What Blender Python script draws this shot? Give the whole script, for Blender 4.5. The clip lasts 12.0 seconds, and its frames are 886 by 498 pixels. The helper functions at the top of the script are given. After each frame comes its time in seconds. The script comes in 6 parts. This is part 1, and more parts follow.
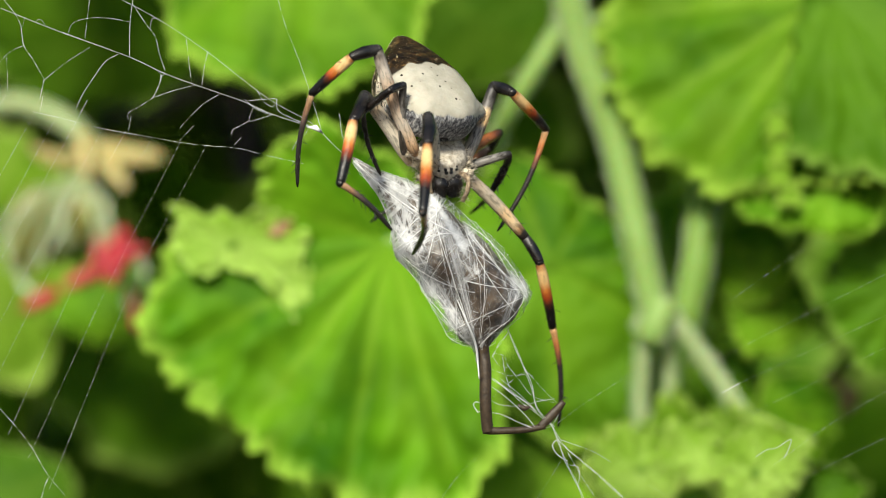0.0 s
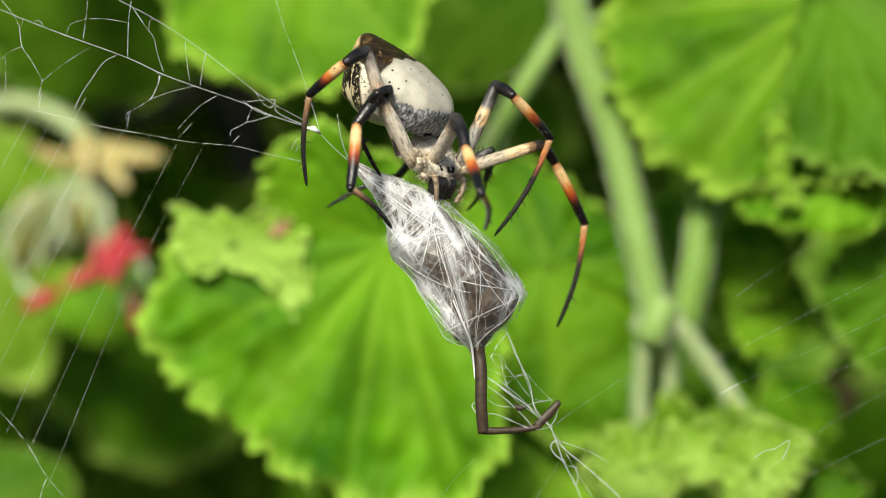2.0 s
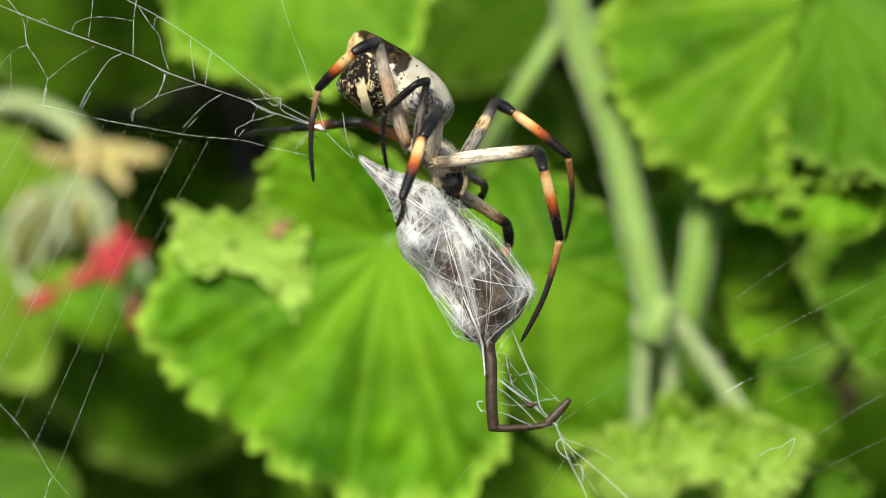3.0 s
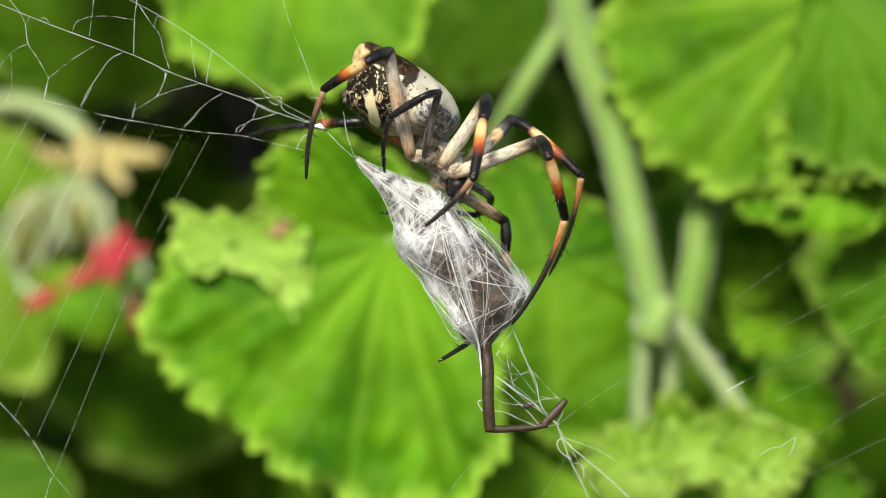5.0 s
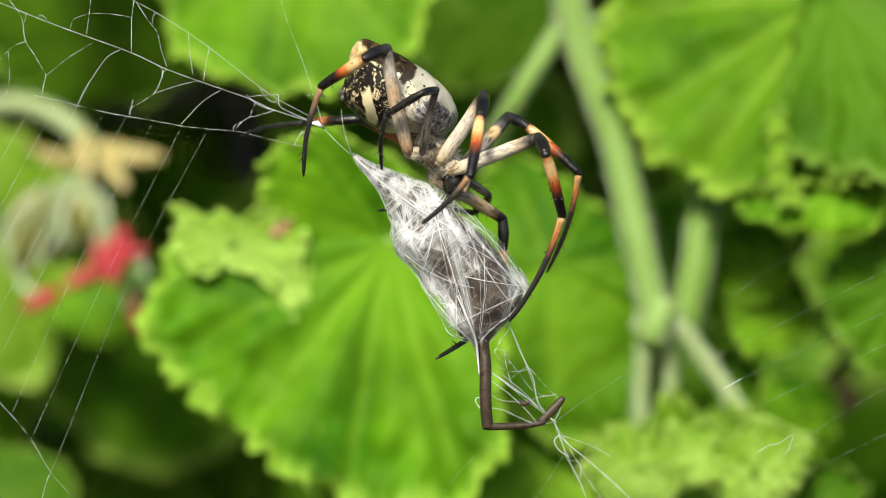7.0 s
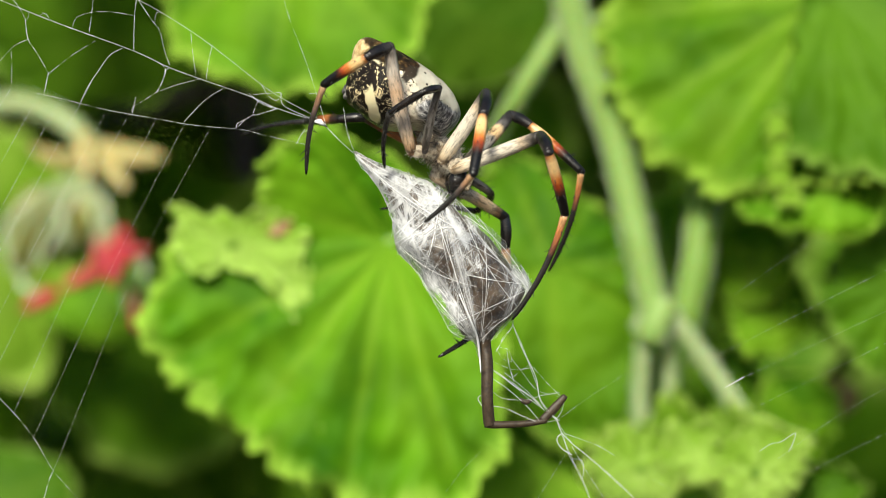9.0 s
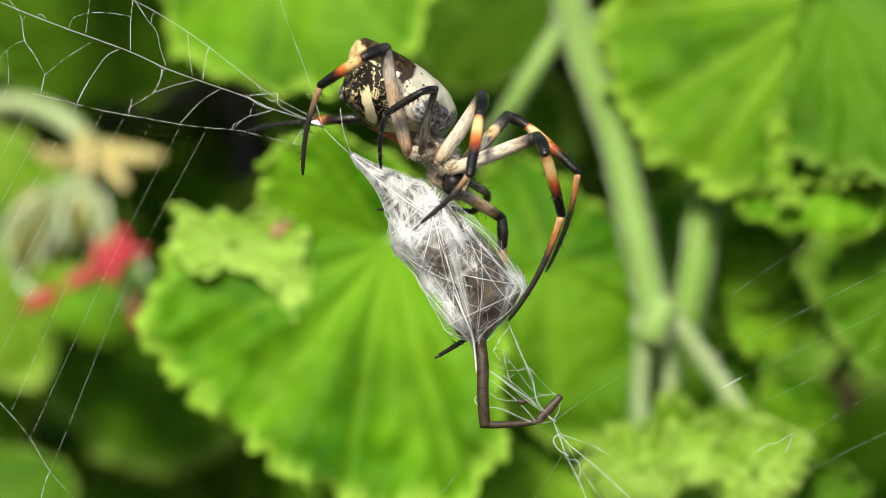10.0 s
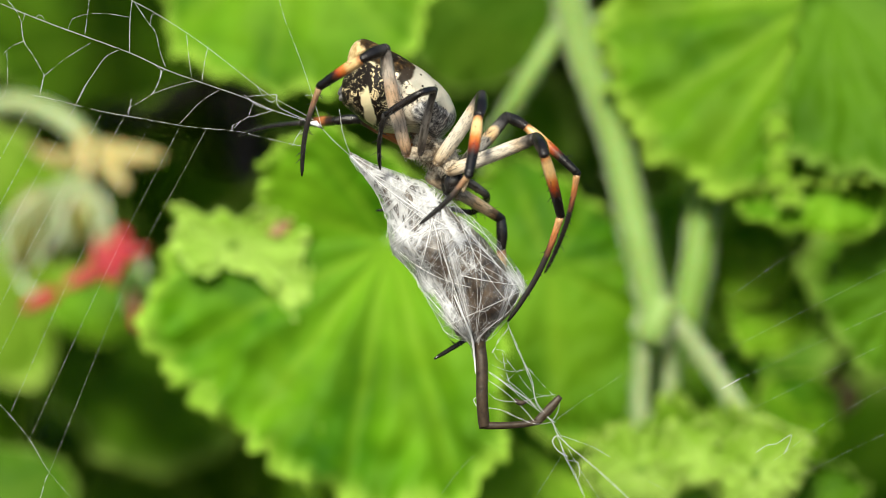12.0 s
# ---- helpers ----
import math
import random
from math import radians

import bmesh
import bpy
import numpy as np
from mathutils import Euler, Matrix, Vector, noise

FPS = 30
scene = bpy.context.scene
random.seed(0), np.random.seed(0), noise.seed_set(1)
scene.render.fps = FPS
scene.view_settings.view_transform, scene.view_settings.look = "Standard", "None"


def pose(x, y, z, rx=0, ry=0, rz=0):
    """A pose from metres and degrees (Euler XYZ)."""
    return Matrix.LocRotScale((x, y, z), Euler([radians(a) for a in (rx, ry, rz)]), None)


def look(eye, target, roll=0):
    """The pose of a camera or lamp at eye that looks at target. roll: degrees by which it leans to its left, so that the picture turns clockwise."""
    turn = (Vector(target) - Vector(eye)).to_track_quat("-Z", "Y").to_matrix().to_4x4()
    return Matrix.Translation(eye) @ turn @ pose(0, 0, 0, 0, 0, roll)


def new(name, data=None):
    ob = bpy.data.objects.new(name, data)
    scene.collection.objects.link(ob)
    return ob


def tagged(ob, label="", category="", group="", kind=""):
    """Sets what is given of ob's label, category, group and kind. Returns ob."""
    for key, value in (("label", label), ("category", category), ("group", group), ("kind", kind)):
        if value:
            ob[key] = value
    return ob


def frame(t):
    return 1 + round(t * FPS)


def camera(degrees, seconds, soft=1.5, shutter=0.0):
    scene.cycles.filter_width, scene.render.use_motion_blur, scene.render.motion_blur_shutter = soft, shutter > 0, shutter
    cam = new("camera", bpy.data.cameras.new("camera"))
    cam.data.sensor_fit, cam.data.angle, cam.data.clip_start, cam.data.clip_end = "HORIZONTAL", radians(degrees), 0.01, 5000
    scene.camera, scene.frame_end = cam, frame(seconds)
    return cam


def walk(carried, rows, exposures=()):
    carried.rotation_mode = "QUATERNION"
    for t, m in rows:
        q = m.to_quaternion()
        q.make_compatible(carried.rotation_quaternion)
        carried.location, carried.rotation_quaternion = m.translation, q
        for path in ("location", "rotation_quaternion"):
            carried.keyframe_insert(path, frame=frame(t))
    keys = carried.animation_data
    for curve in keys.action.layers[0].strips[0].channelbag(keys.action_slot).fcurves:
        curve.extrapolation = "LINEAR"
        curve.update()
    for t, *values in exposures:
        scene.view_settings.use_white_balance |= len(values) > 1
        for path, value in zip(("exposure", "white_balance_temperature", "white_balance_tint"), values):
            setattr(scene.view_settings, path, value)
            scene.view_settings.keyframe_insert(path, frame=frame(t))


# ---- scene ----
cam = camera(22.0, 12.0, soft=0.8, shutter=0.5)
EYE = (0.0, -0.252, 0.6)
cam.data.dof.use_dof = True
cam.data.dof.focus_distance = 0.249
cam.data.dof.aperture_fstop = 17.0
walk(cam, [(0.0, look(EYE, (0, 0, 0.6))), (12.0, look(EYE, (0, 0, 0.6)))], exposures=[(0.0, 0.45), (12.0, 0.54)])

# ---- light ----
SUN_DIR = Vector((-0.20, -0.82, 0.54)).normalized()  # towards the sun
world = bpy.data.worlds.new("sky")
world.use_nodes = True
scene.world = world
sky = world.node_tree.nodes.new("ShaderNodeTexSky")
sky.sky_type, sky.sun_disc = "NISHITA", False
sky.sun_elevation = math.asin(SUN_DIR.z)
sky.sun_rotation = math.atan2(SUN_DIR.x, SUN_DIR.y)
world.node_tree.links.new(sky.outputs[0], world.node_tree.nodes["Background"].inputs[0])
world.node_tree.nodes["Background"].inputs[1].default_value = 0.086
sun = new("sun", bpy.data.lights.new("sun", "SUN"))
sun.data.energy, sun.data.angle, sun.data.color = 4.15, radians(12.0), (1.0, 0.95, 0.79)
sun.matrix_world = look((0, 0, 2), Vector((0, 0, 2)) - SUN_DIR)

# ---- helpers for shapes: lengths in millimetres from the middle of the web ----
MM = 0.001
MID = Vector((0, 0, 0.6))


def mm(p):
    return Vector((p[0] * MM, p[1] * MM, p[2] * MM)) + MID


def part(name, bm, material, parent, label=""):
    """One mesh object from a bmesh, under a thing or a part."""
    me = bpy.data.meshes.new(name)
    bm.to_mesh(me)
    bm.free()
    for p in me.polygons:
        p.use_smooth = True
    ob = new(name, me)
    if material:
        me.materials.append(material)
    ob.parent = parent
    if label:
        ob["label"] = label
    return ob


def thing(name, place, label, category, group="", kind=""):
    ob = new(name)
    ob.empty_display_size = 0.005
    ob.location = place
    return tagged(ob, label, category, group, kind)


def axes(origin, x, z):
    """A pose with its z axis along z and its x axis near x."""
    z = Vector(z).normalized()
    x = Vector(x)
    x = (x - z * x.dot(z)).normalized()
    y = z.cross(x)
    m = Matrix((x, y, z)).transposed().to_4x4()
    m.translation = origin
    return m


def smooth_line(pts, steps=6):
    """Catmull-Rom through the points."""
    pts = [Vector(p) for p in pts]
    if len(pts) < 3:
        return [pts[0].lerp(pts[1], i / 4) for i in range(5)]
    out = []
    ext = [2 * pts[0] - pts[1]] + pts + [2 * pts[-1] - pts[-2]]
    for i in range(1, len(ext) - 2):
        a, b, c, d = ext[i - 1:i + 3]
        for k in range(steps):
            t = k / steps
            out.append(0.5 * (2 * b + (c - a) * t + (2 * a - 5 * b + 4 * c - d) * t * t + (3 * b - a - 3 * c + d) * t ** 3))
    out.append(pts[-1])
    return out


def tube(bm, pts, radii, sides=8, closed=True, flat=1.0):
    """A tube along the points, with a radius at each; the UV map's u runs along it."""
    pts = [Vector(p) for p in pts]
    n = len(pts)
    if isinstance(radii, (int, float)):
        radii = [radii] * n
    uv = bm.loops.layers.uv.verify()
    up = None
    rings = []
    for i, p in enumerate(pts):
        t = (pts[min(i + 1, n - 1)] - pts[max(i - 1, 0)]).normalized()
        if up is None:
            up = Vector((0.3, -1, 0.2))
            if abs(up.normalized().dot(t)) > 0.9:
                up = Vector((1, 0, 0))
        a = (up - t * up.dot(t)).normalized()
        b = t.cross(a)
        up = a
        rings.append([bm.verts.new(p + (a * math.cos(2 * math.pi * k / sides) * flat + b * math.sin(2 * math.pi * k / sides)) * radii[i]) for k in range(sides)])
    for i in range(n - 1):
        for k in range(sides):
            f = bm.faces.new((rings[i][k], rings[i][(k + 1) % sides], rings[i + 1][(k + 1) % sides], rings[i + 1][k]))
            for lp, (u, v) in zip(f.loops, ((i, k), (i, k + 1), (i + 1, k + 1), (i + 1, k))):
                lp[uv].uv = (u / (n - 1), v / sides)
    if closed:
        bm.faces.new(list(reversed(rings[0])))
        bm.faces.new(rings[-1])
    return rings


def spline(table, x):
    """Smooth reading of a short table of (x, y)."""
    if x <= table[0][0]:
        return table[0][1]
    n = len(table)
    for i in range(n - 1):
        (a, u), (b, v) = table[i], table[i + 1]
        if x <= b:
            (a0, u0), (b1, v1) = table[max(i - 1, 0)], table[min(i + 2, n - 1)]
            m0, m1 = (v - u0) / (b - a0) * (b - a), (v1 - u) / (b1 - a) * (b - a)
            s = (x - a) / (b - a)
            return u * (2 * s ** 3 - 3 * s * s + 1) + m0 * (s ** 3 - 2 * s * s + s) + v * (3 * s * s - 2 * s ** 3) + m1 * (s ** 3 - s * s)
    return table[-1][1]


# ---- materials ----
def material(name, rough=0.6, **inputs):
    m = bpy.data.materials.new(name)
    m.use_nodes = True
    b = m.node_tree.nodes["Principled BSDF"]
    b.inputs["Roughness"].default_value = rough
    for k, v in inputs.items():
        b.inputs[k.replace("_", " ")].default_value = v
    return m, m.node_tree.nodes, m.node_tree.links, b


def ramp(nodes, links, source, stops, target=None):
    r = nodes.new("ShaderNodeValToRGB")
    el = r.color_ramp.elements
    while len(el) < len(stops):
        el.new(0.5)
    for e, (p, c) in zip(el, stops):
        e.position = p
        e.color = (*c, 1) if len(c) == 3 else c
    links.new(source, r.inputs[0])
    if target:
        links.new(r.outputs[0], target)
    return r


def grain(nodes, links, scale, detail=4, rough=0.6, stretch=None, space="Object"):
    n = nodes.new("ShaderNodeTexNoise")
    n.inputs["Scale"].default_value = scale
    n.inputs["Detail"].default_value = detail
    n.inputs["Roughness"].default_value = rough
    c = nodes.new("ShaderNodeTexCoord")
    if stretch:
        mp = nodes.new("ShaderNodeMapping")
        mp.inputs["Scale"].default_value = stretch
        links.new(c.outputs[space], mp.inputs[0])
        links.new(mp.outputs[0], n.inputs[0])
    else:
        links.new(c.outputs[space], n.inputs[0])
    return n


def mix(nodes, links, kind, fac, a, b):
    n = nodes.new("ShaderNodeMix")
    n.data_type, n.blend_type = "RGBA", kind
    for sock, v in ((n.inputs[0], fac), (n.inputs[6], a), (n.inputs[7], b)):
        if isinstance(v, (int, float)):
            sock.default_value = v
        elif isinstance(v, tuple):
            sock.default_value = (*v, 1)
        else:
            links.new(v, sock)
    return n.outputs[2]


def bump(nodes, links, height, bsdf, strength, distance):
    n = nodes.new("ShaderNodeBump")
    n.inputs["Strength"].default_value = strength
    n.inputs["Distance"].default_value = distance
    links.new(height, n.inputs["Height"])
    links.new(n.outputs[0], bsdf.inputs["Normal"])


def leaf_material(name, dark, light, vein, clear):
    """Hairy pelargonium blade: mottled green, paler veins, light shining through."""
    m, nd, lk, b = material(name, 0.55)
    b.inputs["Specular IOR Level"].default_value = 0.12
    n1 = grain(nd, lk, 60, 5)
    n2 = grain(nd, lk, 900, 4)
    c = ramp(nd, lk, n1.outputs[0], [(0.36, dark), (0.64, light)]).outputs[0]
    a = nd.new("ShaderNodeAttribute")
    a.attribute_name = "vein"
    n0 = grain(nd, lk, 38, 3)
    c = mix(nd, lk, "MIX", ramp(nd, lk, n0.outputs[0], [(0.38, (0, 0, 0)), (0.64, (0.42, 0.42, 0.42))]).outputs[0], c, vein)
    c = mix(nd, lk, "MIX", mix(nd, lk, "MULTIPLY", 1.0, a.outputs["Color"], (0.45, 0.45, 0.45)), c, vein)
    e = nd.new("ShaderNodeAttribute")
    e.attribute_name = "rim"
    c = mix(nd, lk, "MIX", e.outputs["Fac"], c, tuple(x * 1.05 + d for x, d in zip(vein, (0.12, 0.13, 0.05))))
    info = nd.new("ShaderNodeObjectInfo")
    hs = nd.new("ShaderNodeHueSaturation")
    mr = nd.new("ShaderNodeMapRange")
    mr.inputs["To Min"].default_value, mr.inputs["To Max"].default_value = 0.88, 1.1
    lk.new(info.outputs["Random"], mr.inputs[0])
    lk.new(mr.outputs[0], hs.inputs["Value"])
    lk.new(c, hs.inputs["Color"])
    c = hs.outputs[0]
    lk.new(c, b.inputs["Base Color"])
    bump(nd, lk, n2.outputs[0], b, 0.5, 0.0006)
    t = nd.new("ShaderNodeBsdfTranslucent")
    tc = mix(nd, lk, "MULTIPLY", 1.0, c, (1.7, 1.5, 0.55))
    lk.new(tc, t.inputs[0])
    ms = nd.new("ShaderNodeMixShader")
    ms.inputs[0].default_value = clear
    lk.new(b.outputs[0], ms.inputs[1])
    lk.new(t.outputs[0], ms.inputs[2])
    lk.new(ms.outputs[0], nd["Material Output"].inputs[0])
    return m


LEAF = leaf_material("leaf_green", (0.036, 0.142, 0.002), (0.120, 0.325, 0.004), (0.24, 0.44, 0.022), 0.35)
LEAF_FRESH = leaf_material("leaf_fresh", (0.058, 0.185, 0.003), (0.165, 0.385, 0.008), (0.29, 0.49, 0.035), 0.38)
LEAF_YOUNG = leaf_material("leaf_young", (0.15, 0.33, 0.008), (0.24, 0.45, 0.02), (0.36, 0.54, 0.09), 0.4)
LEAF_PALE = leaf_material("leaf_pale", (0.24, 0.44, 0.03), (0.38, 0.58, 0.09), (0.48, 0.66, 0.18), 0.4)
# darker copy of the leaf green; right-hand leaves get their shade through it
LEAF_DARK = leaf_material("leaf_dark", (0.045, 0.13, 0.003), (0.085, 0.22, 0.004), (0.11, 0.25, 0.01), 0.3)
# darkened leaf green: the shade on rear leaves is put into the colour
LEAF_SHADED = leaf_material("leaf_shaded", (0.040, 0.120, 0.003), (0.080, 0.205, 0.006), (0.13, 0.25, 0.018), 0.25)


def stem_material(name, dark, light):
    m, nd, lk, b = material(name, 0.55)
    n1 = grain(nd, lk, 120, 4, 0.6, (1, 1, 0.15))
    c = ramp(nd, lk, n1.outputs[0], [(0.3, dark), (0.7, light)]).outputs[0]
    lk.new(c, b.inputs["Base Color"])
    b.inputs["Sheen Weight"].default_value = 1.0
    b.inputs["Sheen Roughness"].default_value = 0.3
    b.inputs["Subsurface Weight"].default_value = 0.2
    b.inputs["Subsurface Scale"].default_value = 0.002
    n2 = grain(nd, lk, 1500, 3)
    bump(nd, lk, n2.outputs[0], b, 0.4, 0.0004)
    return m


STEM = stem_material("stem_green", (0.15, 0.275, 0.04), (0.25, 0.385, 0.10))
# darker copy of the stem green: the upright stem's shade as colour
STEM_SHADED = stem_material("stem_shaded", (0.10, 0.21, 0.012), (0.17, 0.30, 0.04))
HAIR_STEM = material("stem_hair", 0.5, Base_Color=(0.80, 0.86, 0.66, 1))[0]
STALK = stem_material("stalk_pale", (0.24, 0.33, 0.13), (0.34, 0.43, 0.20))


def soil_material():
    m, nd, lk, b = material("soil", 0.95)
    n1 = grain(nd, lk, 30, 8, 0.7)
    ramp(nd, lk, n1.outputs[0], [(0.3, (0.018, 0.013, 0.008)), (0.7, (0.06, 0.042, 0.026))], b.inputs["Base Color"])
    bump(nd, lk, n1.outputs[0], b, 0.8, 0.01)
    return m


SOIL = soil_material()


def petal_material(name, c1, c2, sheen=0.3):
    m, nd, lk, b = material(name, 0.5)
    n1 = grain(nd, lk, 350, 4, 0.6, (1, 1, 0.3))
    ramp(nd, lk, n1.outputs[0], [(0.35, c1), (0.65, c2)], b.inputs["Base Color"])
    b.inputs["Sheen Weight"].default_value = sheen
    b.inputs["Subsurface Weight"].default_value = 0.25
    b.inputs["Subsurface Scale"].default_value = 0.002
    return m


PETAL = petal_material("petal_red", (0.30, 0.008, 0.02), (0.50, 0.035, 0.05), 0.05)
SEPAL = petal_material("sepal_dry", (0.34, 0.27, 0.08), (0.50, 0.42, 0.17))
WITHERED = petal_material("leaf_withered", (0.14, 0.075, 0.015), (0.26, 0.14, 0.03), 0.03)
BUD = petal_material("bud_green", (0.14, 0.15, 0.03), (0.24, 0.24, 0.06), 0.12)
BUD_RIM = petal_material("bud_rim", (0.42, 0.48, 0.28), (0.56, 0.62, 0.42), 0.4)


def chitin(name, stops, rough=0.38, hair=0.35, speck=2600):
    """Leg skin: colour bands along the segment, fine pale mottling."""
    m, nd, lk, b = material(name, rough)
    b.inputs["Specular IOR Level"].default_value = 0.5
    c = nd.new("ShaderNodeUVMap")
    s = nd.new("ShaderNodeSeparateXYZ")
    lk.new(c.outputs[0], s.inputs[0])
    wob = grain(nd, lk, 1400, 3)
    ad = nd.new("ShaderNodeMath")
    ad.operation = "MULTIPLY_ADD"
    ad.inputs[1].default_value = 0.14
    lk.new(wob.outputs[0], ad.inputs[0])
    lk.new(s.outputs[0], ad.inputs[2])
    sb = nd.new("ShaderNodeMath")
    sb.operation = "SUBTRACT"
    sb.inputs[1].default_value = 0.07
    lk.new(ad.outputs[0], sb.inputs[0])
    col = ramp(nd, lk, sb.outputs[0], stops).outputs[0]
    n2 = grain(nd, lk, speck * 1.5, 4, 0.7, (1, 1, 0.2))
    spot = ramp(nd, lk, n2.outputs[0], [(0.48, (0, 0, 0)), (0.60, (1, 1, 1))]).outputs[0]
    col = mix(nd, lk, "MIX", mix(nd, lk, "MULTIPLY", 1.0, spot, (hair, hair, hair)), col, (0.02, 0.017, 0.013))
    lk.new(col, b.inputs["Base Color"])
    bump(nd, lk, n2.outputs[0], b, 0.4, 0.00015)
    return m


BLACK = (0.0045, 0.004, 0.004)
PALE = (0.74, 0.67, 0.55)
FEMUR_PALE = chitin("femur_pale", [(0.0, (0.42, 0.30, 0.18)), (0.12, (0.74, 0.60, 0.42)), (0.3, PALE), (0.7, (0.76, 0.68, 0.56)), (0.80, (0.66, 0.52, 0.36)), (0.88, (0.20, 0.17, 0.14)), (0.94, (0.03, 0.025, 0.02))], 0.5, 0.55, 3000)
FEMUR_ORANGE = chitin("femur_orange", [(0.0, (0.30, 0.16, 0.07)), (0.12, (0.66, 0.45, 0.28)), (0.3, (0.62, 0.54, 0.45)), (0.6, (0.72, 0.48, 0.30)), (0.8, (0.70, 0.62, 0.53)), (0.92, (0.36, 0.31, 0.27)), (1.0, (0.03, 0.025, 0.02))], 0.5, 0.45, 3000)
FEMUR_GREY = chitin("femur_grey", [(0.0, (0.20, 0.15, 0.10)), (0.3, (0.30, 0.28, 0.25)), (0.48, (0.28, 0.25, 0.21)), (0.56, (0.70, 0.46, 0.22)), (0.68, (0.66, 0.48, 0.27)), (0.74, (0.13, 0.12, 0.11)), (0.9, (0.035, 0.032, 0.032)), (1.0, (0.012, 0.011, 0.011))], 0.45, 0.95, 2300)
FEMUR_THIN = chitin("femur_dark_grey", [(0.0, (0.06, 0.04, 0.03)), (0.3, (0.16, 0.145, 0.13)), (0.7, (0.22, 0.205, 0.19)), (0.92, (0.08, 0.075, 0.07)), (1.0, (0.012, 0.011, 0.011))], 0.42, 0.9, 1900)
FEMUR_BROWN = chitin("femur_brown", [(0.0, (0.56, 0.42, 0.28)), (0.3, (0.50, 0.43, 0.33)), (0.50, (0.58, 0.48, 0.34)), (0.60, (0.80, 0.56, 0.31)), (0.78, (0.80, 0.60, 0.36)), (0.86, (0.42, 0.24, 0.11)), (0.92, (0.02, 0.015, 0.012))], 0.5, 0.6, 2400)
FEMUR_RUST = chitin("femur_rust", [(0.0, (0.5, 0.3, 0.14)), (0.3, (0.52, 0.20, 0.06)), (0.75, (0.42, 0.13, 0.035)), (0.9, (0.10, 0.03, 0.015)), (1.0, (0.03, 0.018, 0.012))], 0.45, 0.2)
PATELLA = chitin("patella_black", [(0.0, (0.035, 0.032, 0.03)), (0.5, BLACK), (1.0, (0.012, 0.009, 0.008))], 0.27, 0.1)
TIBIA = chitin("tibia_banded", [(0.0, (0.02, 0.013, 0.010)), (0.05, (0.42, 0.17, 0.05)), (0.11, (0.78, 0.52, 0.24)), (0.28, (0.80, 0.52, 0.22)), (0.40, (0.60, 0.19, 0.035)), (0.51, (0.34, 0.055, 0.012)), (0.60, (0.08, 0.022, 0.010)), (0.69, BLACK)], 0.34, 0.22)
TIBIA_DARK = chitin("tibia_dark", [(0.0, BLACK), (0.5, (0.018, 0.013, 0.011)), (1.0, BLACK)], 0.27, 0.1)
TIBIA_RUST = chitin("tibia_rust", [(0.0, BLACK), (0.2, (0.05, 0.02, 0.012)), (0.30, (0.42, 0.15, 0.045)), (0.48, (0.26, 0.07, 0.02)), (0.62, BLACK)], 0.34, 0.2)
METATARSUS = chitin("metatarsus_banded", [(0.0, (0.10, 0.06, 0.04)), (0.03, (0.64, 0.36, 0.16)), (0.15, (0.55, 0.20, 0.065)), (0.26, (0.22, 0.08, 0.04)), (0.38, (0.030, 0.026, 0.024)), (1.0, (0.014, 0.013, 0.012))], 0.25, 0.4)
METATARSUS_TAN = chitin("metatarsus_tan", [(0.0, (0.10, 0.06, 0.04)), (0.03, (0.56, 0.36, 0.20)), (0.14, (0.40, 0.22, 0.12)), (0.28, (0.12, 0.085, 0.07)), (0.42, (0.035, 0.032, 0.03)), (1.0, (0.02, 0.019, 0.018))], 0.25, 0.4)
METATARSUS_DARK = chitin("metatarsus_dark", [(0.0, (0.03, 0.028, 0.026)), (0.2, (0.015, 0.014, 0.013)), (1.0, (0.010, 0.009, 0.009))], 0.25, 0.35)
BRISTLE = material("bristle", 0.4, Base_Color=(0.015, 0.012, 0.01, 1))[0]
HAIR_PALE = material("hair_pale", 0.5, Base_Color=(0.70, 0.63, 0.51, 1))[0]
EYE_GLASS = material("eye_black", 0.08, Base_Color=(0.006, 0.006, 0.007, 1))[0]


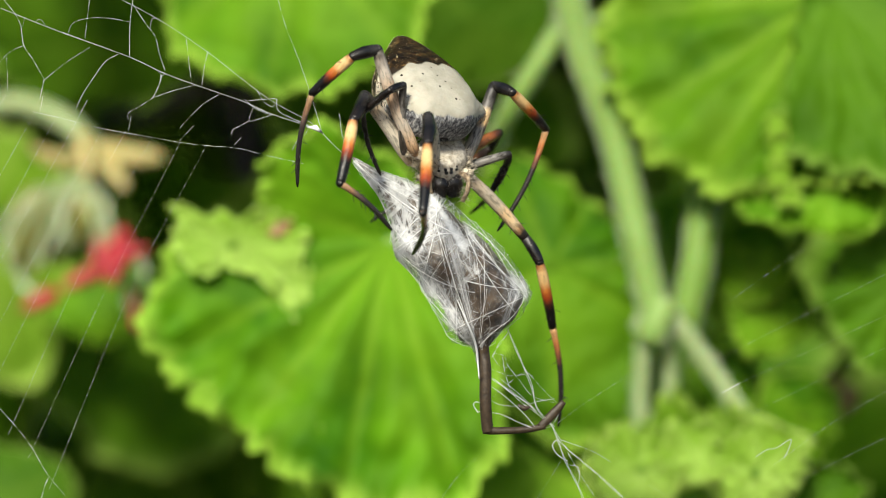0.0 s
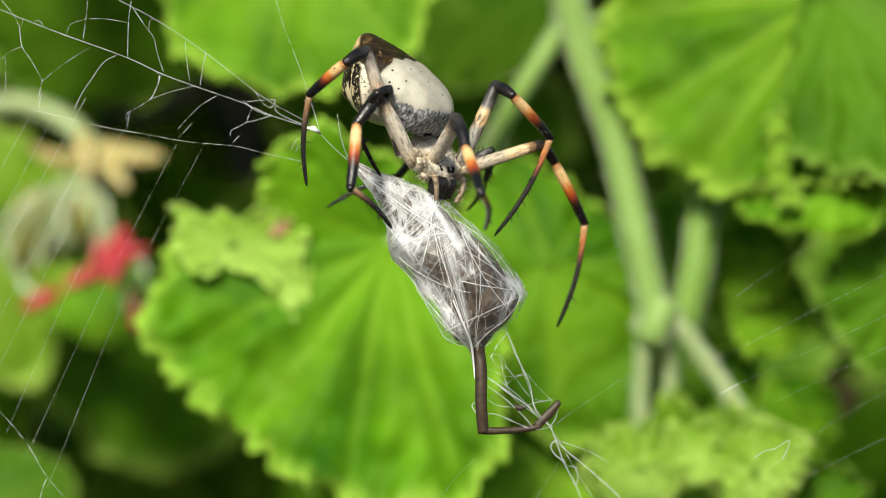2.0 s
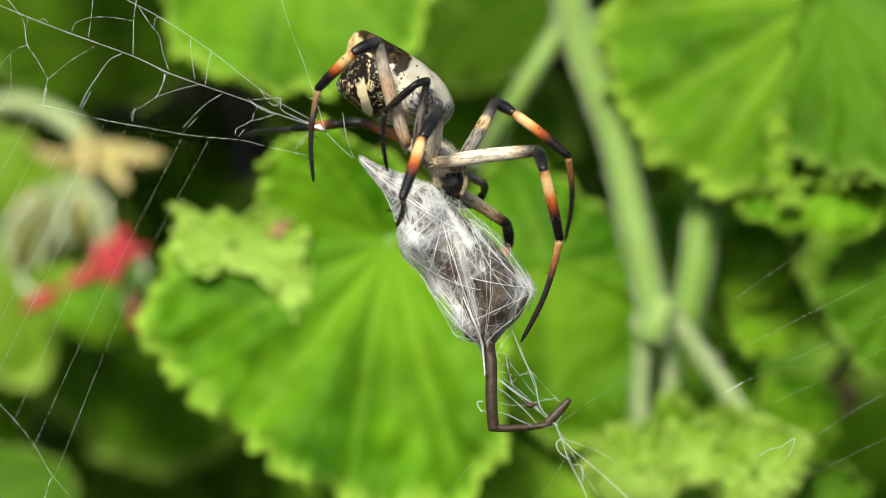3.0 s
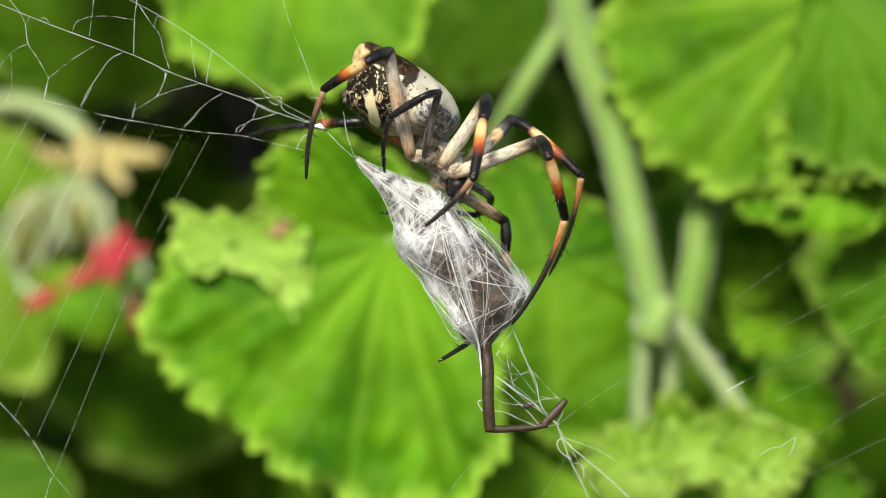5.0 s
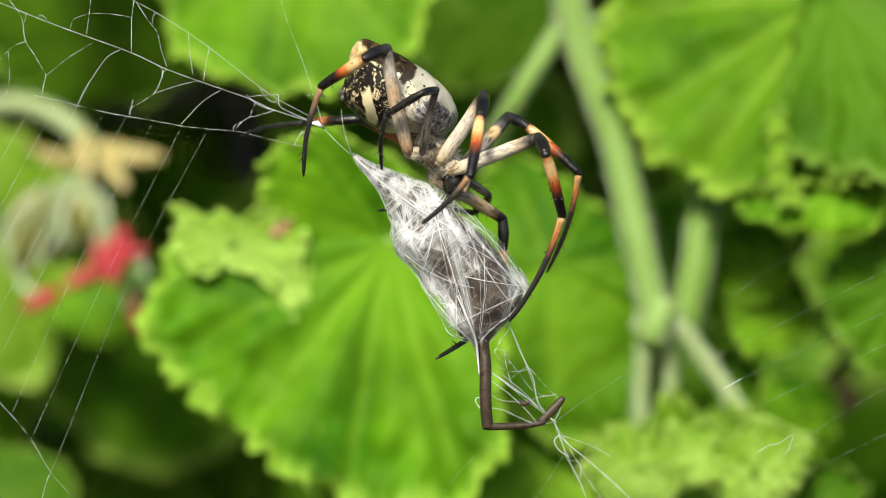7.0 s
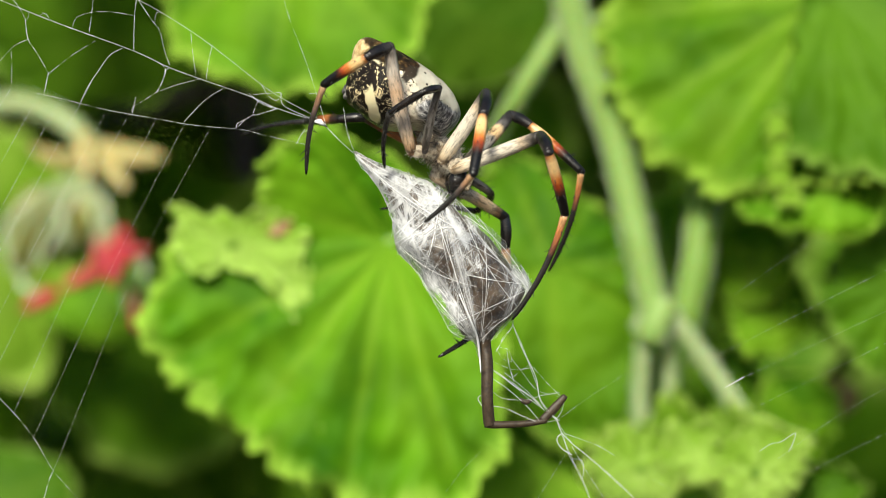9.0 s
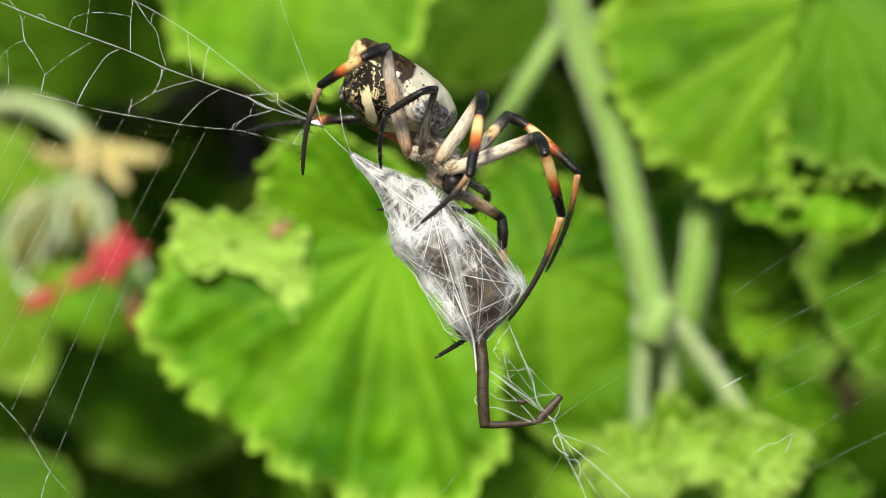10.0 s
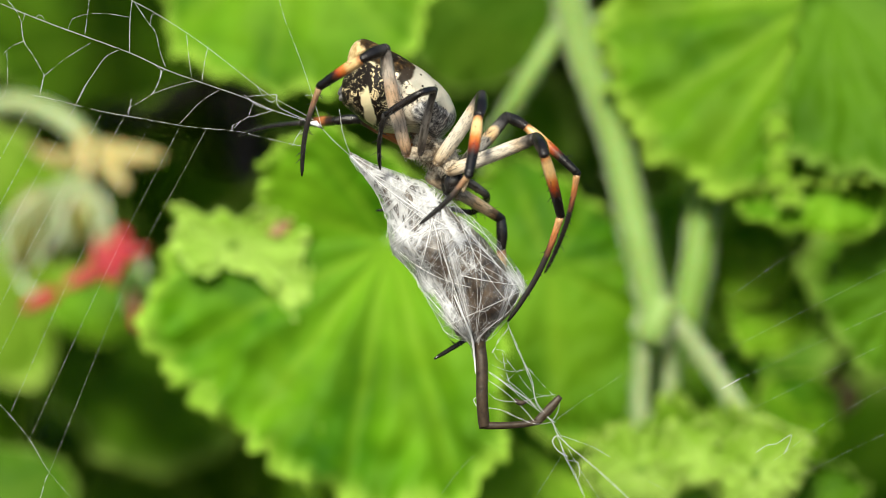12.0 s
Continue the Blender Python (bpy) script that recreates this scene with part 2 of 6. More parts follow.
def abdomen_material():
    """Silver shield with black dots in front, dark brown with cream flecks behind and below, two cream bars on the belly.
    Own axes: y from waist (-7) to tail (+7), z to the back, x across, in millimetres."""
    m, nd, lk, b = material("abdomen_skin", 0.42)
    tc = nd.new("ShaderNodeTexCoord")
    sp = nd.new("ShaderNodeSeparateXYZ")
    lk.new(tc.outputs["Object"], sp.inputs[0])

    def calc(op, a, c, d=None):
        n = nd.new("ShaderNodeMath")
        n.operation = op
        for k, v in enumerate((a, c, d)):
            if v is None:
                continue
            if isinstance(v, (int, float)):
                n.inputs[k].default_value = v
            else:
                lk.new(v, n.inputs[k])
        return n.outputs[0]

    def step(v, lo, hi):
        n = nd.new("ShaderNodeMapRange")
        n.interpolation_type = "SMOOTHSTEP"
        n.inputs["From Min"].default_value, n.inputs["From Max"].default_value = lo, hi
        lk.new(v, n.inputs[0])
        return n.outputs[0]

    wav = grain(nd, lk, 420, 3)
    w = calc("MULTIPLY_ADD", wav.outputs[0], 0.0016, -0.0008)
    x, y, z = (calc("ADD", sp.outputs[k], w) for k in range(3))
    ax = calc("ABSOLUTE", x, 0)
    # flecks
    v = nd.new("ShaderNodeTexNoise")
    v.inputs["Scale"].default_value = 1050
    v.inputs["Detail"].default_value = 6
    v.inputs["Roughness"].default_value = 0.72
    v.inputs["Distortion"].default_value = 1.6
    lk.new(tc.outputs["Object"], v.inputs[0])
    streak = grain(nd, lk, 1500, 4, 0.7, (0.45, 1.0, 1.0))
    dark = ramp(nd, lk, streak.outputs[0], [(0.40, (0.008, 0.006, 0.004)), (0.56, (0.034, 0.020, 0.008)), (0.68, (0.13, 0.08, 0.028))]).outputs[0]
    brown = mix(nd, lk, "MIX", step(v.outputs[0], 0.61, 0.70), dark, (0.50, 0.40, 0.22))
    belly = mix(nd, lk, "MIX", step(v.outputs[0], 0.54, 0.60), (0.010, 0.007, 0.005), (0.64, 0.53, 0.31))
    # flank: cream with a dark network, paler and greyer towards the waist
    v2 = nd.new("ShaderNodeTexNoise")
    v2.inputs["Scale"].default_value = 1300
    v2.inputs["Detail"].default_value = 5
    v2.inputs["Roughness"].default_value = 0.65
    v2.inputs["Distortion"].default_value = 0.6
    lk.new(tc.outputs["Object"], v2.inputs[0])
    flank = mix(nd, lk, "MIX", step(v2.outputs[0], 0.53, 0.61), (0.74, 0.66, 0.51), (0.045, 0.032, 0.020))
    fine = grain(nd, lk, 3000, 4, 0.75, (1, 0.35, 0.6))
    grey = ramp(nd, lk, fine.outputs[0], [(0.36, (0.06, 0.055, 0.05)), (0.50, (0.30, 0.28, 0.25)), (0.64, (0.62, 0.59, 0.53))]).outputs[0]
    flank = mix(nd, lk, "MIX", step(y, -0.0016, -0.0034), flank, grey)
    # silver shield with dots
    vor = nd.new("ShaderNodeTexVoronoi")
    vor.inputs["Scale"].default_value = 900
    vor.inputs["Randomness"].default_value = 0.8
    lk.new(tc.outputs["Object"], vor.inputs[0])
    silver = mix(nd, lk, "MIX", step(wav.outputs[0], 0.3, 0.7), (0.375, 0.350, 0.28), (0.505, 0.48, 0.395))
    silver = mix(nd, lk, "MIX", step(vor.outputs["Distance"], 0.16, 0.10), silver, (0.03, 0.025, 0.02))
    # front face: grey hair
    front = ramp(nd, lk, fine.outputs[0], [(0.38, (0.03, 0.03, 0.036)), (0.50, (0.17, 0.17, 0.18)), (0.64, (0.52, 0.52, 0.51))]).outputs[0]
    # the dark underside reaches higher towards the tail
    low = calc("SUBTRACT", calc("MULTIPLY_ADD", y, 0.55, -0.0016), z)
    c = mix(nd, lk, "MIX", step(low, -0.0003, 0.0003), flank, belly)
    # two curved cream bars along the belly
    bar = calc("ABSOLUTE", calc("SUBTRACT", z, calc("MULTIPLY_ADD", y, 0.42, -0.00415)), 0)
    bar = calc("MULTIPLY", step(bar, 0.00062, 0.00042), calc("MULTIPLY", step(y, -0.0014, -0.0009), step(y, 0.0026, 0.0021)))
    bar = calc("MULTIPLY", bar, step(ax, 0.0008, 0.0013))
    c = mix(nd, lk, "MIX", bar, c, (0.70, 0.62, 0.38))
    # a cream spot on each flank under the tail
    spot = calc("ADD", calc("POWER", calc("SUBTRACT", y, 0.0043), 2), calc("POWER", calc("SUBTRACT", z, -0.0002), 2))
    c = mix(nd, lk, "MIX", step(calc("SQRT", spot, 0), 0.0009, 0.0006), c, (0.72, 0.64, 0.42))
    # the dark cap with its scalloped edge
    side = calc("MAXIMUM", calc("SUBTRACT", ax, 0.0024), 0.0)
    scallop = calc("MULTIPLY", calc("SINE", calc("MULTIPLY", x, 2700.0), 0), 0.00022)
    cap = calc("ADD", calc("MULTIPLY_ADD", side, 0.25, y), scallop)
    top = mix(nd, lk, "MIX", step(cap, 0.0010, 0.0013), silver, brown)
    edge = calc("MULTIPLY_ADD", calc("MAXIMUM", calc("SUBTRACT", y, 0.0012), 0), -0.60, 0.0011)
    c = mix(nd, lk, "MIX", step(calc("SUBTRACT", z, edge), -0.0002, 0.0002), c, top)
    # one dark blotch at the edge of the shield
    blot = calc("ADD", calc("POWER", calc("SUBTRACT", y, 0.0007), 2), calc("POWER", calc("MULTIPLY_ADD", z, 0.6, -0.0008), 2))
    c = mix(nd, lk, "MIX", step(calc("SQRT", blot, 0), 0.0008, 0.0005), c, (0.03, 0.022, 0.015))
    # the front face falls off steeply below the rim of the shield
    face = calc("MULTIPLY_ADD", z, -1.05, calc("MULTIPLY", y, -1.0))
    fore = calc("MULTIPLY", step(face, 0.0022, 0.0027), step(y, -0.0024, -0.0032))
    c = mix(nd, lk, "MIX", calc("MULTIPLY", fore, step(z, -0.0012, -0.0004)), c, front)
    c = mix(nd, lk, "MIX", calc("MULTIPLY", step(y, -0.0016, -0.0026), step(z, -0.0008, -0.0016)), c, mix(nd, lk, "MIX", 0.45, grey, (0.62, 0.52, 0.38)))
    tail = calc("MULTIPLY", step(y, 0.0056, 0.0061), calc("MULTIPLY", step(z, -0.0028, -0.0022), step(z, 0.0003, -0.0001)))
    c = mix(nd, lk, "MIX", tail, c, mix(nd, lk, "MIX", step(fine.outputs[0], 0.4, 0.6), (0.36, 0.24, 0.10), (0.66, 0.50, 0.27)))
    lk.new(c, b.inputs["Base Color"])
    b.inputs["Specular IOR Level"].default_value = 0.12
    b.inputs["Subsurface Weight"].default_value = 0.04
    b.inputs["Subsurface Scale"].default_value = 0.0006
    bump(nd, lk, v2.outputs[0], b, 0.4, 0.0003)
    return m


ABDOMEN = abdomen_material()


def hairy(name, c1, c2, rough=0.6, scale=2200):
    m, nd, lk, b = material(name, rough)
    n1 = grain(nd, lk, scale, 4, 0.7)
    ramp(nd, lk, n1.outputs[0], [(0.35, c1), (0.62, c2)], b.inputs["Base Color"])
    b.inputs["Sheen Weight"].default_value = 0.02
    bump(nd, lk, n1.outputs[0], b, 0.5, 0.0002)
    return m


CARAPACE = hairy("carapace_silver", (0.27, 0.23, 0.17), (0.66, 0.61, 0.52))
STERNUM = hairy("sternum_brown", (0.012, 0.008, 0.006), (0.26, 0.17, 0.10), 0.4, 1300)
COXA = hairy("hip_tan", (0.10, 0.065, 0.04), (0.78, 0.68, 0.52), 0.5, 1100)
JAW = hairy("jaw_black", (0.004, 0.0035, 0.003), (0.014, 0.011, 0.010), 0.2)
SPINNERET = hairy("spinneret_grey", (0.03, 0.028, 0.028), (0.24, 0.23, 0.22), 0.4, 1500)
PALP = hairy("palp_tan", (0.05, 0.03, 0.018), (0.45, 0.34, 0.22))


def silk_shell_material():
    """Wound silk: soft white sheets and wavy filaments, thin to the dark prey in between."""
    m, nd, lk, b = material("silk_shell", 0.55)
    b.inputs["Sheen Weight"].default_value = 0.2
    tc = nd.new("ShaderNodeTexCoord")

    def calc(op, *args):
        n = nd.new("ShaderNodeMath")
        n.operation = op
        for k, v in enumerate(args):
            if isinstance(v, (int, float)):
                n.inputs[k].default_value = v
            else:
                lk.new(v, n.inputs[k])
        return n.outputs[0]

    def span(v, lo, hi, to_lo=0.0, to_hi=1.0):
        n = nd.new("ShaderNodeMapRange")
        n.interpolation_type = "SMOOTHSTEP"
        for key, val in (("From Min", lo), ("From Max", hi), ("To Min", to_lo), ("To Max", to_hi)):
            n.inputs[key].default_value = val
        lk.new(v, n.inputs[0])
        return n.outputs[0]

    def drawn(turn, scale, long, shift, bend):
        """Noise drawn out along one direction of winding."""
        mp = nd.new("ShaderNodeMapping")
        mp.vector_type = "TEXTURE"
        mp.inputs["Rotation"].default_value = (0, radians(-turn), 0)
        mp.inputs["Scale"].default_value = (1, 25, long)
        mp.inputs["Location"].default_value = (shift, 0, 0)
        lk.new(tc.outputs["Object"], mp.inputs[0])
        n = nd.new("ShaderNodeTexNoise")
        n.inputs["Scale"].default_value = scale
        n.inputs["Detail"].default_value = 1.2
        n.inputs["Distortion"].default_value = bend
        lk.new(mp.outputs[0], n.inputs[0])
        return n.outputs[0]

    sheet, hair = None, None
    for k, (turn, scale, long) in enumerate(((32, 800, 22), (-50, 700, 20), (4, 900, 26), (70, 800, 22), (16, 1500, 26), (-22, 1300, 24))):
        n = drawn(turn, scale, long, 0.1 * k, 0.06)
        ridge = span(calc("ABSOLUTE", calc("SUBTRACT", n, 0.5)), 0.026, 0.004)
        hair = ridge if hair is None else calc("MAXIMUM", hair, ridge)
        if k < 3:
            sheet = n if sheet is None else calc("MAXIMUM", sheet, n)
    cloud = grain(nd, lk, 330, 4, 0.6)
    a = nd.new("ShaderNodeAttribute")
    a.attribute_name = "cover"
    level = calc("ADD", calc("MULTIPLY_ADD", cloud.outputs[0], 1.0, sheet), a.outputs["Fac"])
    film = span(level, 1.14, 1.52, 0.04, 0.92)
    fine = calc("MULTIPLY", hair, span(level, 0.95, 1.45, 0.15, 0.75))
    lk.new(calc("MAXIMUM", film, fine), b.inputs["Alpha"])
    white = calc("MAXIMUM", calc("MULTIPLY", hair, 0.7), span(level, 1.30, 1.70))
    lk.new(mix(nd, lk, "MIX", white, (0.50, 0.51, 0.52), (0.80, 0.81, 0.82)), b.inputs["Base Color"])
    bump(nd, lk, calc("MULTIPLY_ADD", hair, 0.4, sheet), b, 0.5, 0.0003)
    return m


SILK_SHELL = silk_shell_material()


def silk_sheet_material():
    """A film of silk drawn out lengthwise: streaked, frayed along its edges."""
    m, nd, lk, b = material("silk_sheet", 0.5, Base_Color=(0.74, 0.75, 0.77, 1))
    tc = nd.new("ShaderNodeTexCoord")
    mp = nd.new("ShaderNodeMapping")
    mp.inputs["Scale"].default_value = (17, 1.8, 1)
    info = nd.new("ShaderNodeObjectInfo")
    lk.new(tc.outputs["UV"], mp.inputs[0])
    n = nd.new("ShaderNodeTexNoise")
    n.noise_dimensions = "4D"
    n.inputs["Scale"].default_value = 1.0
    n.inputs["Detail"].default_value = 3.0
    n.inputs["Roughness"].default_value = 0.65
    w = nd.new("ShaderNodeMath")
    w.operation = "MULTIPLY"
    w.inputs[1].default_value = 40.0
    lk.new(info.outputs["Random"], w.inputs[0])
    lk.new(w.outputs[0], n.inputs["W"])
    n.inputs["Distortion"].default_value = 0.5
    lk.new(mp.outputs[0], n.inputs[0])
    c = ramp(nd, lk, n.outputs[0], [(0.36, (0.02, 0.02, 0.02)), (0.48, (0.34, 0.34, 0.34)), (0.62, (0.92, 0.92, 0.92))])
    # thinner towards the edges
    xyz = nd.new("ShaderNodeSeparateXYZ")
    lk.new(tc.outputs["UV"], xyz.inputs[0])
    fade = None
    for axis, share in ((0, 0.42), (1, 0.10)):
        d = nd.new("ShaderNodeMath")
        d.operation = "PINGPONG"
        d.inputs[1].default_value = 0.5
        lk.new(xyz.outputs[axis], d.inputs[0])
        r = nd.new("ShaderNodeMapRange")
        r.interpolation_type = "SMOOTHSTEP"
        r.inputs["From Max"].default_value = share
        r.inputs["To Min"].default_value = 0.0 if axis == 0 else 0.35
        lk.new(d.outputs[0], r.inputs[0])
        fade = r.outputs[0] if fade is None else mix(nd, lk, "MULTIPLY", 1.0, fade, r.outputs[0])
    lk.new(mix(nd, lk, "MULTIPLY", 1.0, c.outputs[0], fade), b.inputs["Alpha"])
    bump(nd, lk, n.outputs[0], b, 0.4, 0.0002)
    return m


SILK_SHEET = silk_sheet_material()
SILK = material("silk_thread", 0.4, Base_Color=(0.80, 0.81, 0.82, 1))[0]
WEB_SILK = material("web_thread", 0.4, Base_Color=(0.62, 0.64, 0.62, 1))[0]
PREY = hairy("prey_brown", (0.005, 0.004, 0.003), (0.085, 0.052, 0.028), 0.4, 650)
PREY_LEG = hairy("prey_leg_brown", (0.02, 0.012, 0.006), (0.055, 0.036, 0.02), 0.5, 1600)

# ---- ground and distance ----
def build_ground():
    bm = bmesh.new()
    xs = [-60, -20, -6, -2] + [i * 0.1 - 1.2 for i in range(25)] + [2, 6, 20, 60]
    ys = [-60, -20, -6, -2, -1, -0.5] + [i * 0.06 - 0.3 for i in range(30)] + [1.5, 2, 4, 20, 60]
    grid = []
    for y in ys:
        row = []
        for x in xs:
            # added bank: blocks the bright horizon so gaps in the bush stay dark
            s = min(max((y - 0.55) / 0.45, 0), 1)
            bank = 0.95 * s * s * (3 - 2 * s)
            h = bank + 0.03 * noise.noise(Vector((x * 6, y * 6, 0))) + 0.012 * noise.noise(Vector((x * 25, y * 25, 3)))
            row.append(bm.verts.new((x, y, h - 0.02)))
        grid.append(row)
    for a, b in zip(grid, grid[1:]):
        for i in range(len(xs) - 1):
            bm.faces.new((a[i], a[i + 1], b[i + 1], b[i]))
    g = part("ground", bm, SOIL, None)
    tagged(g, "dark garden soil with a bank added behind the plants to hide the horizon", "ground", kind="structure")


build_ground()


def leaf_sheet(lobes, seed, pleat=0.045, ruffle=0.09, cup=0.12, rings=32, spokes=400, teeth=0.02, veins=None, gaps=0.0, crumple=0.03):
    """Verts, faces, vein and rim values of a round, lobed, pleated blade in its own xy plane (millimetres), facing +z.
    lobes: (degrees, radius); the gaps between them are shallow notches."""
    rnd = random.Random(seed)
    off = Vector((rnd.random() * 50, rnd.random() * 50, rnd.random() * 50))
    lobes = sorted(lobes)
    n = len(lobes)
    big = max(r for _, r in lobes)

    def rim(a):
        for i in range(n):
            a0, r0 = lobes[i]
            a1, r1 = lobes[(i + 1) % n]
            gap = (a1 - a0) % 360 or 360
            d = (a - a0) % 360
            if d <= gap:
                s = d / gap
                r = r0 + (r1 - r0) * (s * s * (3 - 2 * s))
                notch = 0.025 if gap < 26 else 0.05 if gap < 75 else 0.05 + 0.6 * min((gap - 75) / 90, 1)
                r *= 1 - (notch + gaps) * math.sin(math.pi * s) ** 2
                return r
        return big

    ribs = sorted(veins or [a for a, _ in lobes[::2]])

    def rib(a):
        for i, a0 in enumerate(ribs):
            gap = (ribs[(i + 1) % len(ribs)] - a0) % 360 or 360
            d = (a - a0) % 360
            if d <= gap:
                return d / gap
        return 0

    verts, vv, rr = [], [], []
    for k in range(spokes):
        a = 360 * k / spokes
        r = rim(a)
        s = rib(a + 3 * noise.noise(Vector((a * 0.02, seed, 0))))
        vein = 0.5 + 0.5 * math.cos(2 * math.pi * s)
        q = math.radians(a)
        t = 1 + teeth * (2 * abs(math.sin(math.pi * (a * 0.19 + 1.5 * noise.noise(Vector((math.cos(q) * 3, math.sin(q) * 3, seed)))))) - 1)
        t = 1 + (t - 1) * (1 + 1.3 * noise.noise(Vector((math.cos(q) * 5, math.sin(q) * 5, seed + 4))))
        t += 0.055 * noise.noise(Vector((math.cos(q) * 6, math.sin(q) * 6, seed + 9))) + teeth * 0.9 * noise.noise(Vector((math.cos(q) * 19, math.sin(q) * 19, seed + 2)))
        for j in range(1, rings + 1):
            f = j / rings
            rad = r * f * (1 + (t - 1) * f ** 4)
            x, y = rad * math.cos(q), rad * math.sin(q)
            p = Vector((x, y, 0)) / big
            h = -pleat * f * (1 - 0.25 * f) * vein * 0.8 + pleat * 0.4 * f
            h += pleat * 0.05 * math.sin(4 * math.pi * s + f * 5) * f
            h += ruffle * 0.7 * f ** 3.5 * noise.noise(p * 3.4 + off)
            h += ruffle * f ** 8 * noise.noise(p * 12 + off) + ruffle * 0.5 * f ** 12 * noise.noise(p * 26 + off)
            h += crumple * noise.noise(p * 5 - off) * f + crumple * 0.6 * noise.noise(p * 11 + off) * f
            h += -cup * f * f
            z = h * big
            verts.append((x, y, z))
            side = max(0, math.cos(2 * math.pi * (s * 3 + f * 1.6)) - 0.8) * 1.2
            vv.append(min(1, (max(0, vein - (1 - 0.05 / max(f, 0.08))) * 14) * (1 - 0.5 * f) + 0.14 * side))
            edge = 0.905 + 0.05 * noise.noise(Vector((math.cos(q) * 4, math.sin(q) * 4, seed + 7)))
            rr.append(max(0, (f - edge) / (1 - edge)) * 0.95)
    verts.append((0, 0, 0))
    vv.append(1)
    rr.append(0)
    c = len(verts) - 1
    faces = []
    for k in range(spokes):
        a, b = k * rings, ((k + 1) % spokes) * rings
        faces.append((c, a, b))
        for j in range(rings - 1):
            faces.append((a + j, a + j + 1, b + j + 1, b + j))
    return verts, faces, vv, rr


def sheet_object(name, verts, faces, vv, rr, mat, parent, thick=0.35):
    """A blade with real thickness: an upper and a lower skin closed along the rim."""
    me = bpy.data.meshes.new(name)
    me.from_pydata([Vector(v) * MM for v in verts], [], faces)
    for key, val in (("vein", vv), ("rim", rr)):
        at = me.attributes.new(key, "FLOAT", "POINT")
        at.data.foreach_set("value", val)
    for p in me.polygons:
        p.use_smooth = True
    me.materials.append(mat)
    ob = new(name, me)
    ob.parent = parent
    if thick:
        so = ob.modifiers.new("thickness", "SOLIDIFY")
        so.thickness, so.offset = thick * MM, -1
    return ob


FACE = Matrix(((1, 0, 0), (0, 0, -1), (0, 1, 0))).to_4x4()  # local x, y, z to right, up, towards the front


def facing(place, rx=0, ry=0, rz=0):
    """rx tips the top back (+), ry turns the face right (+), rz turns anticlockwise."""
    return Matrix.Translation(place) @ FACE @ Euler((radians(-rx), radians(ry), radians(rz))).to_matrix().to_4x4()


plant = thing("geranium_plant", (0.02, 0.06, 0.0), "leafy scented geranium with soft green lobed leaves and pale hairy stems", "plant")


def under(ob, parent, m):
    """Place a part of a parent so that it has the world pose m."""
    ob.parent = parent
    ob.matrix_basis = Matrix.Translation(-Vector(parent.location)) @ m


def rooted(pts):
    """The same line, carried on down to the soil."""
    a, b = Vector(pts[0]), Vector(pts[1])
    d = (a - b).normalized()
    low = a + d * 40
    return [(low.x * 0.8 + 6, low.y + 8, -610), (low.x * 0.95, low.y + 4, -330), (low + Vector((0, 0, -60))), low] + list(pts)


def stem(pts, radii, label="", root=False, skin=STEM):
    if root:
        pts = rooted(pts)
    bm = bmesh.new()
    line = smooth_line([mm(p) - Vector(plant.location) for p in pts], 8)
    n = len(line)
    r = [MM * (radii[0] + (radii[1] - radii[0]) * i / (n - 1)) for i in range(n)]
    tube(bm, line, r, 14)
    ob = part("stem", bm, skin, plant, label)
    rnd = random.Random(n)
    fuzz = bmesh.new()
    seen = [i for i in range(1, n - 1) if (line[i] + Vector(plant.location) - MID).z > -0.075]
    for _ in range(6 * len(seen)):
        i = rnd.choice(seen)
        t = (line[i + 1] - line[i - 1]).normalized()
        p = line[i].lerp(line[i + 1], rnd.random())
        d = t.cross(Vector((rnd.gauss(0, 1), rnd.gauss(0, 1), rnd.gauss(0, 1)))).normalized()
        tip = (d + t * rnd.uniform(-0.3, 0.3)) * rnd.uniform(0.7, 1.5) * MM
        tube(fuzz, [p + d * r[i] * 0.95, p + d * r[i] + tip], [0.035 * MM, 0.012 * MM], 3, closed=False)
    tagged(part("stem_hairs", fuzz, HAIR_STEM, ob, "short pale hairs along the stem"), kind="stuff")
    return ob


def leaf(place, lobes, seed, tip, mat, label="", petiole=None, **kw):
    ob = sheet_object("leaf", *leaf_sheet(lobes, seed, **kw), mat, plant)
    under(ob, plant, facing(mm(place), *tip))
    if label:
        ob["label"] = label
    # the stalk: as seen, or from behind the blade down into the bush
    wood = STEM if petiole else LEAF_SHADED
    if not petiole and max(r for _, r in lobes) > 8:
        x, y, z = place
        petiole = [(x * 1.02, y + 22, z - 6), (x * 1.15, max(y + 60, 290), z - 45), (x * 1.1, max(y + 70, 310), -180), (x, max(y + 60, 300), -610)]
    if petiole:
        bm = bmesh.new()
        line = smooth_line([mm(p) for p in (place, *petiole)], 8)
        inv = facing(mm(place), *tip).inverted()
        tube(bm, [inv @ p for p in line], [1.1 * MM] * len(line), 10)
        part("petiole", bm, wood, ob)
    return ob


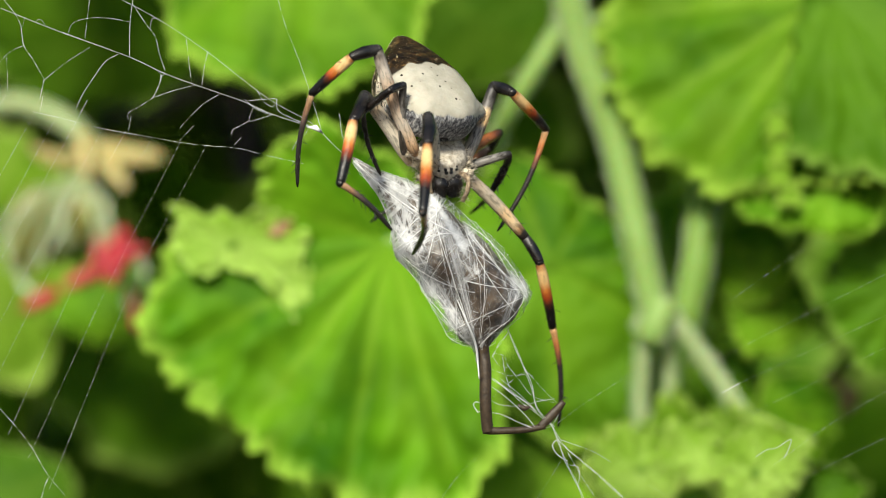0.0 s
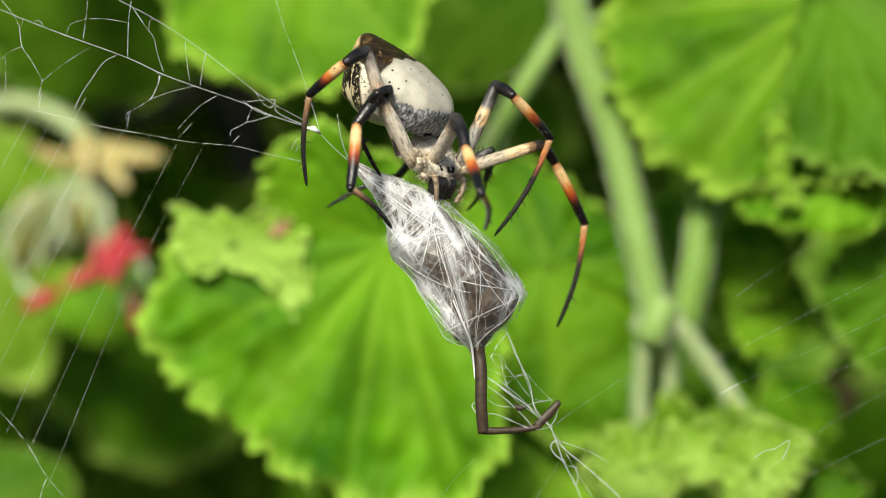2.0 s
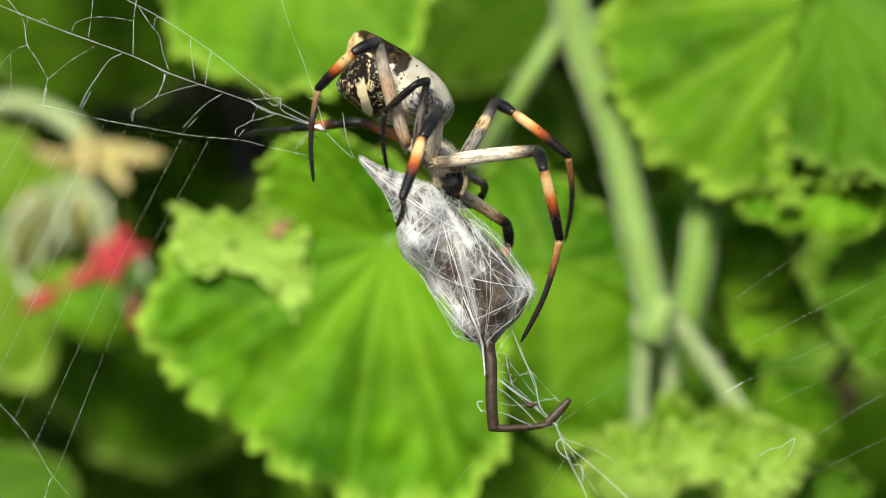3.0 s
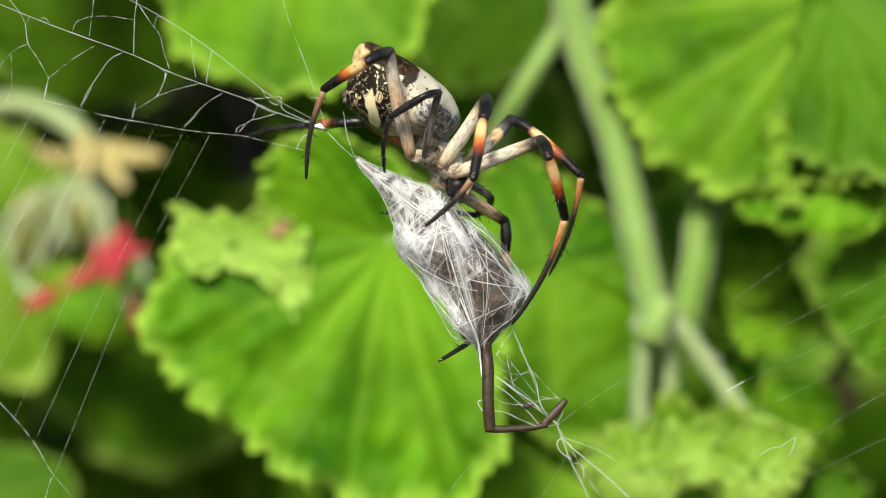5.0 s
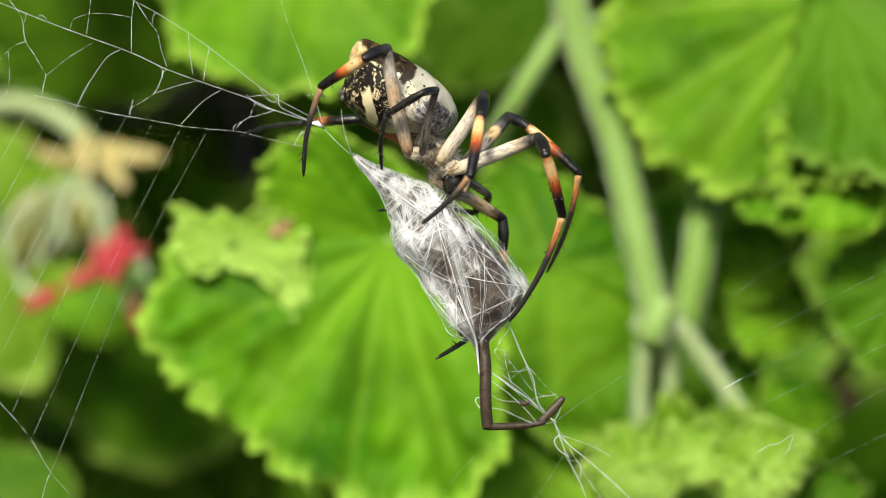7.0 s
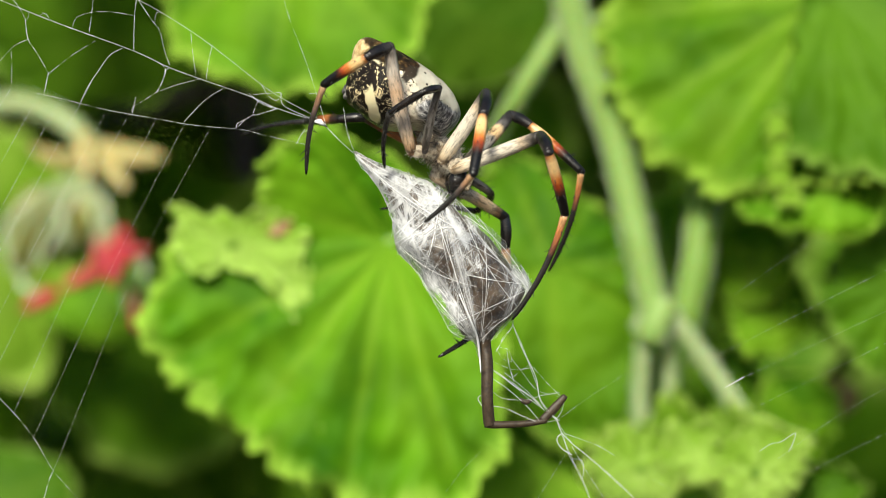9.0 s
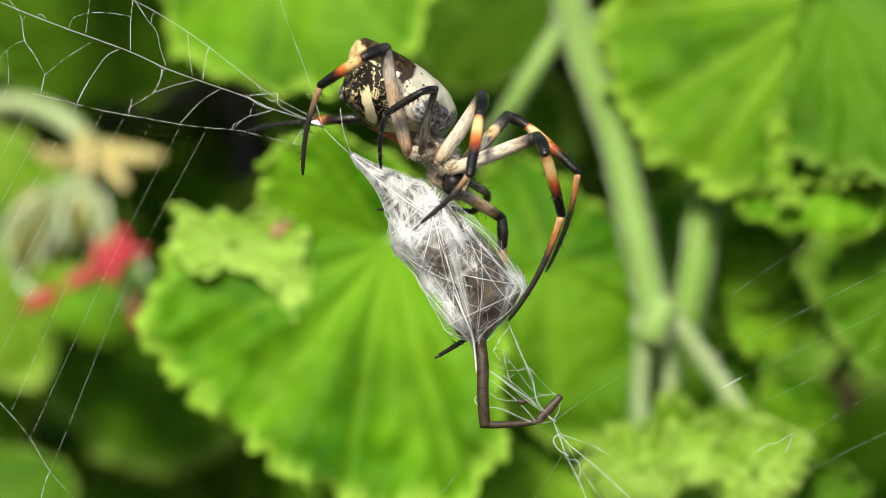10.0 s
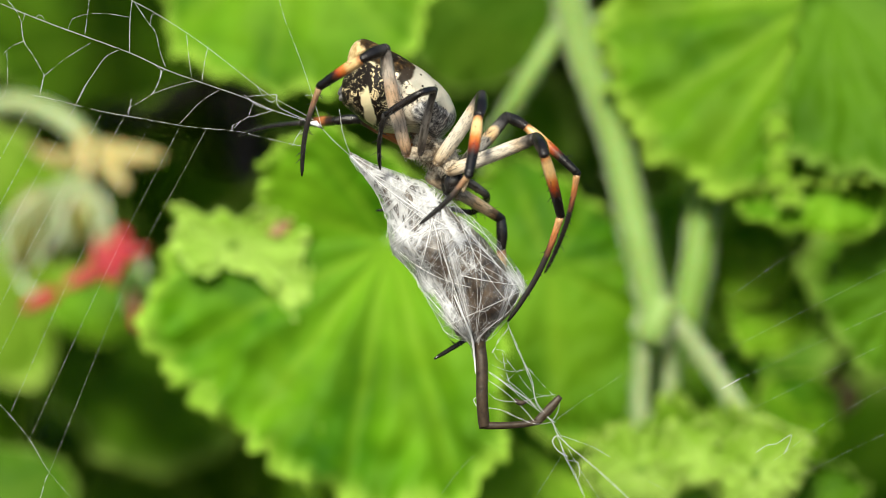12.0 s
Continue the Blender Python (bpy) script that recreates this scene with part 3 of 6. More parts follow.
# ---- stems ----
stem([(32.03, 116, -32.76), (31.85, 115, -23.57), (32.22, 113, -15.29), (33.21, 112, -10.38)], (1.1, 1.3), root=True, skin=STALK)
stem([(34.11, 112, -11.28), (33.03, 112, -7.13), (31.23, 112, 0.81), (29.95, 113, 6.97), (27.4, 114, 18.06), (22.62, 113, 30.59), (20.4, 112, 38.9), (19.49, 112, 43.41)], (2.5, 2.7), "thick pale green hairy stem")
stem([(58.05, 116, -51.02), (49.11, 114, -28.96), (38.46, 112, -13), (35.75, 112, -10.29)], (1.3, 1.5), root=True, skin=STALK)
stem([(38.22, 114, -13.53), (40.67, 114, -3.54), (41.89, 116, 5.57), (42.99, 120, 14.85), (43.88, 136, 28)], (2.7, 2.8), "upright green stem, coloured darker as in shade", skin=STEM_SHADED)
stem([(37.86, 124, -52.13), (37.46, 120, -29.43), (35.95, 114, -11.71)], (1.2, 1.3), root=True, skin=STALK)
stem([(21.78, 114, 39.47), (17.83, 115, 33.67), (11.1, 118, 23.03), (6.25, 130, 14.3)], (1.8, 1.6))

stem([(32.94, 111, -13.95), (33.61, 110.5, -12.31), (34.51, 110.5, -10.34), (35.28, 111, -8.55)], (2.7, 2.7), "swollen pale green stem node")

# ---- leaves ----
leaf((-8.11, 96, 0.95), [(95, 8.6), (122, 9.5), (146, 10.8), (159, 12.9), (171, 19.9), (184, 36.2), (200, 39.9), (213, 39.0), (227, 38.5), (241, 38.0), (255, 39.9), (270, 42.3), (284, 41.4), (297, 38.0), (312, 25.9), (340, 12.9), (30, 10.4)], 3, (8, -3, 0), LEAF,
     "broad bright green lobed leaf with a crinkled pale margin", petiole=[(-2.24, 124, 1.96), (21.54, 150, -3.89)], ruffle=0.12, cup=0.02, pleat=0.105, crumple=0.06, veins=(60, 125, 165, 207, 234, 259, 284, 314))
leaf((-8.14, 97.2, 0.95), [(60, 10.4), (95, 14.3), (122, 22.7), (146, 23.8), (159, 20.8), (171, 18.6), (186, 16.5), (205, 13.0), (250, 7.8), (300, 5.2), (0, 6.1)], 4, (-24, 4, 0), LEAF,
     "upper lobe of a bright green leaf, folded forward", ruffle=0.07, pleat=0.05, cup=0.03, veins=(60, 95, 125, 160, 195, 300))
leaf((-23.14, 94.8, -6.11), [(15, 2.6), (55, 4.5), (100, 2.9), (150, 3.4), (200, 2.2), (250, 2.9), (285, 4.8), (320, 2.9)], 18, (14, 0, 0), LEAF_PALE, "tiny curled leaf edge", ruffle=0.25, pleat=0.1, rings=12, spokes=120, teeth=0.08)
leaf((60.57, 104, 39.82), [(170, 35.3), (188, 38.0), (207, 37.1), (224, 37.4), (241, 36.4), (256, 35.0), (272, 31.1), (288, 34.0), (306, 35.3), (330, 33.6), (0, 33.6), (50, 33.6), (100, 33.6), (140, 34.4)], 11, (17, -15, 0), LEAF_FRESH,
     "broad bright green lobed leaf with a crinkled pale margin", petiole=[(58.67, 132, 47.71), (23.62, 120, 37)], ruffle=0.12, pleat=0.10, crumple=0.06, cup=0.03, veins=(20, 70, 130, 185, 212, 236, 259, 285, 312, 345))
# other half of the leaf above, its shade painted as darker green
leaf((60.2, 101.3, 39.0), [(235, 10), (248, 19), (256, 26.5), (266, 27.5), (275, 29.5), (288, 31.5), (305, 32), (330, 32), (0, 28), (60, 8), (150, 4), (200, 5)], 27, (17, -14, 0), LEAF_DARK, "overlapping lobe, its shade put into a darker green, with a pale frilled margin", ruffle=0.10, pleat=0.08, crumple=0.05, cup=0.0, teeth=0.03, veins=(250, 268, 290, 315))
leaf((51.0, 97.6, 19.0), [(10, 1.3), (50, 2.2), (90, 1.7), (140, 2.2), (190, 1.3), (230, 2.2), (270, 1.7), (320, 2.2)], 21, (20, -15, 0), LEAF_YOUNG, "pale curled fold of a leaf margin", ruffle=0.6, crumple=0.25, rings=14, spokes=120, teeth=0.06)
leaf((51.8, 96.6, 15.0), [(10, 1.6), (50, 2.6), (90, 2.0), (140, 2.6), (190, 1.6), (230, 2.6), (270, 2.0), (320, 2.6)], 22, (26, -15, 0), LEAF_YOUNG, "pale curled fold of a leaf margin", ruffle=0.6, crumple=0.25, rings=14, spokes=120, teeth=0.06)
leaf((51.1, 95.2, 11.1), [(10, 1.5), (50, 2.5), (90, 1.9), (140, 2.5), (190, 1.5), (230, 2.5), (270, 1.9), (320, 2.5)], 20, (32, -15, 0), LEAF_YOUNG, "pale curled fold of a leaf margin", ruffle=0.6, crumple=0.25, rings=14, spokes=120, teeth=0.06)
leaf((52.5, 94.2, 8.2), [(10, 1.4), (50, 2.4), (90, 1.8), (140, 2.4), (190, 1.4), (230, 2.4), (270, 1.8), (320, 2.4)], 19, (38, -15, 0), LEAF_YOUNG, "pale curled fold of a leaf margin", ruffle=0.6, crumple=0.25, rings=14, spokes=120, teeth=0.06)
leaf((-23.43, 120, 51.76), [(185, 26.8), (215, 28.0), (240, 28.0), (262, 26.8), (285, 28.0), (310, 28.0), (340, 25.7), (30, 22.4), (90, 20.2), (140, 22.4)], 14, (16, -16, 0), LEAF, ruffle=0.08, pleat=0.09, petiole=[(-26.14, 180, 68.68), (1.63, 160, 70.61)])
leaf((-106.34, 256, 2.65), [(0, 22.4), (30, 28.1), (60, 28.1), (95, 28.1), (150, 22.4), (220, 22.4), (265, 33.6), (295, 36.5), (325, 28.1)], 7, (5, 15, 0), LEAF_YOUNG, ruffle=0.08)
leaf((-75.43, 260, -15.11), [(0, 12.7), (50, 13.6), (100, 13.6), (170, 15.2), (220, 7.6), (280, 5.7), (320, 6.3)], 71, (5, 0, 0), LEAF, ruffle=0.08)
leaf((7.56, 210, 45.93), [(20, 17.2), (80, 17.2), (140, 17.2), (200, 16.0), (250, 15.5), (290, 14.3), (330, 16.0)], 43, (-14, 8, 0), LEAF_SHADED, ruffle=0.1)
leaf((-76.12, 248, 45.99), [(10, 23.6), (50, 21.1), (110, 23.6), (160, 28.5), (200, 24.8), (240, 22.3), (275, 18.6), (310, 21.1), (340, 24.8)], 5, (-30, 10, 0), LEAF_SHADED, ruffle=0.07)
leaf((56.6, 96, -37.88), [(0, 8.6), (30, 6.9), (60, 5.2), (95, 5.0), (130, 7.6), (165, 7.2), (200, 7.2), (250, 5.2), (300, 6.0), (335, 5.7)], 26, (20, -8, 10), LEAF_DARK, "small frilly green leaf", ruffle=0.5, crumple=0.12, pleat=0.12, teeth=0.06, rings=24, spokes=240)
leaf((60.55, 132, -27.99), [(20, 7.2), (80, 7.2), (140, 8.7), (200, 8.2), (250, 9.7), (290, 8.7), (330, 7.2)], 52, (-14, 8, 0), LEAF, ruffle=0.2, crumple=0.1)
leaf((49.18, 140, -24.2), [(20, 6.2), (80, 7.2), (140, 7.8), (200, 6.2), (260, 7.8), (320, 7.2)], 53, (12, -6, 0), LEAF, ruffle=0.2)
leaf((29.6, 90, -33.6), [(0, 7.6), (30, 8.5), (60, 8.1), (90, 9.3), (120, 8.1), (150, 9.3), (180, 7.6), (215, 6.8), (250, 5.1), (300, 5.9)], 24, (30, 10, 15), LEAF_PALE, "small frilly pale green young leaf", ruffle=0.42, crumple=0.28, pleat=0.14, teeth=0.05, rings=28, spokes=260)
leaf((47.0, 88, -33.4), [(0, 9.3), (30, 8.1), (60, 8.8), (95, 7.6), (130, 9.1), (165, 7.9), (200, 7.1), (250, 5.1), (300, 5.9), (335, 7.6)], 25, (30, -12, 40), LEAF_PALE, "small frilly pale green young leaf", ruffle=0.42, crumple=0.28, pleat=0.14, teeth=0.05, rings=28, spokes=260)
leaf((38.3, 91.5, -31.4), [(0, 6.2), (28, 5.0), (55, 6.6), (90, 5.4), (120, 6.8), (150, 5.2), (185, 6.4), (220, 4.6), (260, 4.4), (310, 4.8)], 28, (26, 4, 0), LEAF_PALE, "small frilly pale green young leaf", ruffle=0.5, crumple=0.3, pleat=0.16, teeth=0.05, rings=24, spokes=220)
leaf((40.56, 146, -1.38), [(0, 9.9), (40, 11.8), (80, 12.8), (120, 11.8), (160, 10.9), (200, 9.9), (240, 11.8), (280, 12.3), (320, 10.9)], 44, (6, -8, 0), LEAF_FRESH, ruffle=0.1, crumple=0.08)
leaf((73.7, 107, -5.25), [(170, 13.4), (182, 15.3), (190, 15.3), (206, 14.5), (221, 14.4), (234, 15.1), (246, 16.0), (258, 16.7), (280, 16.9), (310, 16.9), (340, 16.9), (10, 16.9), (50, 16.0), (90, 10.7), (130, 9.8), (155, 12.5)], 9, (2, 2, 0), LEAF_DARK, "broad green leaf with a scalloped margin", ruffle=0.09, pleat=0.10, crumple=0.05)
leaf((58.0, 97.5, 8.4), [(0, 10.4), (45, 12.0), (90, 11.5), (135, 12.0), (165, 13.0), (190, 13.0), (215, 8.3), (250, 5.7), (290, 6.9), (330, 9.5)], 42, (25, -6, 0), LEAF, ruffle=0.2, crumple=0.08, pleat=0.09)
leaf((54.82, 124, -9.7), [(20, 5.9), (70, 7.4), (120, 7.8), (160, 9.3), (200, 7.8), (240, 9.0), (280, 7.8), (320, 7.4)], 37, (-2, 2, 0), LEAF_FRESH, ruffle=0.2, crumple=0.12)
leaf((51.09, 122, -1.95), [(20, 6.4), (80, 6.8), (140, 7.8), (200, 8.3), (260, 7.6), (320, 7.2)], 41, (10, -14, 0), LEAF_FRESH, ruffle=0.15, crumple=0.1)
leaf((77.59, 190, -28.38), [(0, 3.7), (60, 2.8), (120, 4.4), (180, 3.9), (240, 4.8), (300, 3.3)], 54, (10, 6, 0), WITHERED, "dry brown leaf deep in the bush", ruffle=0.3, rings=14, spokes=120)
leaf((-32.14, 94.6, 0.95), [(12.2, 11.4), (30.1, 9.9), (42.4, 4.1), (44.0, 7.2), (76.6, 3.7), (108.1, 5.2), (129.8, 5.4), (149.5, 11.2), (162.3, 8.6), (168.4, 9.6), (174.0, 8.6), (180.0, 9.4), (197.7, 7.9), (218.7, 7.7), (231.3, 6.6), (257.2, 3.9), (308.7, 5.5), (310.7, 11.3), (313.0, 13.9), (321.5, 8.6), (326.9, 14.2), (337.4, 11.2), (359.2, 11.7)], 8, (2, 5, 0), LEAF_PALE, "pale green leaf lobe folded over, with a crinkled margin", ruffle=0.12, pleat=0.07, cup=-0.03, teeth=0.01, crumple=0.05)
leaf((40.25, 104, -37.69), [(0, 15.6), (14, 14.3), (26, 15.0), (40, 14.1), (54, 15.2), (70, 13.2), (84, 15.0), (98, 13.2), (112, 15.7), (126, 14.1), (142, 17.7), (156, 15.9), (168, 18.1), (184, 15.9), (205, 15.9), (240, 14.1), (280, 14.1), (320, 14.5), (345, 14.1)], 23, (30, -4, 0), LEAF_YOUNG, "crinkled pale green leaf with a strongly ruffled margin", ruffle=0.36, pleat=0.12, cup=-0.02, crumple=0.17, rings=56, spokes=520, teeth=0.03)
leaf((20.78, 136, -14.33), [(0, 16.4), (30, 15.4), (60, 14.4), (90, 13.5), (120, 14.4), (160, 15.4), (200, 16.4), (240, 17.3), (270, 16.8), (300, 16.4), (330, 15.9)], 46, (6, -4, 0), LEAF_YOUNG, ruffle=0.1, crumple=0.08, pleat=0.08)
leaf((48.94, 132, -10.57), [(0, 4.2), (35, 2.3), (70, 3.8), (110, 2.5), (150, 4.4), (190, 2.9), (230, 4.2), (270, 2.5), (310, 3.8)], 39, (10, 4, 0), LEAF_YOUNG, ruffle=0.25, rings=14, spokes=140, crumple=0.12)
leaf((17.62, 120, -2.68), [(60, 12.9), (85, 15.2), (110, 20.8), (150, 17.5), (210, 15.7), (250, 24.0), (275, 30.4), (300, 29.5), (330, 21.7), (0, 17.5), (30, 13.8)], 31, (4, -2, 0), LEAF, ruffle=0.12, pleat=0.08, crumple=0.06)
leaf((27.14, 124, -19.49), [(20, 10.3), (80, 10.3), (140, 11.2), (200, 12.1), (260, 12.1), (320, 11.2)], 33, (14, 0, 0), LEAF_YOUNG, ruffle=0.12)
leaf((15.17, 128, -35.24), [(20, 19.5), (80, 15.2), (140, 17.4), (200, 18.5), (250, 18.5), (290, 18.5), (330, 18.5)], 45, (14, -4, 0), LEAF_FRESH, ruffle=0.1)
leaf((-87.11, 196, -48.78), [(20, 15.2), (70, 11.4), (120, 11.4), (180, 15.2), (250, 15.2), (310, 15.2)], 47, (20, 10, 0), LEAF_SHADED, ruffle=0.1)

leaf((-20.35, 91.5, -28.58), [(10, 2.2), (60, 2.6), (120, 2.9), (200, 2.2), (260, 2.6), (320, 2.1)], 63, (10, 0, 0), LEAF_PALE, "pale curled fold of a leaf margin", ruffle=0.5, rings=10, spokes=80)
leaf((-36.81, 94, -22.65), [(10, 1.7), (60, 2.2), (120, 1.9), (200, 2.2), (260, 1.9), (320, 2.1)], 64, (10, 0, 0), LEAF_YOUNG, "pale curled fold of a leaf margin", ruffle=0.5, rings=10, spokes=80)
leaf((-25.65, 95, 3.87), [(10, 2.8), (60, 1.5), (110, 1.7), (170, 2.4), (220, 1.7), (280, 2.1), (330, 2.4)], 61, (10, 0, 0), WITHERED, "small withered brown leaf tip", ruffle=0.4, rings=10, spokes=80)
leaf((61.1, 103, 38.48), [(10, 1.6), (100, 1.9), (190, 1.6), (280, 1.9)], 62, (10, 0, 0), WITHERED, "small withered brown leaf tip", ruffle=0.3, rings=8, spokes=60)


def build_thicket():
    """The shaded depth of the bush: hundreds of small blades, too far and soft to count."""
    rnd = random.Random(77)
    verts, faces, vv, rr = [], [], [], []
    base = []
    for k in range(5):
        lob = [(a + rnd.uniform(-8, 8), rnd.uniform(15, 21)) for a in range(0, 360, 45)]
        base.append(leaf_sheet(lob, 100 + k, rings=5, spokes=48, ruffle=0.15))
    for k in range(1960):
        v, f, q, e = base[k % 5]
        p = Vector((rnd.uniform(-240, 240), rnd.uniform(275, 480), rnd.uniform(-240, 240)))
        if k >= 560:  # an unseen crown, added above to keep the sun off the depth
            p = Vector((rnd.uniform(-420, 220), rnd.uniform(200, 440), rnd.uniform(90, 240)))
            # more unseen leaves, added up to the left on the sun's side
            if k >= 1560:
                p = Vector((rnd.uniform(-480, -90), rnd.uniform(220, 440), rnd.uniform(190, 400)))
            elif k % 2:
                p = Vector((rnd.uniform(-260, 60), rnd.uniform(200, 270), rnd.uniform(88, 190)))
        s = rnd.uniform(1.1, 2.0)
        if p.x < -40 and p.z < -50 and k % 2:  # the bush is open down there
            continue
        if p.y > 275 and -0.18 < p.x / (252 + p.y) < -0.05 and -0.03 < p.z / (252 + p.y) < 0.1 and k % 3:  # and has a gap beside the flowers
            continue
        m = facing(p, rnd.uniform(-70, 40), rnd.uniform(-60, 60), rnd.uniform(0, 360))
        n0 = len(verts)
        verts += [m @ (Vector(c) * s) for c in v]
        faces += [tuple(i + n0 for i in c) for c in f]
        vv += q
        rr += e
    ob = sheet_object("shrub_foliage", verts, faces, vv, rr, LEAF_SHADED, None, 0)
    ob.location = MID
    tagged(ob, "deep shaded green foliage behind the leaves, with an unseen crown added for shade", "foliage", kind="stuff")
    bm = bmesh.new()
    for k in range(40):
        x, y = rnd.uniform(-240, 240), rnd.uniform(280, 480)
        line = smooth_line([(x + rnd.uniform(-40, 40), y, 180), (x + rnd.uniform(-15, 15), y, -150), (x, y, -610)], 6)
        tube(bm, [p * MM for p in line], 0.0022, 6)
    # darkened leaf green replaces the stem green, as deep shade in the colour
    st = part("shrub_stems", bm, LEAF_SHADED, None)
    st.location = MID
    tagged(st, "thin green stems of the shrub in deep shade", "stems", kind="stuff")


build_thicket()


# ---- drooping flower cluster ----
def build_flowers():
    bm = bmesh.new()
    origin = Vector(plant.location)
    line = smooth_line([mm(p) - origin for p in rooted(((-133.17, 230, 2.51), (-111.19, 228, 23.93), (-92.56, 224, 30.22), (-81.24, 220, 28.21), (-73.59, 216, 22.75), (-71.54, 214, 18.03)))], 8)
    tube(bm, line, [2.1 * MM] * len(line), 12)
    stalk = part("flower_stalk", bm, STALK, plant, "pale drooping flower stalk with buds and red petals")

    def blade(name, pts, width, mat, thick=0.25, fold=0.25):
        b = bmesh.new()
        ln = smooth_line([mm(p) - origin for p in pts], 6)
        n = len(ln)
        rows = []
        for i, p in enumerate(ln):
            s = i / (n - 1)
            w = 1.13 * width * MM * (0.15 + 1.7 * math.sqrt(max(s, 0.0)) * (1 - s) ** 0.7)
            t = (ln[min(i + 1, n - 1)] - ln[max(i - 1, 0)]).normalized()
            side = t.cross(Vector((0, -1, 0))).normalized()
            rows.append([b.verts.new(p + side * w * k + Vector((0, fold * w * abs(k) ** 2, 0)) + Vector((0, 0.1 * w * math.sin(7 * s + 3 * k), 0))) for k in (-1, -0.5, 0, 0.5, 1)])
        for a, c in zip(rows, rows[1:]):
            for k in range(4):
                b.faces.new((a[k], a[k + 1], c[k + 1], c[k]))
        ob = part(name, b, mat, stalk)
        so = ob.modifiers.new("thickness", "SOLIDIFY")
        so.thickness = thick * MM
        return ob

    def bud(pts, r, mat):
        b = bmesh.new()
        ln = smooth_line([mm(p) - origin for p in pts], 6)
        n = len(ln)
        tube(b, ln, [1.13 * MM * r * (0.25 + 0.95 * math.sin(math.pi * min(1, (i / (n - 1)) ** 0.8)) ** 0.8) for i in range(n)], 12)
        return part("bud", b, mat, stalk)

    blade("sepal", ((-73.27, 214, 19.76), (-77.23, 210, 17.88), (-83.17, 208, 20.42)), 1.9, SEPAL)
    blade("sepal", ((-72.12, 214, 20.92), (-64.62, 210, 19.02), (-56.36, 208, 18.6)), 2.3, SEPAL)
    blade("sepal", ((-74.43, 214, 24.39), (-72.33, 208, 19.51), (-71.45, 206, 13.74)), 1.7, SEPAL)
    blade("sepal", ((-71.54, 214, 19.76), (-66.63, 208, 15.52), (-63.5, 206, 12.04)), 1.6, SEPAL)
    for pts, r in ((((-73.02, 214, 14.21), (-72.94, 212, 7.59), (-74.09, 212, 0.35)), 3.1), (((-81.69, 216, 12.88), (-83.88, 214, 4.74), (-86.65, 214, -4.74)), 3.9), (((-78.64, 220, 13.46), (-80.05, 220, 4.8), (-80.98, 220, -3.39)), 2.8)):
        bud(pts, r, BUD)
    for pts, w in ((((-72.62, 210, 14.32), (-76.31, 206, 7.61), (-74.82, 208, 0.11)), 0.38), (((-72.16, 210, 14.32), (-67.45, 206, 7.61), (-71.4, 208, 0.11)), 0.38), (((-80.99, 212, 13.0), (-88.12, 206, 4.66), (-86.91, 208, -5.13)), 0.42), (((-80.53, 212, 13.0), (-76.99, 206, 4.2), (-83.26, 208, -5.13)), 0.4), (((-69.49, 212, 9.32), (-66.21, 210, 1.26), (-63.23, 210, -7.9)), 0.6), (((-67.35, 210, 0.11), (-60.94, 210, -3.32), (-61.63, 210, -13.63)), 0.7), (((-86.37, 210, -3.32), (-84.4, 208, -7.87), (-80.29, 208, -9.01)), 0.6)):
        blade("bract", pts, w, BUD_RIM, 0.4)
    for pts, w in ((((-75.67, 209, 14.74), (-78.30, 207, 8.65), (-80.67, 205, 1.25), (-81.90, 203, -4.40)), 0.55), (((-74.98, 209, 14.40), (-76.48, 207, 7.51), (-75.69, 205, 0.11)), 0.5), (((-74.29, 209, 14.74), (-71.01, 207, 7.85), (-67.76, 205, 0.11)), 0.55), (((-73.61, 209, 15.20), (-68.96, 207, 7.85), (-64.81, 205, -3.29), (-62.95, 203, -12.07)), 0.5), (((-76.81, 209, 14.06), (-82.62, 207, 7.85), (-86.34, 205, 1.25), (-86.86, 203, -3.84)), 0.5)):
        b = bmesh.new()
        ln = smooth_line([mm(p) - origin for p in pts], 6)
        tube(b, ln, [1.0 * w * MM * (1.15 - 0.4 * i / len(ln)) for i in range(len(ln))], 8)
        part("flower_tube", b, STALK, stalk, "slender pale hairy flower tube")
    for pts, w in ((((-67.74, 204, 1.24), (-63.79, 200, -1.01), (-58.52, 200, 0.11)), 1.7), (((-66.05, 204, 1.81), (-64.62, 198, -2.12), (-65.74, 198, -7.14)), 2.1), (((-65.76, 202, -3.27), (-71.07, 200, -5.49), (-75.56, 200, -7.74)), 1.7),
                   (((-64.92, 208, 4.68), (-64.35, 204, 1.24), (-63.22, 204, -3.28)), 1.6), (((-77.13, 206, -8.41), (-80.18, 204, -10.07), (-84.37, 204, -12.1)), 1.6), (((-63.77, 208, -6.73), (-62.36, 206, -11.81), (-61.57, 206, -16.36)), 1.2),
                   (((-67.77, 208, 3.54), (-69.18, 206, -1.02), (-69.75, 206, -6.7)), 1.4)):
        blade("petal", pts, w, PETAL, 0.3, 0.5)


build_flowers()


# ---- prey wrapped in silk ----
prey = thing("wrapped_prey", mm((1, 0, -0.56)), "captured insect wrapped in white silk, hanging in the web", "insect prey")
PREY_O = Vector(prey.location)
# the two sides of the bundle from the silk tail down, and its half depth
SIDE_A = [(-9.88, 0, 10.62), (-8.6, 0, 8.7), (-6.7, 0, 6.2), (-5.65, 0, 3.6), (-5.5, 0, 1.31), (-5, 0, -0.44), (-2.5, 0, -2.88), (-0.94, 0, -5.88), (0.5, 0, -8.56), (1.19, 0, -9.75), (3.38, 0, -10), (3.88, 0, -11.94)]
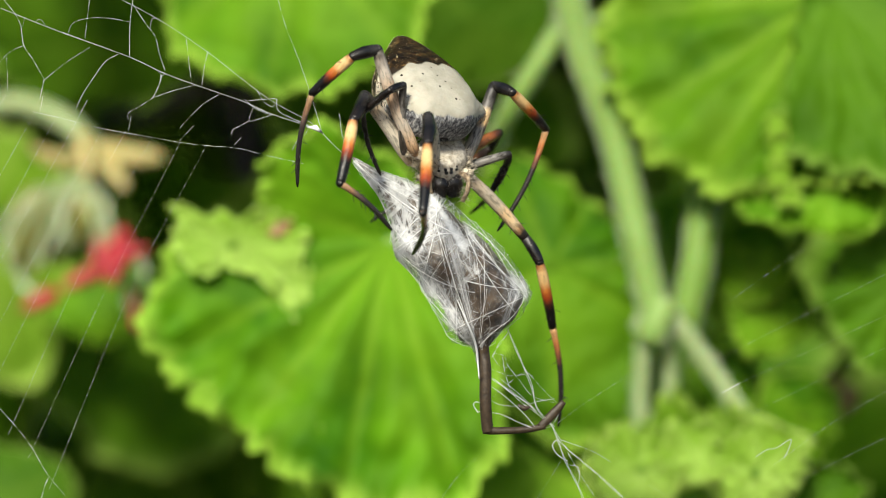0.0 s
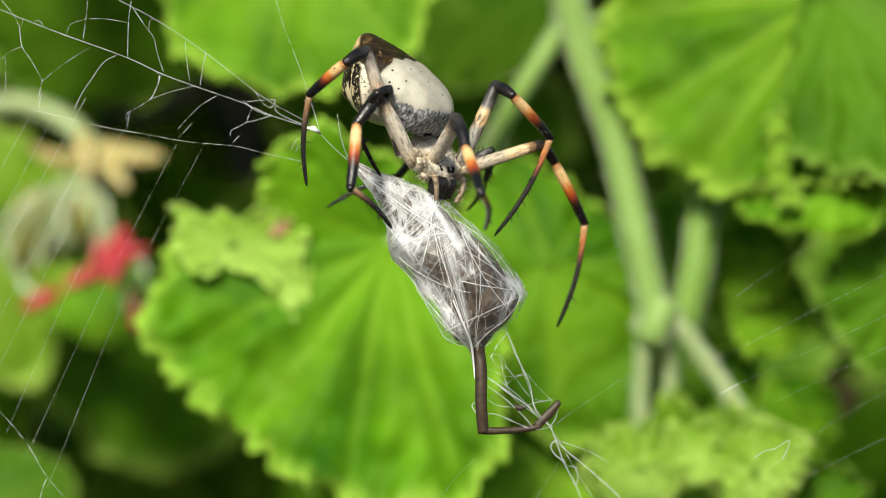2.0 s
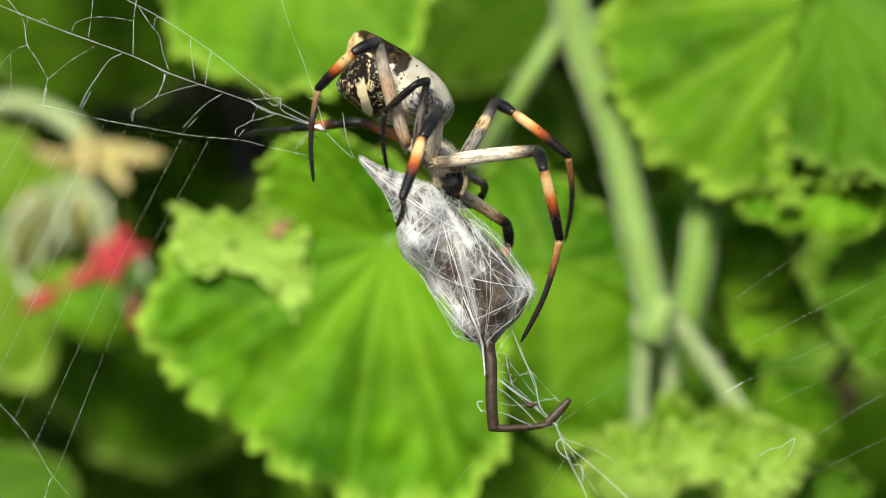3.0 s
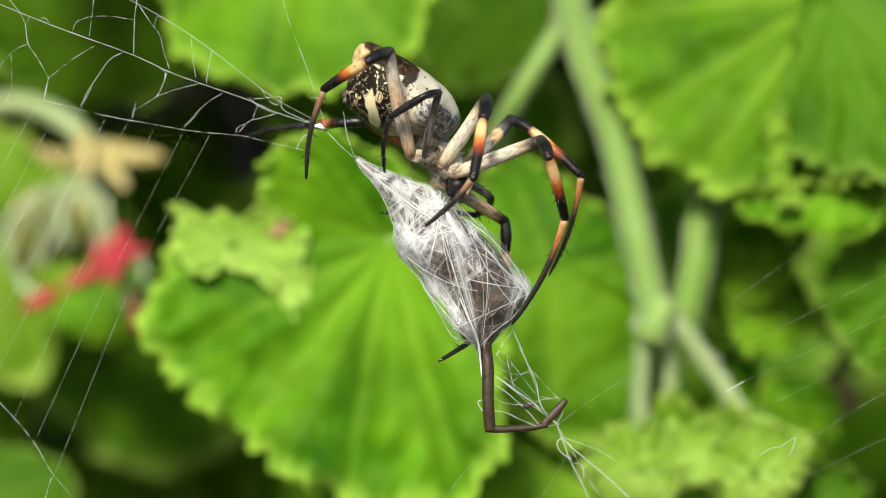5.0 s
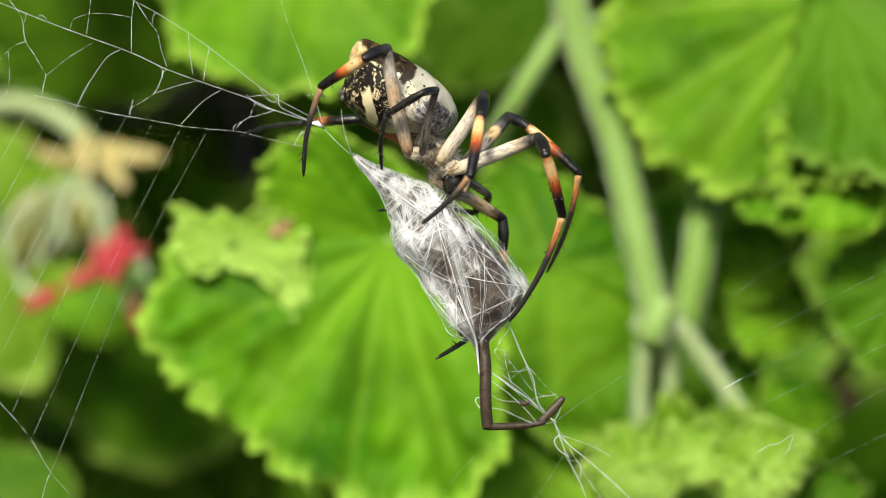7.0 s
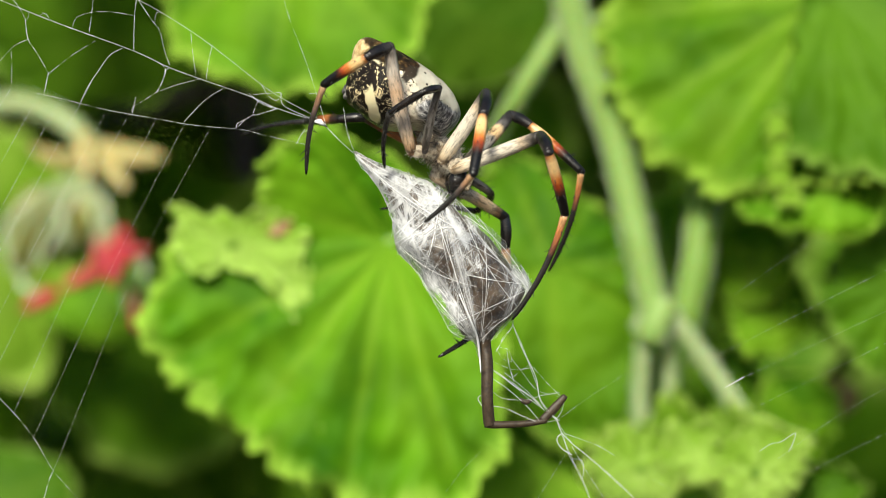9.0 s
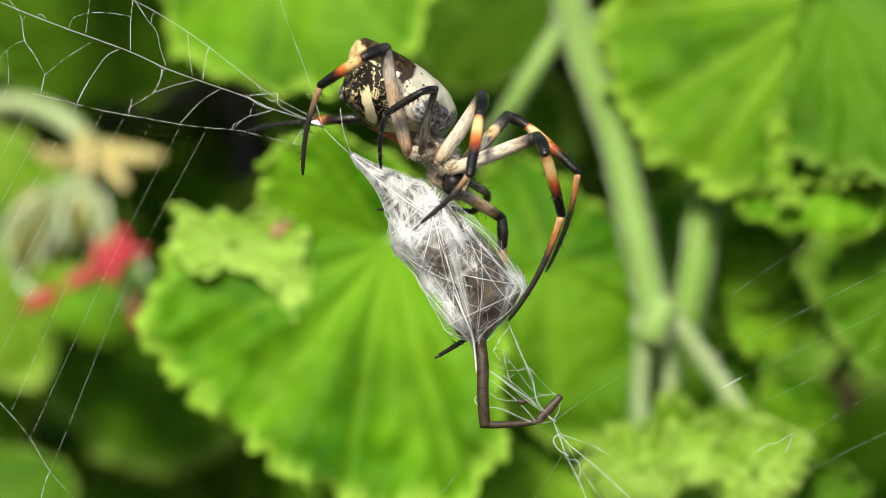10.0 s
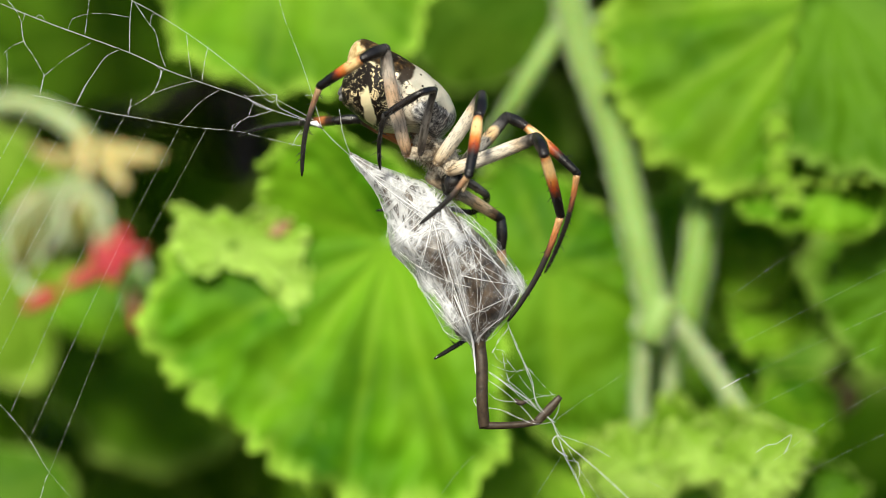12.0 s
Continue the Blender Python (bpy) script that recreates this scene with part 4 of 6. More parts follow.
SIDE_B = [(-9.69, 0, 10.88), (-7.25, 0, 9.56), (-4.12, 0, 8.5), (-1.31, 0, 7.38), (1, 0, 5.88), (3.25, 0, 3.94), (5.95, 0, 1.8), (8.2, 0, -1.05), (10.1, 0, -4.3), (9.0, 0, -6.69), (6.5, 0, -8.69), (4.12, 0, -11.94)]
DEEP = [0.15, 0.8, 2.0, 3.2, 4.3, 5.1, 5.5, 5.3, 4.7, 3.6, 2.0, 0.25]


def prey_surface(u, a, grow=1.0):
    """Point of the bundle at u (0 to 1 along it) and angle a."""
    n = len(SIDE_A) - 1
    f = min(max(u, 0), 0.99999) * n
    i = int(f)
    s = f - i
    p = Vector(SIDE_A[i]).lerp(Vector(SIDE_A[i + 1]), s)
    q = Vector(SIDE_B[i]).lerp(Vector(SIDE_B[i + 1]), s)
    d = DEEP[i] + (DEEP[i + 1] - DEEP[i]) * s
    k = 1 + 0.34 * noise.noise(Vector((u * 6, math.cos(a) * 1.6, math.sin(a) * 1.6))) + 0.07 * noise.noise(Vector((u * 17, math.cos(a) * 3, math.sin(a) * 3)))
    ca, sa = math.cos(a), math.sin(a)
    c = (p + q) / 2
    kk = 1 + (k - 1) * 0.15
    return mm(c + ((q - p) / 2 * ca * kk + Vector((0, -1, 0)) * sa * d * k) * grow) - PREY_O


def build_prey():
    def loft(grow, nu, na):
        bm = bmesh.new()
        rows = [[bm.verts.new(prey_surface(i / nu, 2 * math.pi * k / na, grow)) for k in range(na)] for i in range(nu + 1)]
        for a, b in zip(rows, rows[1:]):
            for k in range(na):
                bm.faces.new((a[k], b[k], b[(k + 1) % na], a[(k + 1) % na]))
        return bm
    part("prey_body", loft(0.80, 40, 32), PREY, prey, "dark brown insect body")
    bm = loft(1.0, 80, 64)
    shell = part("silk_wrapping", bm, SILK_SHELL, prey, "white wound silk, thin in places")
    at = shell.data.attributes.new("cover", "FLOAT", "POINT")
    # where the silk is wound thick (+) or thin (-): place, reach, weight
    patches = ((-4.9, 0.7, 3.0, 0.15), (-3.6, -2.2, 1.6, 0.14), (-7.8, 7.6, 3.8, 0.10), (-1.2, -3.7, 1.4, 0.20), (1.0, -6.8, 1.4, 0.22), (2.9, -9.4, 1.2, 0.20), (1.0, 2.6, 2.5, 0.10), (8.4, -2.8, 1.6, 0.16), (2.9, -1.8, 1.6, 0.10), (-2.8, 5.7, 2.5, 0.08), (5.7, -0.2, 1.9, -0.34), (5.2, -4.9, 2.0, -0.36), (-0.8, -6.2, 1.1, -0.34), (3.6, -7.4, 1.0, -0.20), (-1.2, 2.2, 1.5, -0.14), (0.1, -0.9, 1.4, -0.16), (7.6, -6.2, 1.2, -0.20), (1.0, -9.3, 0.9, -0.15))
    val = []
    for v in shell.data.vertices:
        p = (v.co + PREY_O - MID) / MM
        val.append(0.06 + sum(1.5 * w * math.exp(-((p.x - x) ** 2 + (p.z - z) ** 2) / (r * r)) for x, z, r, w in patches))
    at.data.foreach_set("value", val)
    # the front of the bundle, on which the silk is stretched
    grid = np.array([prey_surface(i / 200, math.pi * k / 80) for i in range(201) for k in range(81)])

    def taut(a, b, bow=0.0, steps=14, lift=0.06):
        """A line of silk stretched over the front between two places (x, z), spanning the hollows."""
        a, b = Vector(a) * MM, Vector(b) * MM
        across = Vector((b.y - a.y, a.x - b.x)) * bow
        pts = []
        for i in range(steps + 1):
            t = i / steps
            p = a.lerp(b, t) + across * 4 * t * (1 - t)
            near = grid[np.argmin((grid[:, 0] - p.x) ** 2 + (grid[:, 2] - p.y) ** 2)]
            if (Vector((near[0], near[2])) - p).length > 0.25 * MM:  # never past the outline
                p = Vector((near[0], near[2]))
            pts.append(Vector((p.x, near[1] - lift * MM, p.y)))
        for _ in range(5):
            for i in range(1, steps):
                pts[i].y = min(pts[i].y, (pts[i - 1].y + pts[i + 1].y) / 2)
        return pts

    # gathering places of the silk: tail, shoulders, ridge, flanks and the lower end
    TAIL, LOW, SHOULDER, ELBOW = (-10.7, 10.95), (2.85, -9.9), (-6.0, 0.9), (-3.0, -3.4)
    RIDGE, NAPE, RIGHT, HIP = (-1.3, 5.2), (1.6, 4.6), (8.0, -3.7), (6.4, -6.6)
    MIDDLE, HOLLOW, KNEE = (2.2, 2.5), (2.0, -3.0), (0.2, -8.0)
    rnd = random.Random(5)

    def near(p, d):
        return (p[0] + rnd.gauss(0, d), p[1] + rnd.gauss(0, d))

    # stretched sheets: two edges each, from end to end
    for (a, b), (c, d) in (((SHOULDER, LOW), ((-3.4, 1.5), (3.0, -9.6))), ((TAIL, SHOULDER), ((-10.6, 10.95), (-2.4, 4.2))), (((-10.6, 10.9), (-2.8, 3.2)), ((-10.5, 10.95), (0.8, 4.9))),
                           ((RIDGE, (2.75, -9.4)), ((0.4, 3.0), (3.0, -9.2))), (((1.0, 5.0), RIGHT), ((2.0, 2.2), (7.4, -3.9))), ((SHOULDER, RIDGE), ((-4.6, -0.6), (1.4, 2.6))),
                           ((ELBOW, LOW), ((-0.4, -6.4), (2.7, -9.9))), ((RIGHT, HIP), ((6.4, -2.2), (4.6, -8.2))), ((SHOULDER, ELBOW), ((-3.6, 1.2), (-0.9, -3.2)))):
        bm = bmesh.new()
        uv = bm.loops.layers.uv.new("UVMap")
        e0, e1 = taut(a, b, 0.02, lift=0.10), taut(c, d, -0.03, lift=0.10)
        rows = []
        for p, q in zip(e0, e1):
            rows.append([bm.verts.new(p.lerp(q, k / 8) + Vector((0, 0.0003 * math.sin(math.pi * k / 8), 0))) for k in range(9)])
        for i in range(len(rows) - 1):
            for k in range(8):
                f = bm.faces.new((rows[i][k], rows[i + 1][k], rows[i + 1][k + 1], rows[i][k + 1]))
                for lp, (u, v) in zip(f.loops, ((k, i), (k, i + 1), (k + 1, i + 1), (k + 1, i))):
                    lp[uv].uv = (u / 8, v / 14)
        part("silk_sheet", bm, SILK_SHEET, prey, "thin stretched sheet of white silk")
    # strands: the thicker ones singly, the fine ones joined
    fine = bmesh.new()
    families = ((SHOULDER, LOW, 0.6, 0.15, 6), (RIDGE, LOW, 0.9, 0.15, 5), (MIDDLE, LOW, 0.7, 0.2, 2), (TAIL, SHOULDER, 0.1, 0.8, 3), (TAIL, RIDGE, 0.1, 1.3, 4), (TAIL, MIDDLE, 0.1, 1.0, 2), (SHOULDER, RIDGE, 0.7, 1.2, 5), (SHOULDER, NAPE, 0.8, 1.0, 3), (SHOULDER, HOLLOW, 0.5, 1.6, 3),
                (RIGHT, NAPE, 0.5, 1.0, 3), (RIGHT, MIDDLE, 0.4, 1.4, 3), (RIGHT, HOLLOW, 0.5, 1.6, 3), (RIGHT, HIP, 0.4, 0.8, 3), (LOW, HIP, 0.2, 0.8, 2), (ELBOW, LOW, 0.6, 0.15, 4), (ELBOW, RIDGE, 0.8, 1.5, 3), (ELBOW, MIDDLE, 0.8, 1.6, 3), (KNEE, HOLLOW, 0.6, 1.5, 3), (KNEE, RIGHT, 0.7, 1.0, 2), (HIP, MIDDLE, 0.8, 1.4, 2))
    for a, b, da, db, count in families:
        for k in range(count):
            line = taut(near(a, da), near(b, db), rnd.gauss(0, 0.07), lift=rnd.uniform(0.03, 0.12))
            if k % 4 == 0:
                bm = bmesh.new()
                tube(bm, line, rnd.choice((0.016, 0.024, 0.034)) * MM, 5)
                part("silk_strand", bm, SILK, prey)
            else:
                tube(fine, line, rnd.choice((0.008, 0.012, 0.017)) * MM, 4)
    for k in range(110):  # loose short ends in between
        u, t = rnd.uniform(0.15, 0.9), rnd.uniform(0.4, 2.8)
        p = prey_surface(u, t) / MM
        q = rnd.uniform(0, math.pi)
        d = rnd.uniform(1.0, 3.0)
        tube(fine, taut((p.x, p.z), (p.x + d * math.cos(q), p.z + d * math.sin(q)), rnd.gauss(0, 0.12), 8), rnd.choice((0.006, 0.009, 0.013)) * MM, 4)
    tagged(part("silk_floss", fine, SILK, prey, "fine criss-crossing white silk"), kind="stuff")
    bm = bmesh.new()
    line = smooth_line([mm(p) - PREY_O for p in ((1.71, -5.4, -4.83), (2.95, -4.6, -7.61), (3.77, -2.6, -9.83), (4.04, -1.4, -11.87), (4.17, -1.2, -13.62))], 6)
    tube(bm, line, [MM * (0.05 + 0.10 * math.sin(math.pi * i / len(line))) for i in range(len(line))], 7, flat=0.6)
    part("silk_cord", bm, SILK, prey)
    # hind leg that sticks out, and its foot
    bm = bmesh.new()
    line = smooth_line([mm(p) - PREY_O for p in ((5.06, -3, -1.17), (4.81, -3.4, -4.25), (4.64, -2.4, -7.37), (4.61, -0.9, -10.21), (4.86, -1, -12.7), (4.86, -1, -16.12), (5.05, -0.6, -18.77), (5.18, -0.5, -19.4))], 6)
    n = len(line)
    tube(bm, line, [0.68 * MM * (1 - 0.06 * i / n) * min(1, 0.25 + i / 7) for i in range(n)], 10)
    shin = part("prey_shin", bm, PREY_LEG, prey, "bare dark brown insect leg")
    bm = bmesh.new()
    line = smooth_line([mm(p) - PREY_O for p in ((4.61, -0.6, -19.27), (5.99, -0.5, -19.4), (9.12, 0, -19.31), (11.51, 0.2, -18.95))], 6)
    tube(bm, line, [MM * (0.46 - 0.14 * i / len(line)) for i in range(len(line))], 8)
    part("prey_foot", bm, PREY_LEG, prey)
    bm = bmesh.new()
    line = smooth_line([mm(p) - PREY_O for p in ((10.88, 0.1, -19.07), (12.26, 0.2, -17.7), (13.57, 0.2, -16.2))], 6)
    tube(bm, line, [MM * (0.42 + 0.12 * math.sin(math.pi * i / len(line)) - 0.2 * (i / len(line)) ** 3) for i in range(len(line))], 8, flat=0.6)
    part("prey_claw", bm, PREY_LEG, prey)
    bm = bmesh.new()
    line = smooth_line([mm(p) - PREY_O for p in ((8.5, 0, -16.5), (9.12, -0.2, -16.92), (10, 0, -16.69))], 5)
    tube(bm, line, [MM * 0.32 * math.sin(math.pi * (0.1 + 0.85 * i / (len(line) - 1))) for i in range(len(line))], 8)
    part("prey_fragment", bm, PREY_LEG, prey)


build_prey()

# ---- web ----
web = thing("spider_web", mm((0, 0, 0)), "torn orb web of fine white silk threads", "spider web")


def thread(pts, r=0.04, wobble=0.15, beads=0.0, seed=0, under_line=None):
    """One silk line, slightly uneven."""
    bm = bmesh.new()
    rough_line = smooth_line([Vector(p) * MM for p in pts], 8)
    rnd = random.Random(len(web.children_recursive) * 7 + seed)
    line = []
    for a, b in zip(rough_line, rough_line[1:]):
        n = max(1, int((b - a).length / ((0.24 if beads >= 0.7 else 0.5) * MM)))
        line += [a.lerp(b, k / n) for k in range(n)]
    line.append(rough_line[-1])
    rad = [r * MM * (1 + wobble * rnd.uniform(-1, 1)) for _ in line]
    if beads >= 0.4:  # dashed glints of sticky lines, put into the shape by thinning between them
        i = 0
        while i < len(rad):
            on = rnd.randint(1, 4) if beads < 0.7 else rnd.randint(1, 2)
            off = rnd.randint(0, 2) if beads < 0.7 else rnd.randint(1, 2)
            for k in range(i + on, min(i + on + off, len(rad))):
                rad[k] *= 0.1 if beads < 0.7 else 0.12
            i += on + off
    if r >= 0.06:  # a cord: a few strands that part and join
        for k in range(3):
            ph, tw = rnd.uniform(0, 6.3), rnd.uniform(0.5, 1.1)
            sub, n = [], len(line)
            for i, p in enumerate(line):
                w = r * 0.8 * MM * math.sin(math.pi * min(1, max(0, i / max(n - 1, 1)))) ** 0.5
                sub.append(p + Vector((math.cos(ph + tw * i * 0.35), math.sin(ph + tw * i * 0.3), math.sin(ph + tw * i * 0.4))) * w)
            tube(bm, sub, [q * rnd.uniform(0.13, 0.22) for q in rad], 5)
    else:
        tube(bm, line, rad, 5)
    return part("thread", bm, WEB_SILK, under_line or web)


thread(((-50.21, -0.2, 28.04), (-45.32, 0.4, 26.04), (-41.29, 0.6, 24.5), (-34.33, 0.1, 21.95), (-30.2, -0.4, 20.03), (-26.44, -0.6, 18.64), (-21.47, -0.3, 16.92), (-18.38, 0.1, 15.57), (-14.03, 0.5, 14.15), (-12.91, 0.6, 13.53),), 0.024, 0.3, 0.3)
thread(((-35.59, 0.2, 28.52), (-30.83, -0.4, 25.96), (-25.81, -0.6, 22.63), (-20.23, -0.2, 18.3), (-17.76, 0.1, 16.63), (-14.34, 0.5, 14.78), (-12.91, 0.6, 13.53),), 0.019, 0.2, 0.3)
low_line = thread(((-45.01, 0.4, 17.28), (-42.23, 0.6, 16.66), (-37.18, 0.4, 15.4), (-31.77, -0.3, 14.42), (-28.32, -0.5, 13.79), (-25.5, -0.6, 13.47), (-22.09, -0.4, 13.17), (-19.62, -0.1, 12.56), (-14.96, 0.4, 11.52),), 0.021, 0.3, 0.5)
thread(((-16.21, 0.3, 11.64), (-15.59, 0.4, 12.83), (-14.96, 0.4, 13.21), (-14.28, 0.5, 14.22),), 0.019)
thread(((-38.7, 0.5, 28.24), (-38.89, 0.5, 26.36), (-39.2, 0.5, 24.05),), 0.025, 0.3, 0.5)
thread(((-33.81, -0, 28.19), (-34.12, 0, 25.69), (-34.19, 0, 21.88),), 0.030, 0.3, 0.4)
thread(((-33.69, -0, 27.56), (-32.22, -0.2, 25.35), (-31.28, -0.3, 24.1), (-30.83, -0.4, 22.21), (-30.2, -0.4, 20.34),), 0.025, 0.3, 0.5)
thread(((-31.85, -0.2, 25.04), (-31.71, -0.3, 25.97), (-31.21, -0.3, 26.16), (-30.76, -0.4, 25.9),), 0.019)
thread(((-27.81, -0.6, 23.76), (-27.56, -0.6, 21.26), (-27.25, -0.6, 19.08),), 0.022, 0.3, 0.5)
thread(((-25.44, -0.6, 22.51), (-25.81, -0.6, 20.95), (-26.13, -0.6, 18.71),), 0.025, 0.3, 0.5)
thread(((-41.6, 0.6, 24.68), (-41.16, 0.6, 24.43), (-40.78, 0.6, 25.44), (-40.22, 0.6, 25.87), (-38.76, 0.5, 26.24), (-36.54, 0.3, 26.22), (-34.25, 0, 25.81),), 0.019, 0.3, 0.4)
thread(((-44.71, 0.5, 25.74), (-44.34, 0.5, 26.11), (-43.96, 0.5, 25.99), (-43.65, 0.5, 25.55),), 0.019)
thread(((-48.08, 0.1, 28.2), (-46.87, 0.3, 26.66), (-46.12, 0.3, 25.34), (-45.82, 0.4, 26.35),), 0.025, 0.3, 0.4)
thread(((-46.24, 0.3, 25.41), (-45.95, 0.4, 23.22), (-44.96, 0.5, 21.67), (-43.71, 0.5, 19.48),), 0.030, 0.3, 0.4)
thread(((-43.71, 0.5, 19.48), (-44.21, 0.5, 17.22),), 0.045, 0.3, 0.4)
thread(((-45.95, 0.4, 23.22), (-47.48, 0.2, 22.46), (-49, 0, 20.81), (-50.21, -0.2, 19.73),), 0.019, 0.3, 0.5)
thread(((-47.79, 0.2, 21.95), (-47.79, 0.2, 18.2), (-49, 0, 15.81),), 0.017, 0.3, 0.5)
thread(((-43.59, 0.5, 19.48), (-41.29, 0.6, 21.36), (-38.45, 0.5, 23.11),), 0.017, 0.3, 0.5)
thread(((-35.47, 0.2, 22.21), (-36.86, 0.3, 21.46), (-38.14, 0.5, 19.79), (-39.39, 0.5, 17.91), (-40.16, 0.6, 16.29),), 0.025, 0.2, 0.3)
thread(((-31.28, -0.3, 20.54), (-30.64, -0.4, 19.72), (-31.09, -0.3, 18.29), (-31.59, -0.3, 17.35),), 0.045, 0.3, 0.4)
thread(((-31.59, -0.3, 17.35), (-33.05, -0.1, 16.43), (-34.33, 0.1, 15.69), (-34.33, 0.1, 15.01),), 0.028, 0.3, 0.4)
thread(((-31.59, -0.3, 17.35), (-29.25, -0.5, 18.15), (-26.75, -0.6, 18.77),), 0.017)
thread(((-24.26, -0.5, 17.71), (-25.81, -0.6, 16.77), (-27.06, -0.6, 15.65), (-28.57, -0.5, 14.03),), 0.019, 0.3, 0.5)
thread(((-30.2, -0.4, 20.03), (-30.83, -0.4, 19.53),), 0.022)
thread(((-21.47, -0.3, 17.23), (-20.55, -0.2, 16.42), (-19.3, -0.1, 15.81), (-18.38, 0.1, 15.51),), 0.085, 0.3, 0.2)
thread(((-20.98, -0.3, 17.04), (-19.62, -0.1, 17.18), (-17.94, 0.1, 17.26), (-18.38, 0.1, 16.44), (-19.3, -0.1, 16.93), (-20.05, -0.2, 18.17),), 0.028, 0.3, 0.4)
thread(((-20.48, -0.2, 16.3), (-20.91, -0.3, 14.86), (-19.62, -0.1, 15.12), (-18.38, 0.1, 15.51),), 0.028, 0.3, 0.4)
thread(((-20.91, -0.3, 14.86), (-21.97, -0.4, 14.23), (-22.71, -0.4, 13.85), (-22.83, -0.5, 13.22),), 0.028, 0.3, 0.4)
thread(((-17.94, 0.1, 17.26), (-17.76, 0.1, 16.01), (-16.52, 0.3, 15.27), (-14.03, 0.5, 14.22),), 0.028, 0.3, 0.3)
thread(((-44.71, 0.5, 17.22), (-49, 0, 9.31), (-50.21, -0.2, 7.06),), 0.017, 0.3, 0.8, under_line=low_line)
thread(((-42.41, 0.6, 16.66), (-48.08, 0.1, 6), (-50.21, -0.2, 2.25),), 0.017, 0.3, 0.8, under_line=low_line)
thread(((-40.22, 0.6, 16.1), (-45.95, 0.4, 5.57), (-50.21, -0.2, -2.44),), 0.017, 0.3, 0.8, under_line=low_line)
thread(((-37.18, 0.4, 15.46), (-43.48, 0.6, 3.82), (-49.61, -0.1, -8.18),), 0.017, 0.3, 0.8, under_line=low_line)
thread(((-34.64, 0.1, 15.07), (-42.23, 0.6, 1.32), (-49.31, -0, -12.94),), 0.013, 0.3, 0.8, under_line=low_line)
thread(((-31.65, -0.3, 14.42), (-39.72, 0.6, -0.56), (-47.66, 0.2, -18.51),), 0.013, 0.3, 0.8, under_line=low_line)
thread(((-28.51, -0.5, 13.85), (-36.54, 0.3, -1.81), (-45.45, 0.4, -21.1),), 0.013, 0.3, 0.8, under_line=low_line)
thread(((-25.63, -0.6, 13.47), (-34, 0, -2.44), (-43.17, 0.6, -24.56),), 0.013, 0.3, 0.8, under_line=low_line)
thread(((-49.92, -0.1, -15.56), (-47.29, 0.2, -18.39), (-45.2, 0.4, -21.1), (-43.17, 0.6, -24.56), (-40.03, 0.6, -28.13),), 0.025, 0.2, 0.4)
thread(((-43.17, 0.6, -24.56), (-43.59, 0.5, -25.49), (-44.34, 0.5, -28.12),), 0.066, 0.2, 0.4)
thread(((-17.76, 0.1, 28.2), (-16.95, 0.2, 25.4), (-15.27, 0.4, 21.03), (-13.97, 0.5, 17.1),), 0.017, 0.2, 0.4)
thread(((-14.03, 0.5, 17.28), (-13.46, 0.5, 15.41), (-12.91, 0.6, 13.47),), 0.025)
thread(((-14.77, 0.4, 17.21), (-13.97, 0.5, 17.28),), 0.017)
thread(((-12.91, 0.6, 13.53), (-11.53, 0.6, 12.09), (-9.96, 0.6, 10.65),), 0.028, 0.2, 0.2)
thread(((-11.03, 0.6, 15.72), (-10.71, 0.6, 13.53), (-10.27, 0.6, 11.84), (-9.77, 0.6, 10.59),), 0.06, 0.5, 0.1)
thread(((7.55, -0.4, -7.92), (8.49, -0.3, -10.24), (9.43, -0.2, -12.43), (10.25, -0.1, -14.43), (10.87, -0.1, -16.93), (12.57, 0.1, -18.95),), 0.112, 0.2, 0.2)
thread(((12.57, 0.1, -18.95), (13.52, 0.3, -20.71), (14.27, 0.3, -21.53),), 0.131, 0.2, 0.2)
thread(((14.27, 0.3, -21.53), (16.03, 0.5, -22.98), (17.42, 0.6, -24.12), (20.74, 0.6, -27.19), (22.29, 0.5, -28.74),), 0.085, 0.2, 0.2)
thread(((12.57, 0.1, -18.95), (13.32, 0.2, -20.89), (14.02, 0.3, -22.78), (14.9, 0.4, -24.48), (15.66, 0.5, -26.11), (16.53, 0.5, -28.43),), 0.094, 0.2, 0.2)
thread(((13.26, 0.2, -20.39), (12.76, 0.2, -20.7), (12.63, 0.1, -21.26), (13.2, 0.2, -22.14), (14.27, 0.3, -22.78),), 0.045)
thread(((13.52, 0.3, -20.46), (15.72, 0.5, -21.23), (17.29, 0.6, -21.86), (18.98, 0.6, -22.87),), 0.022, 0.3, 0.5)
thread(((14.39, 0.3, -23.22), (15.02, 0.4, -23.35), (15.53, 0.5, -23.61), (15.59, 0.5, -24.67), (15.34, 0.4, -25.6),), 0.066)
thread(((14.27, 0.3, -21.84), (15.72, 0.5, -24.36), (16.53, 0.5, -25.61), (17.79, 0.6, -27.5),), 0.022, 0.3, 0.5)
thread(((5.49, -0.6, -13.34), (7.24, -0.5, -14.6), (8.8, -0.3, -15.67),), 0.140, 0.3, 0.2)
thread(((8.8, -0.3, -15.67), (10.05, -0.2, -16.67), (11.31, -0, -17.81), (12.89, 0.2, -19.02),), 0.094, 0.2, 0.2)
thread(((4.12, -0.6, -17.21), (6.61, -0.5, -17.53), (8.8, -0.3, -18.42), (10.68, -0.1, -19.18), (12.89, 0.2, -18.89),), 0.066, 0.2, 0.3)
thread(((4.36, -0.6, -17.4), (3.87, -0.6, -16.59), (4.05, -0.6, -16.21), (4.49, -0.6, -16.27),), 0.045)
thread(((7.05, -0.5, -11.29), (7.43, -0.4, -13.35), (8.36, -0.4, -15.54), (10.68, -0.1, -17.43),), 0.028, 0.3, 0.4)
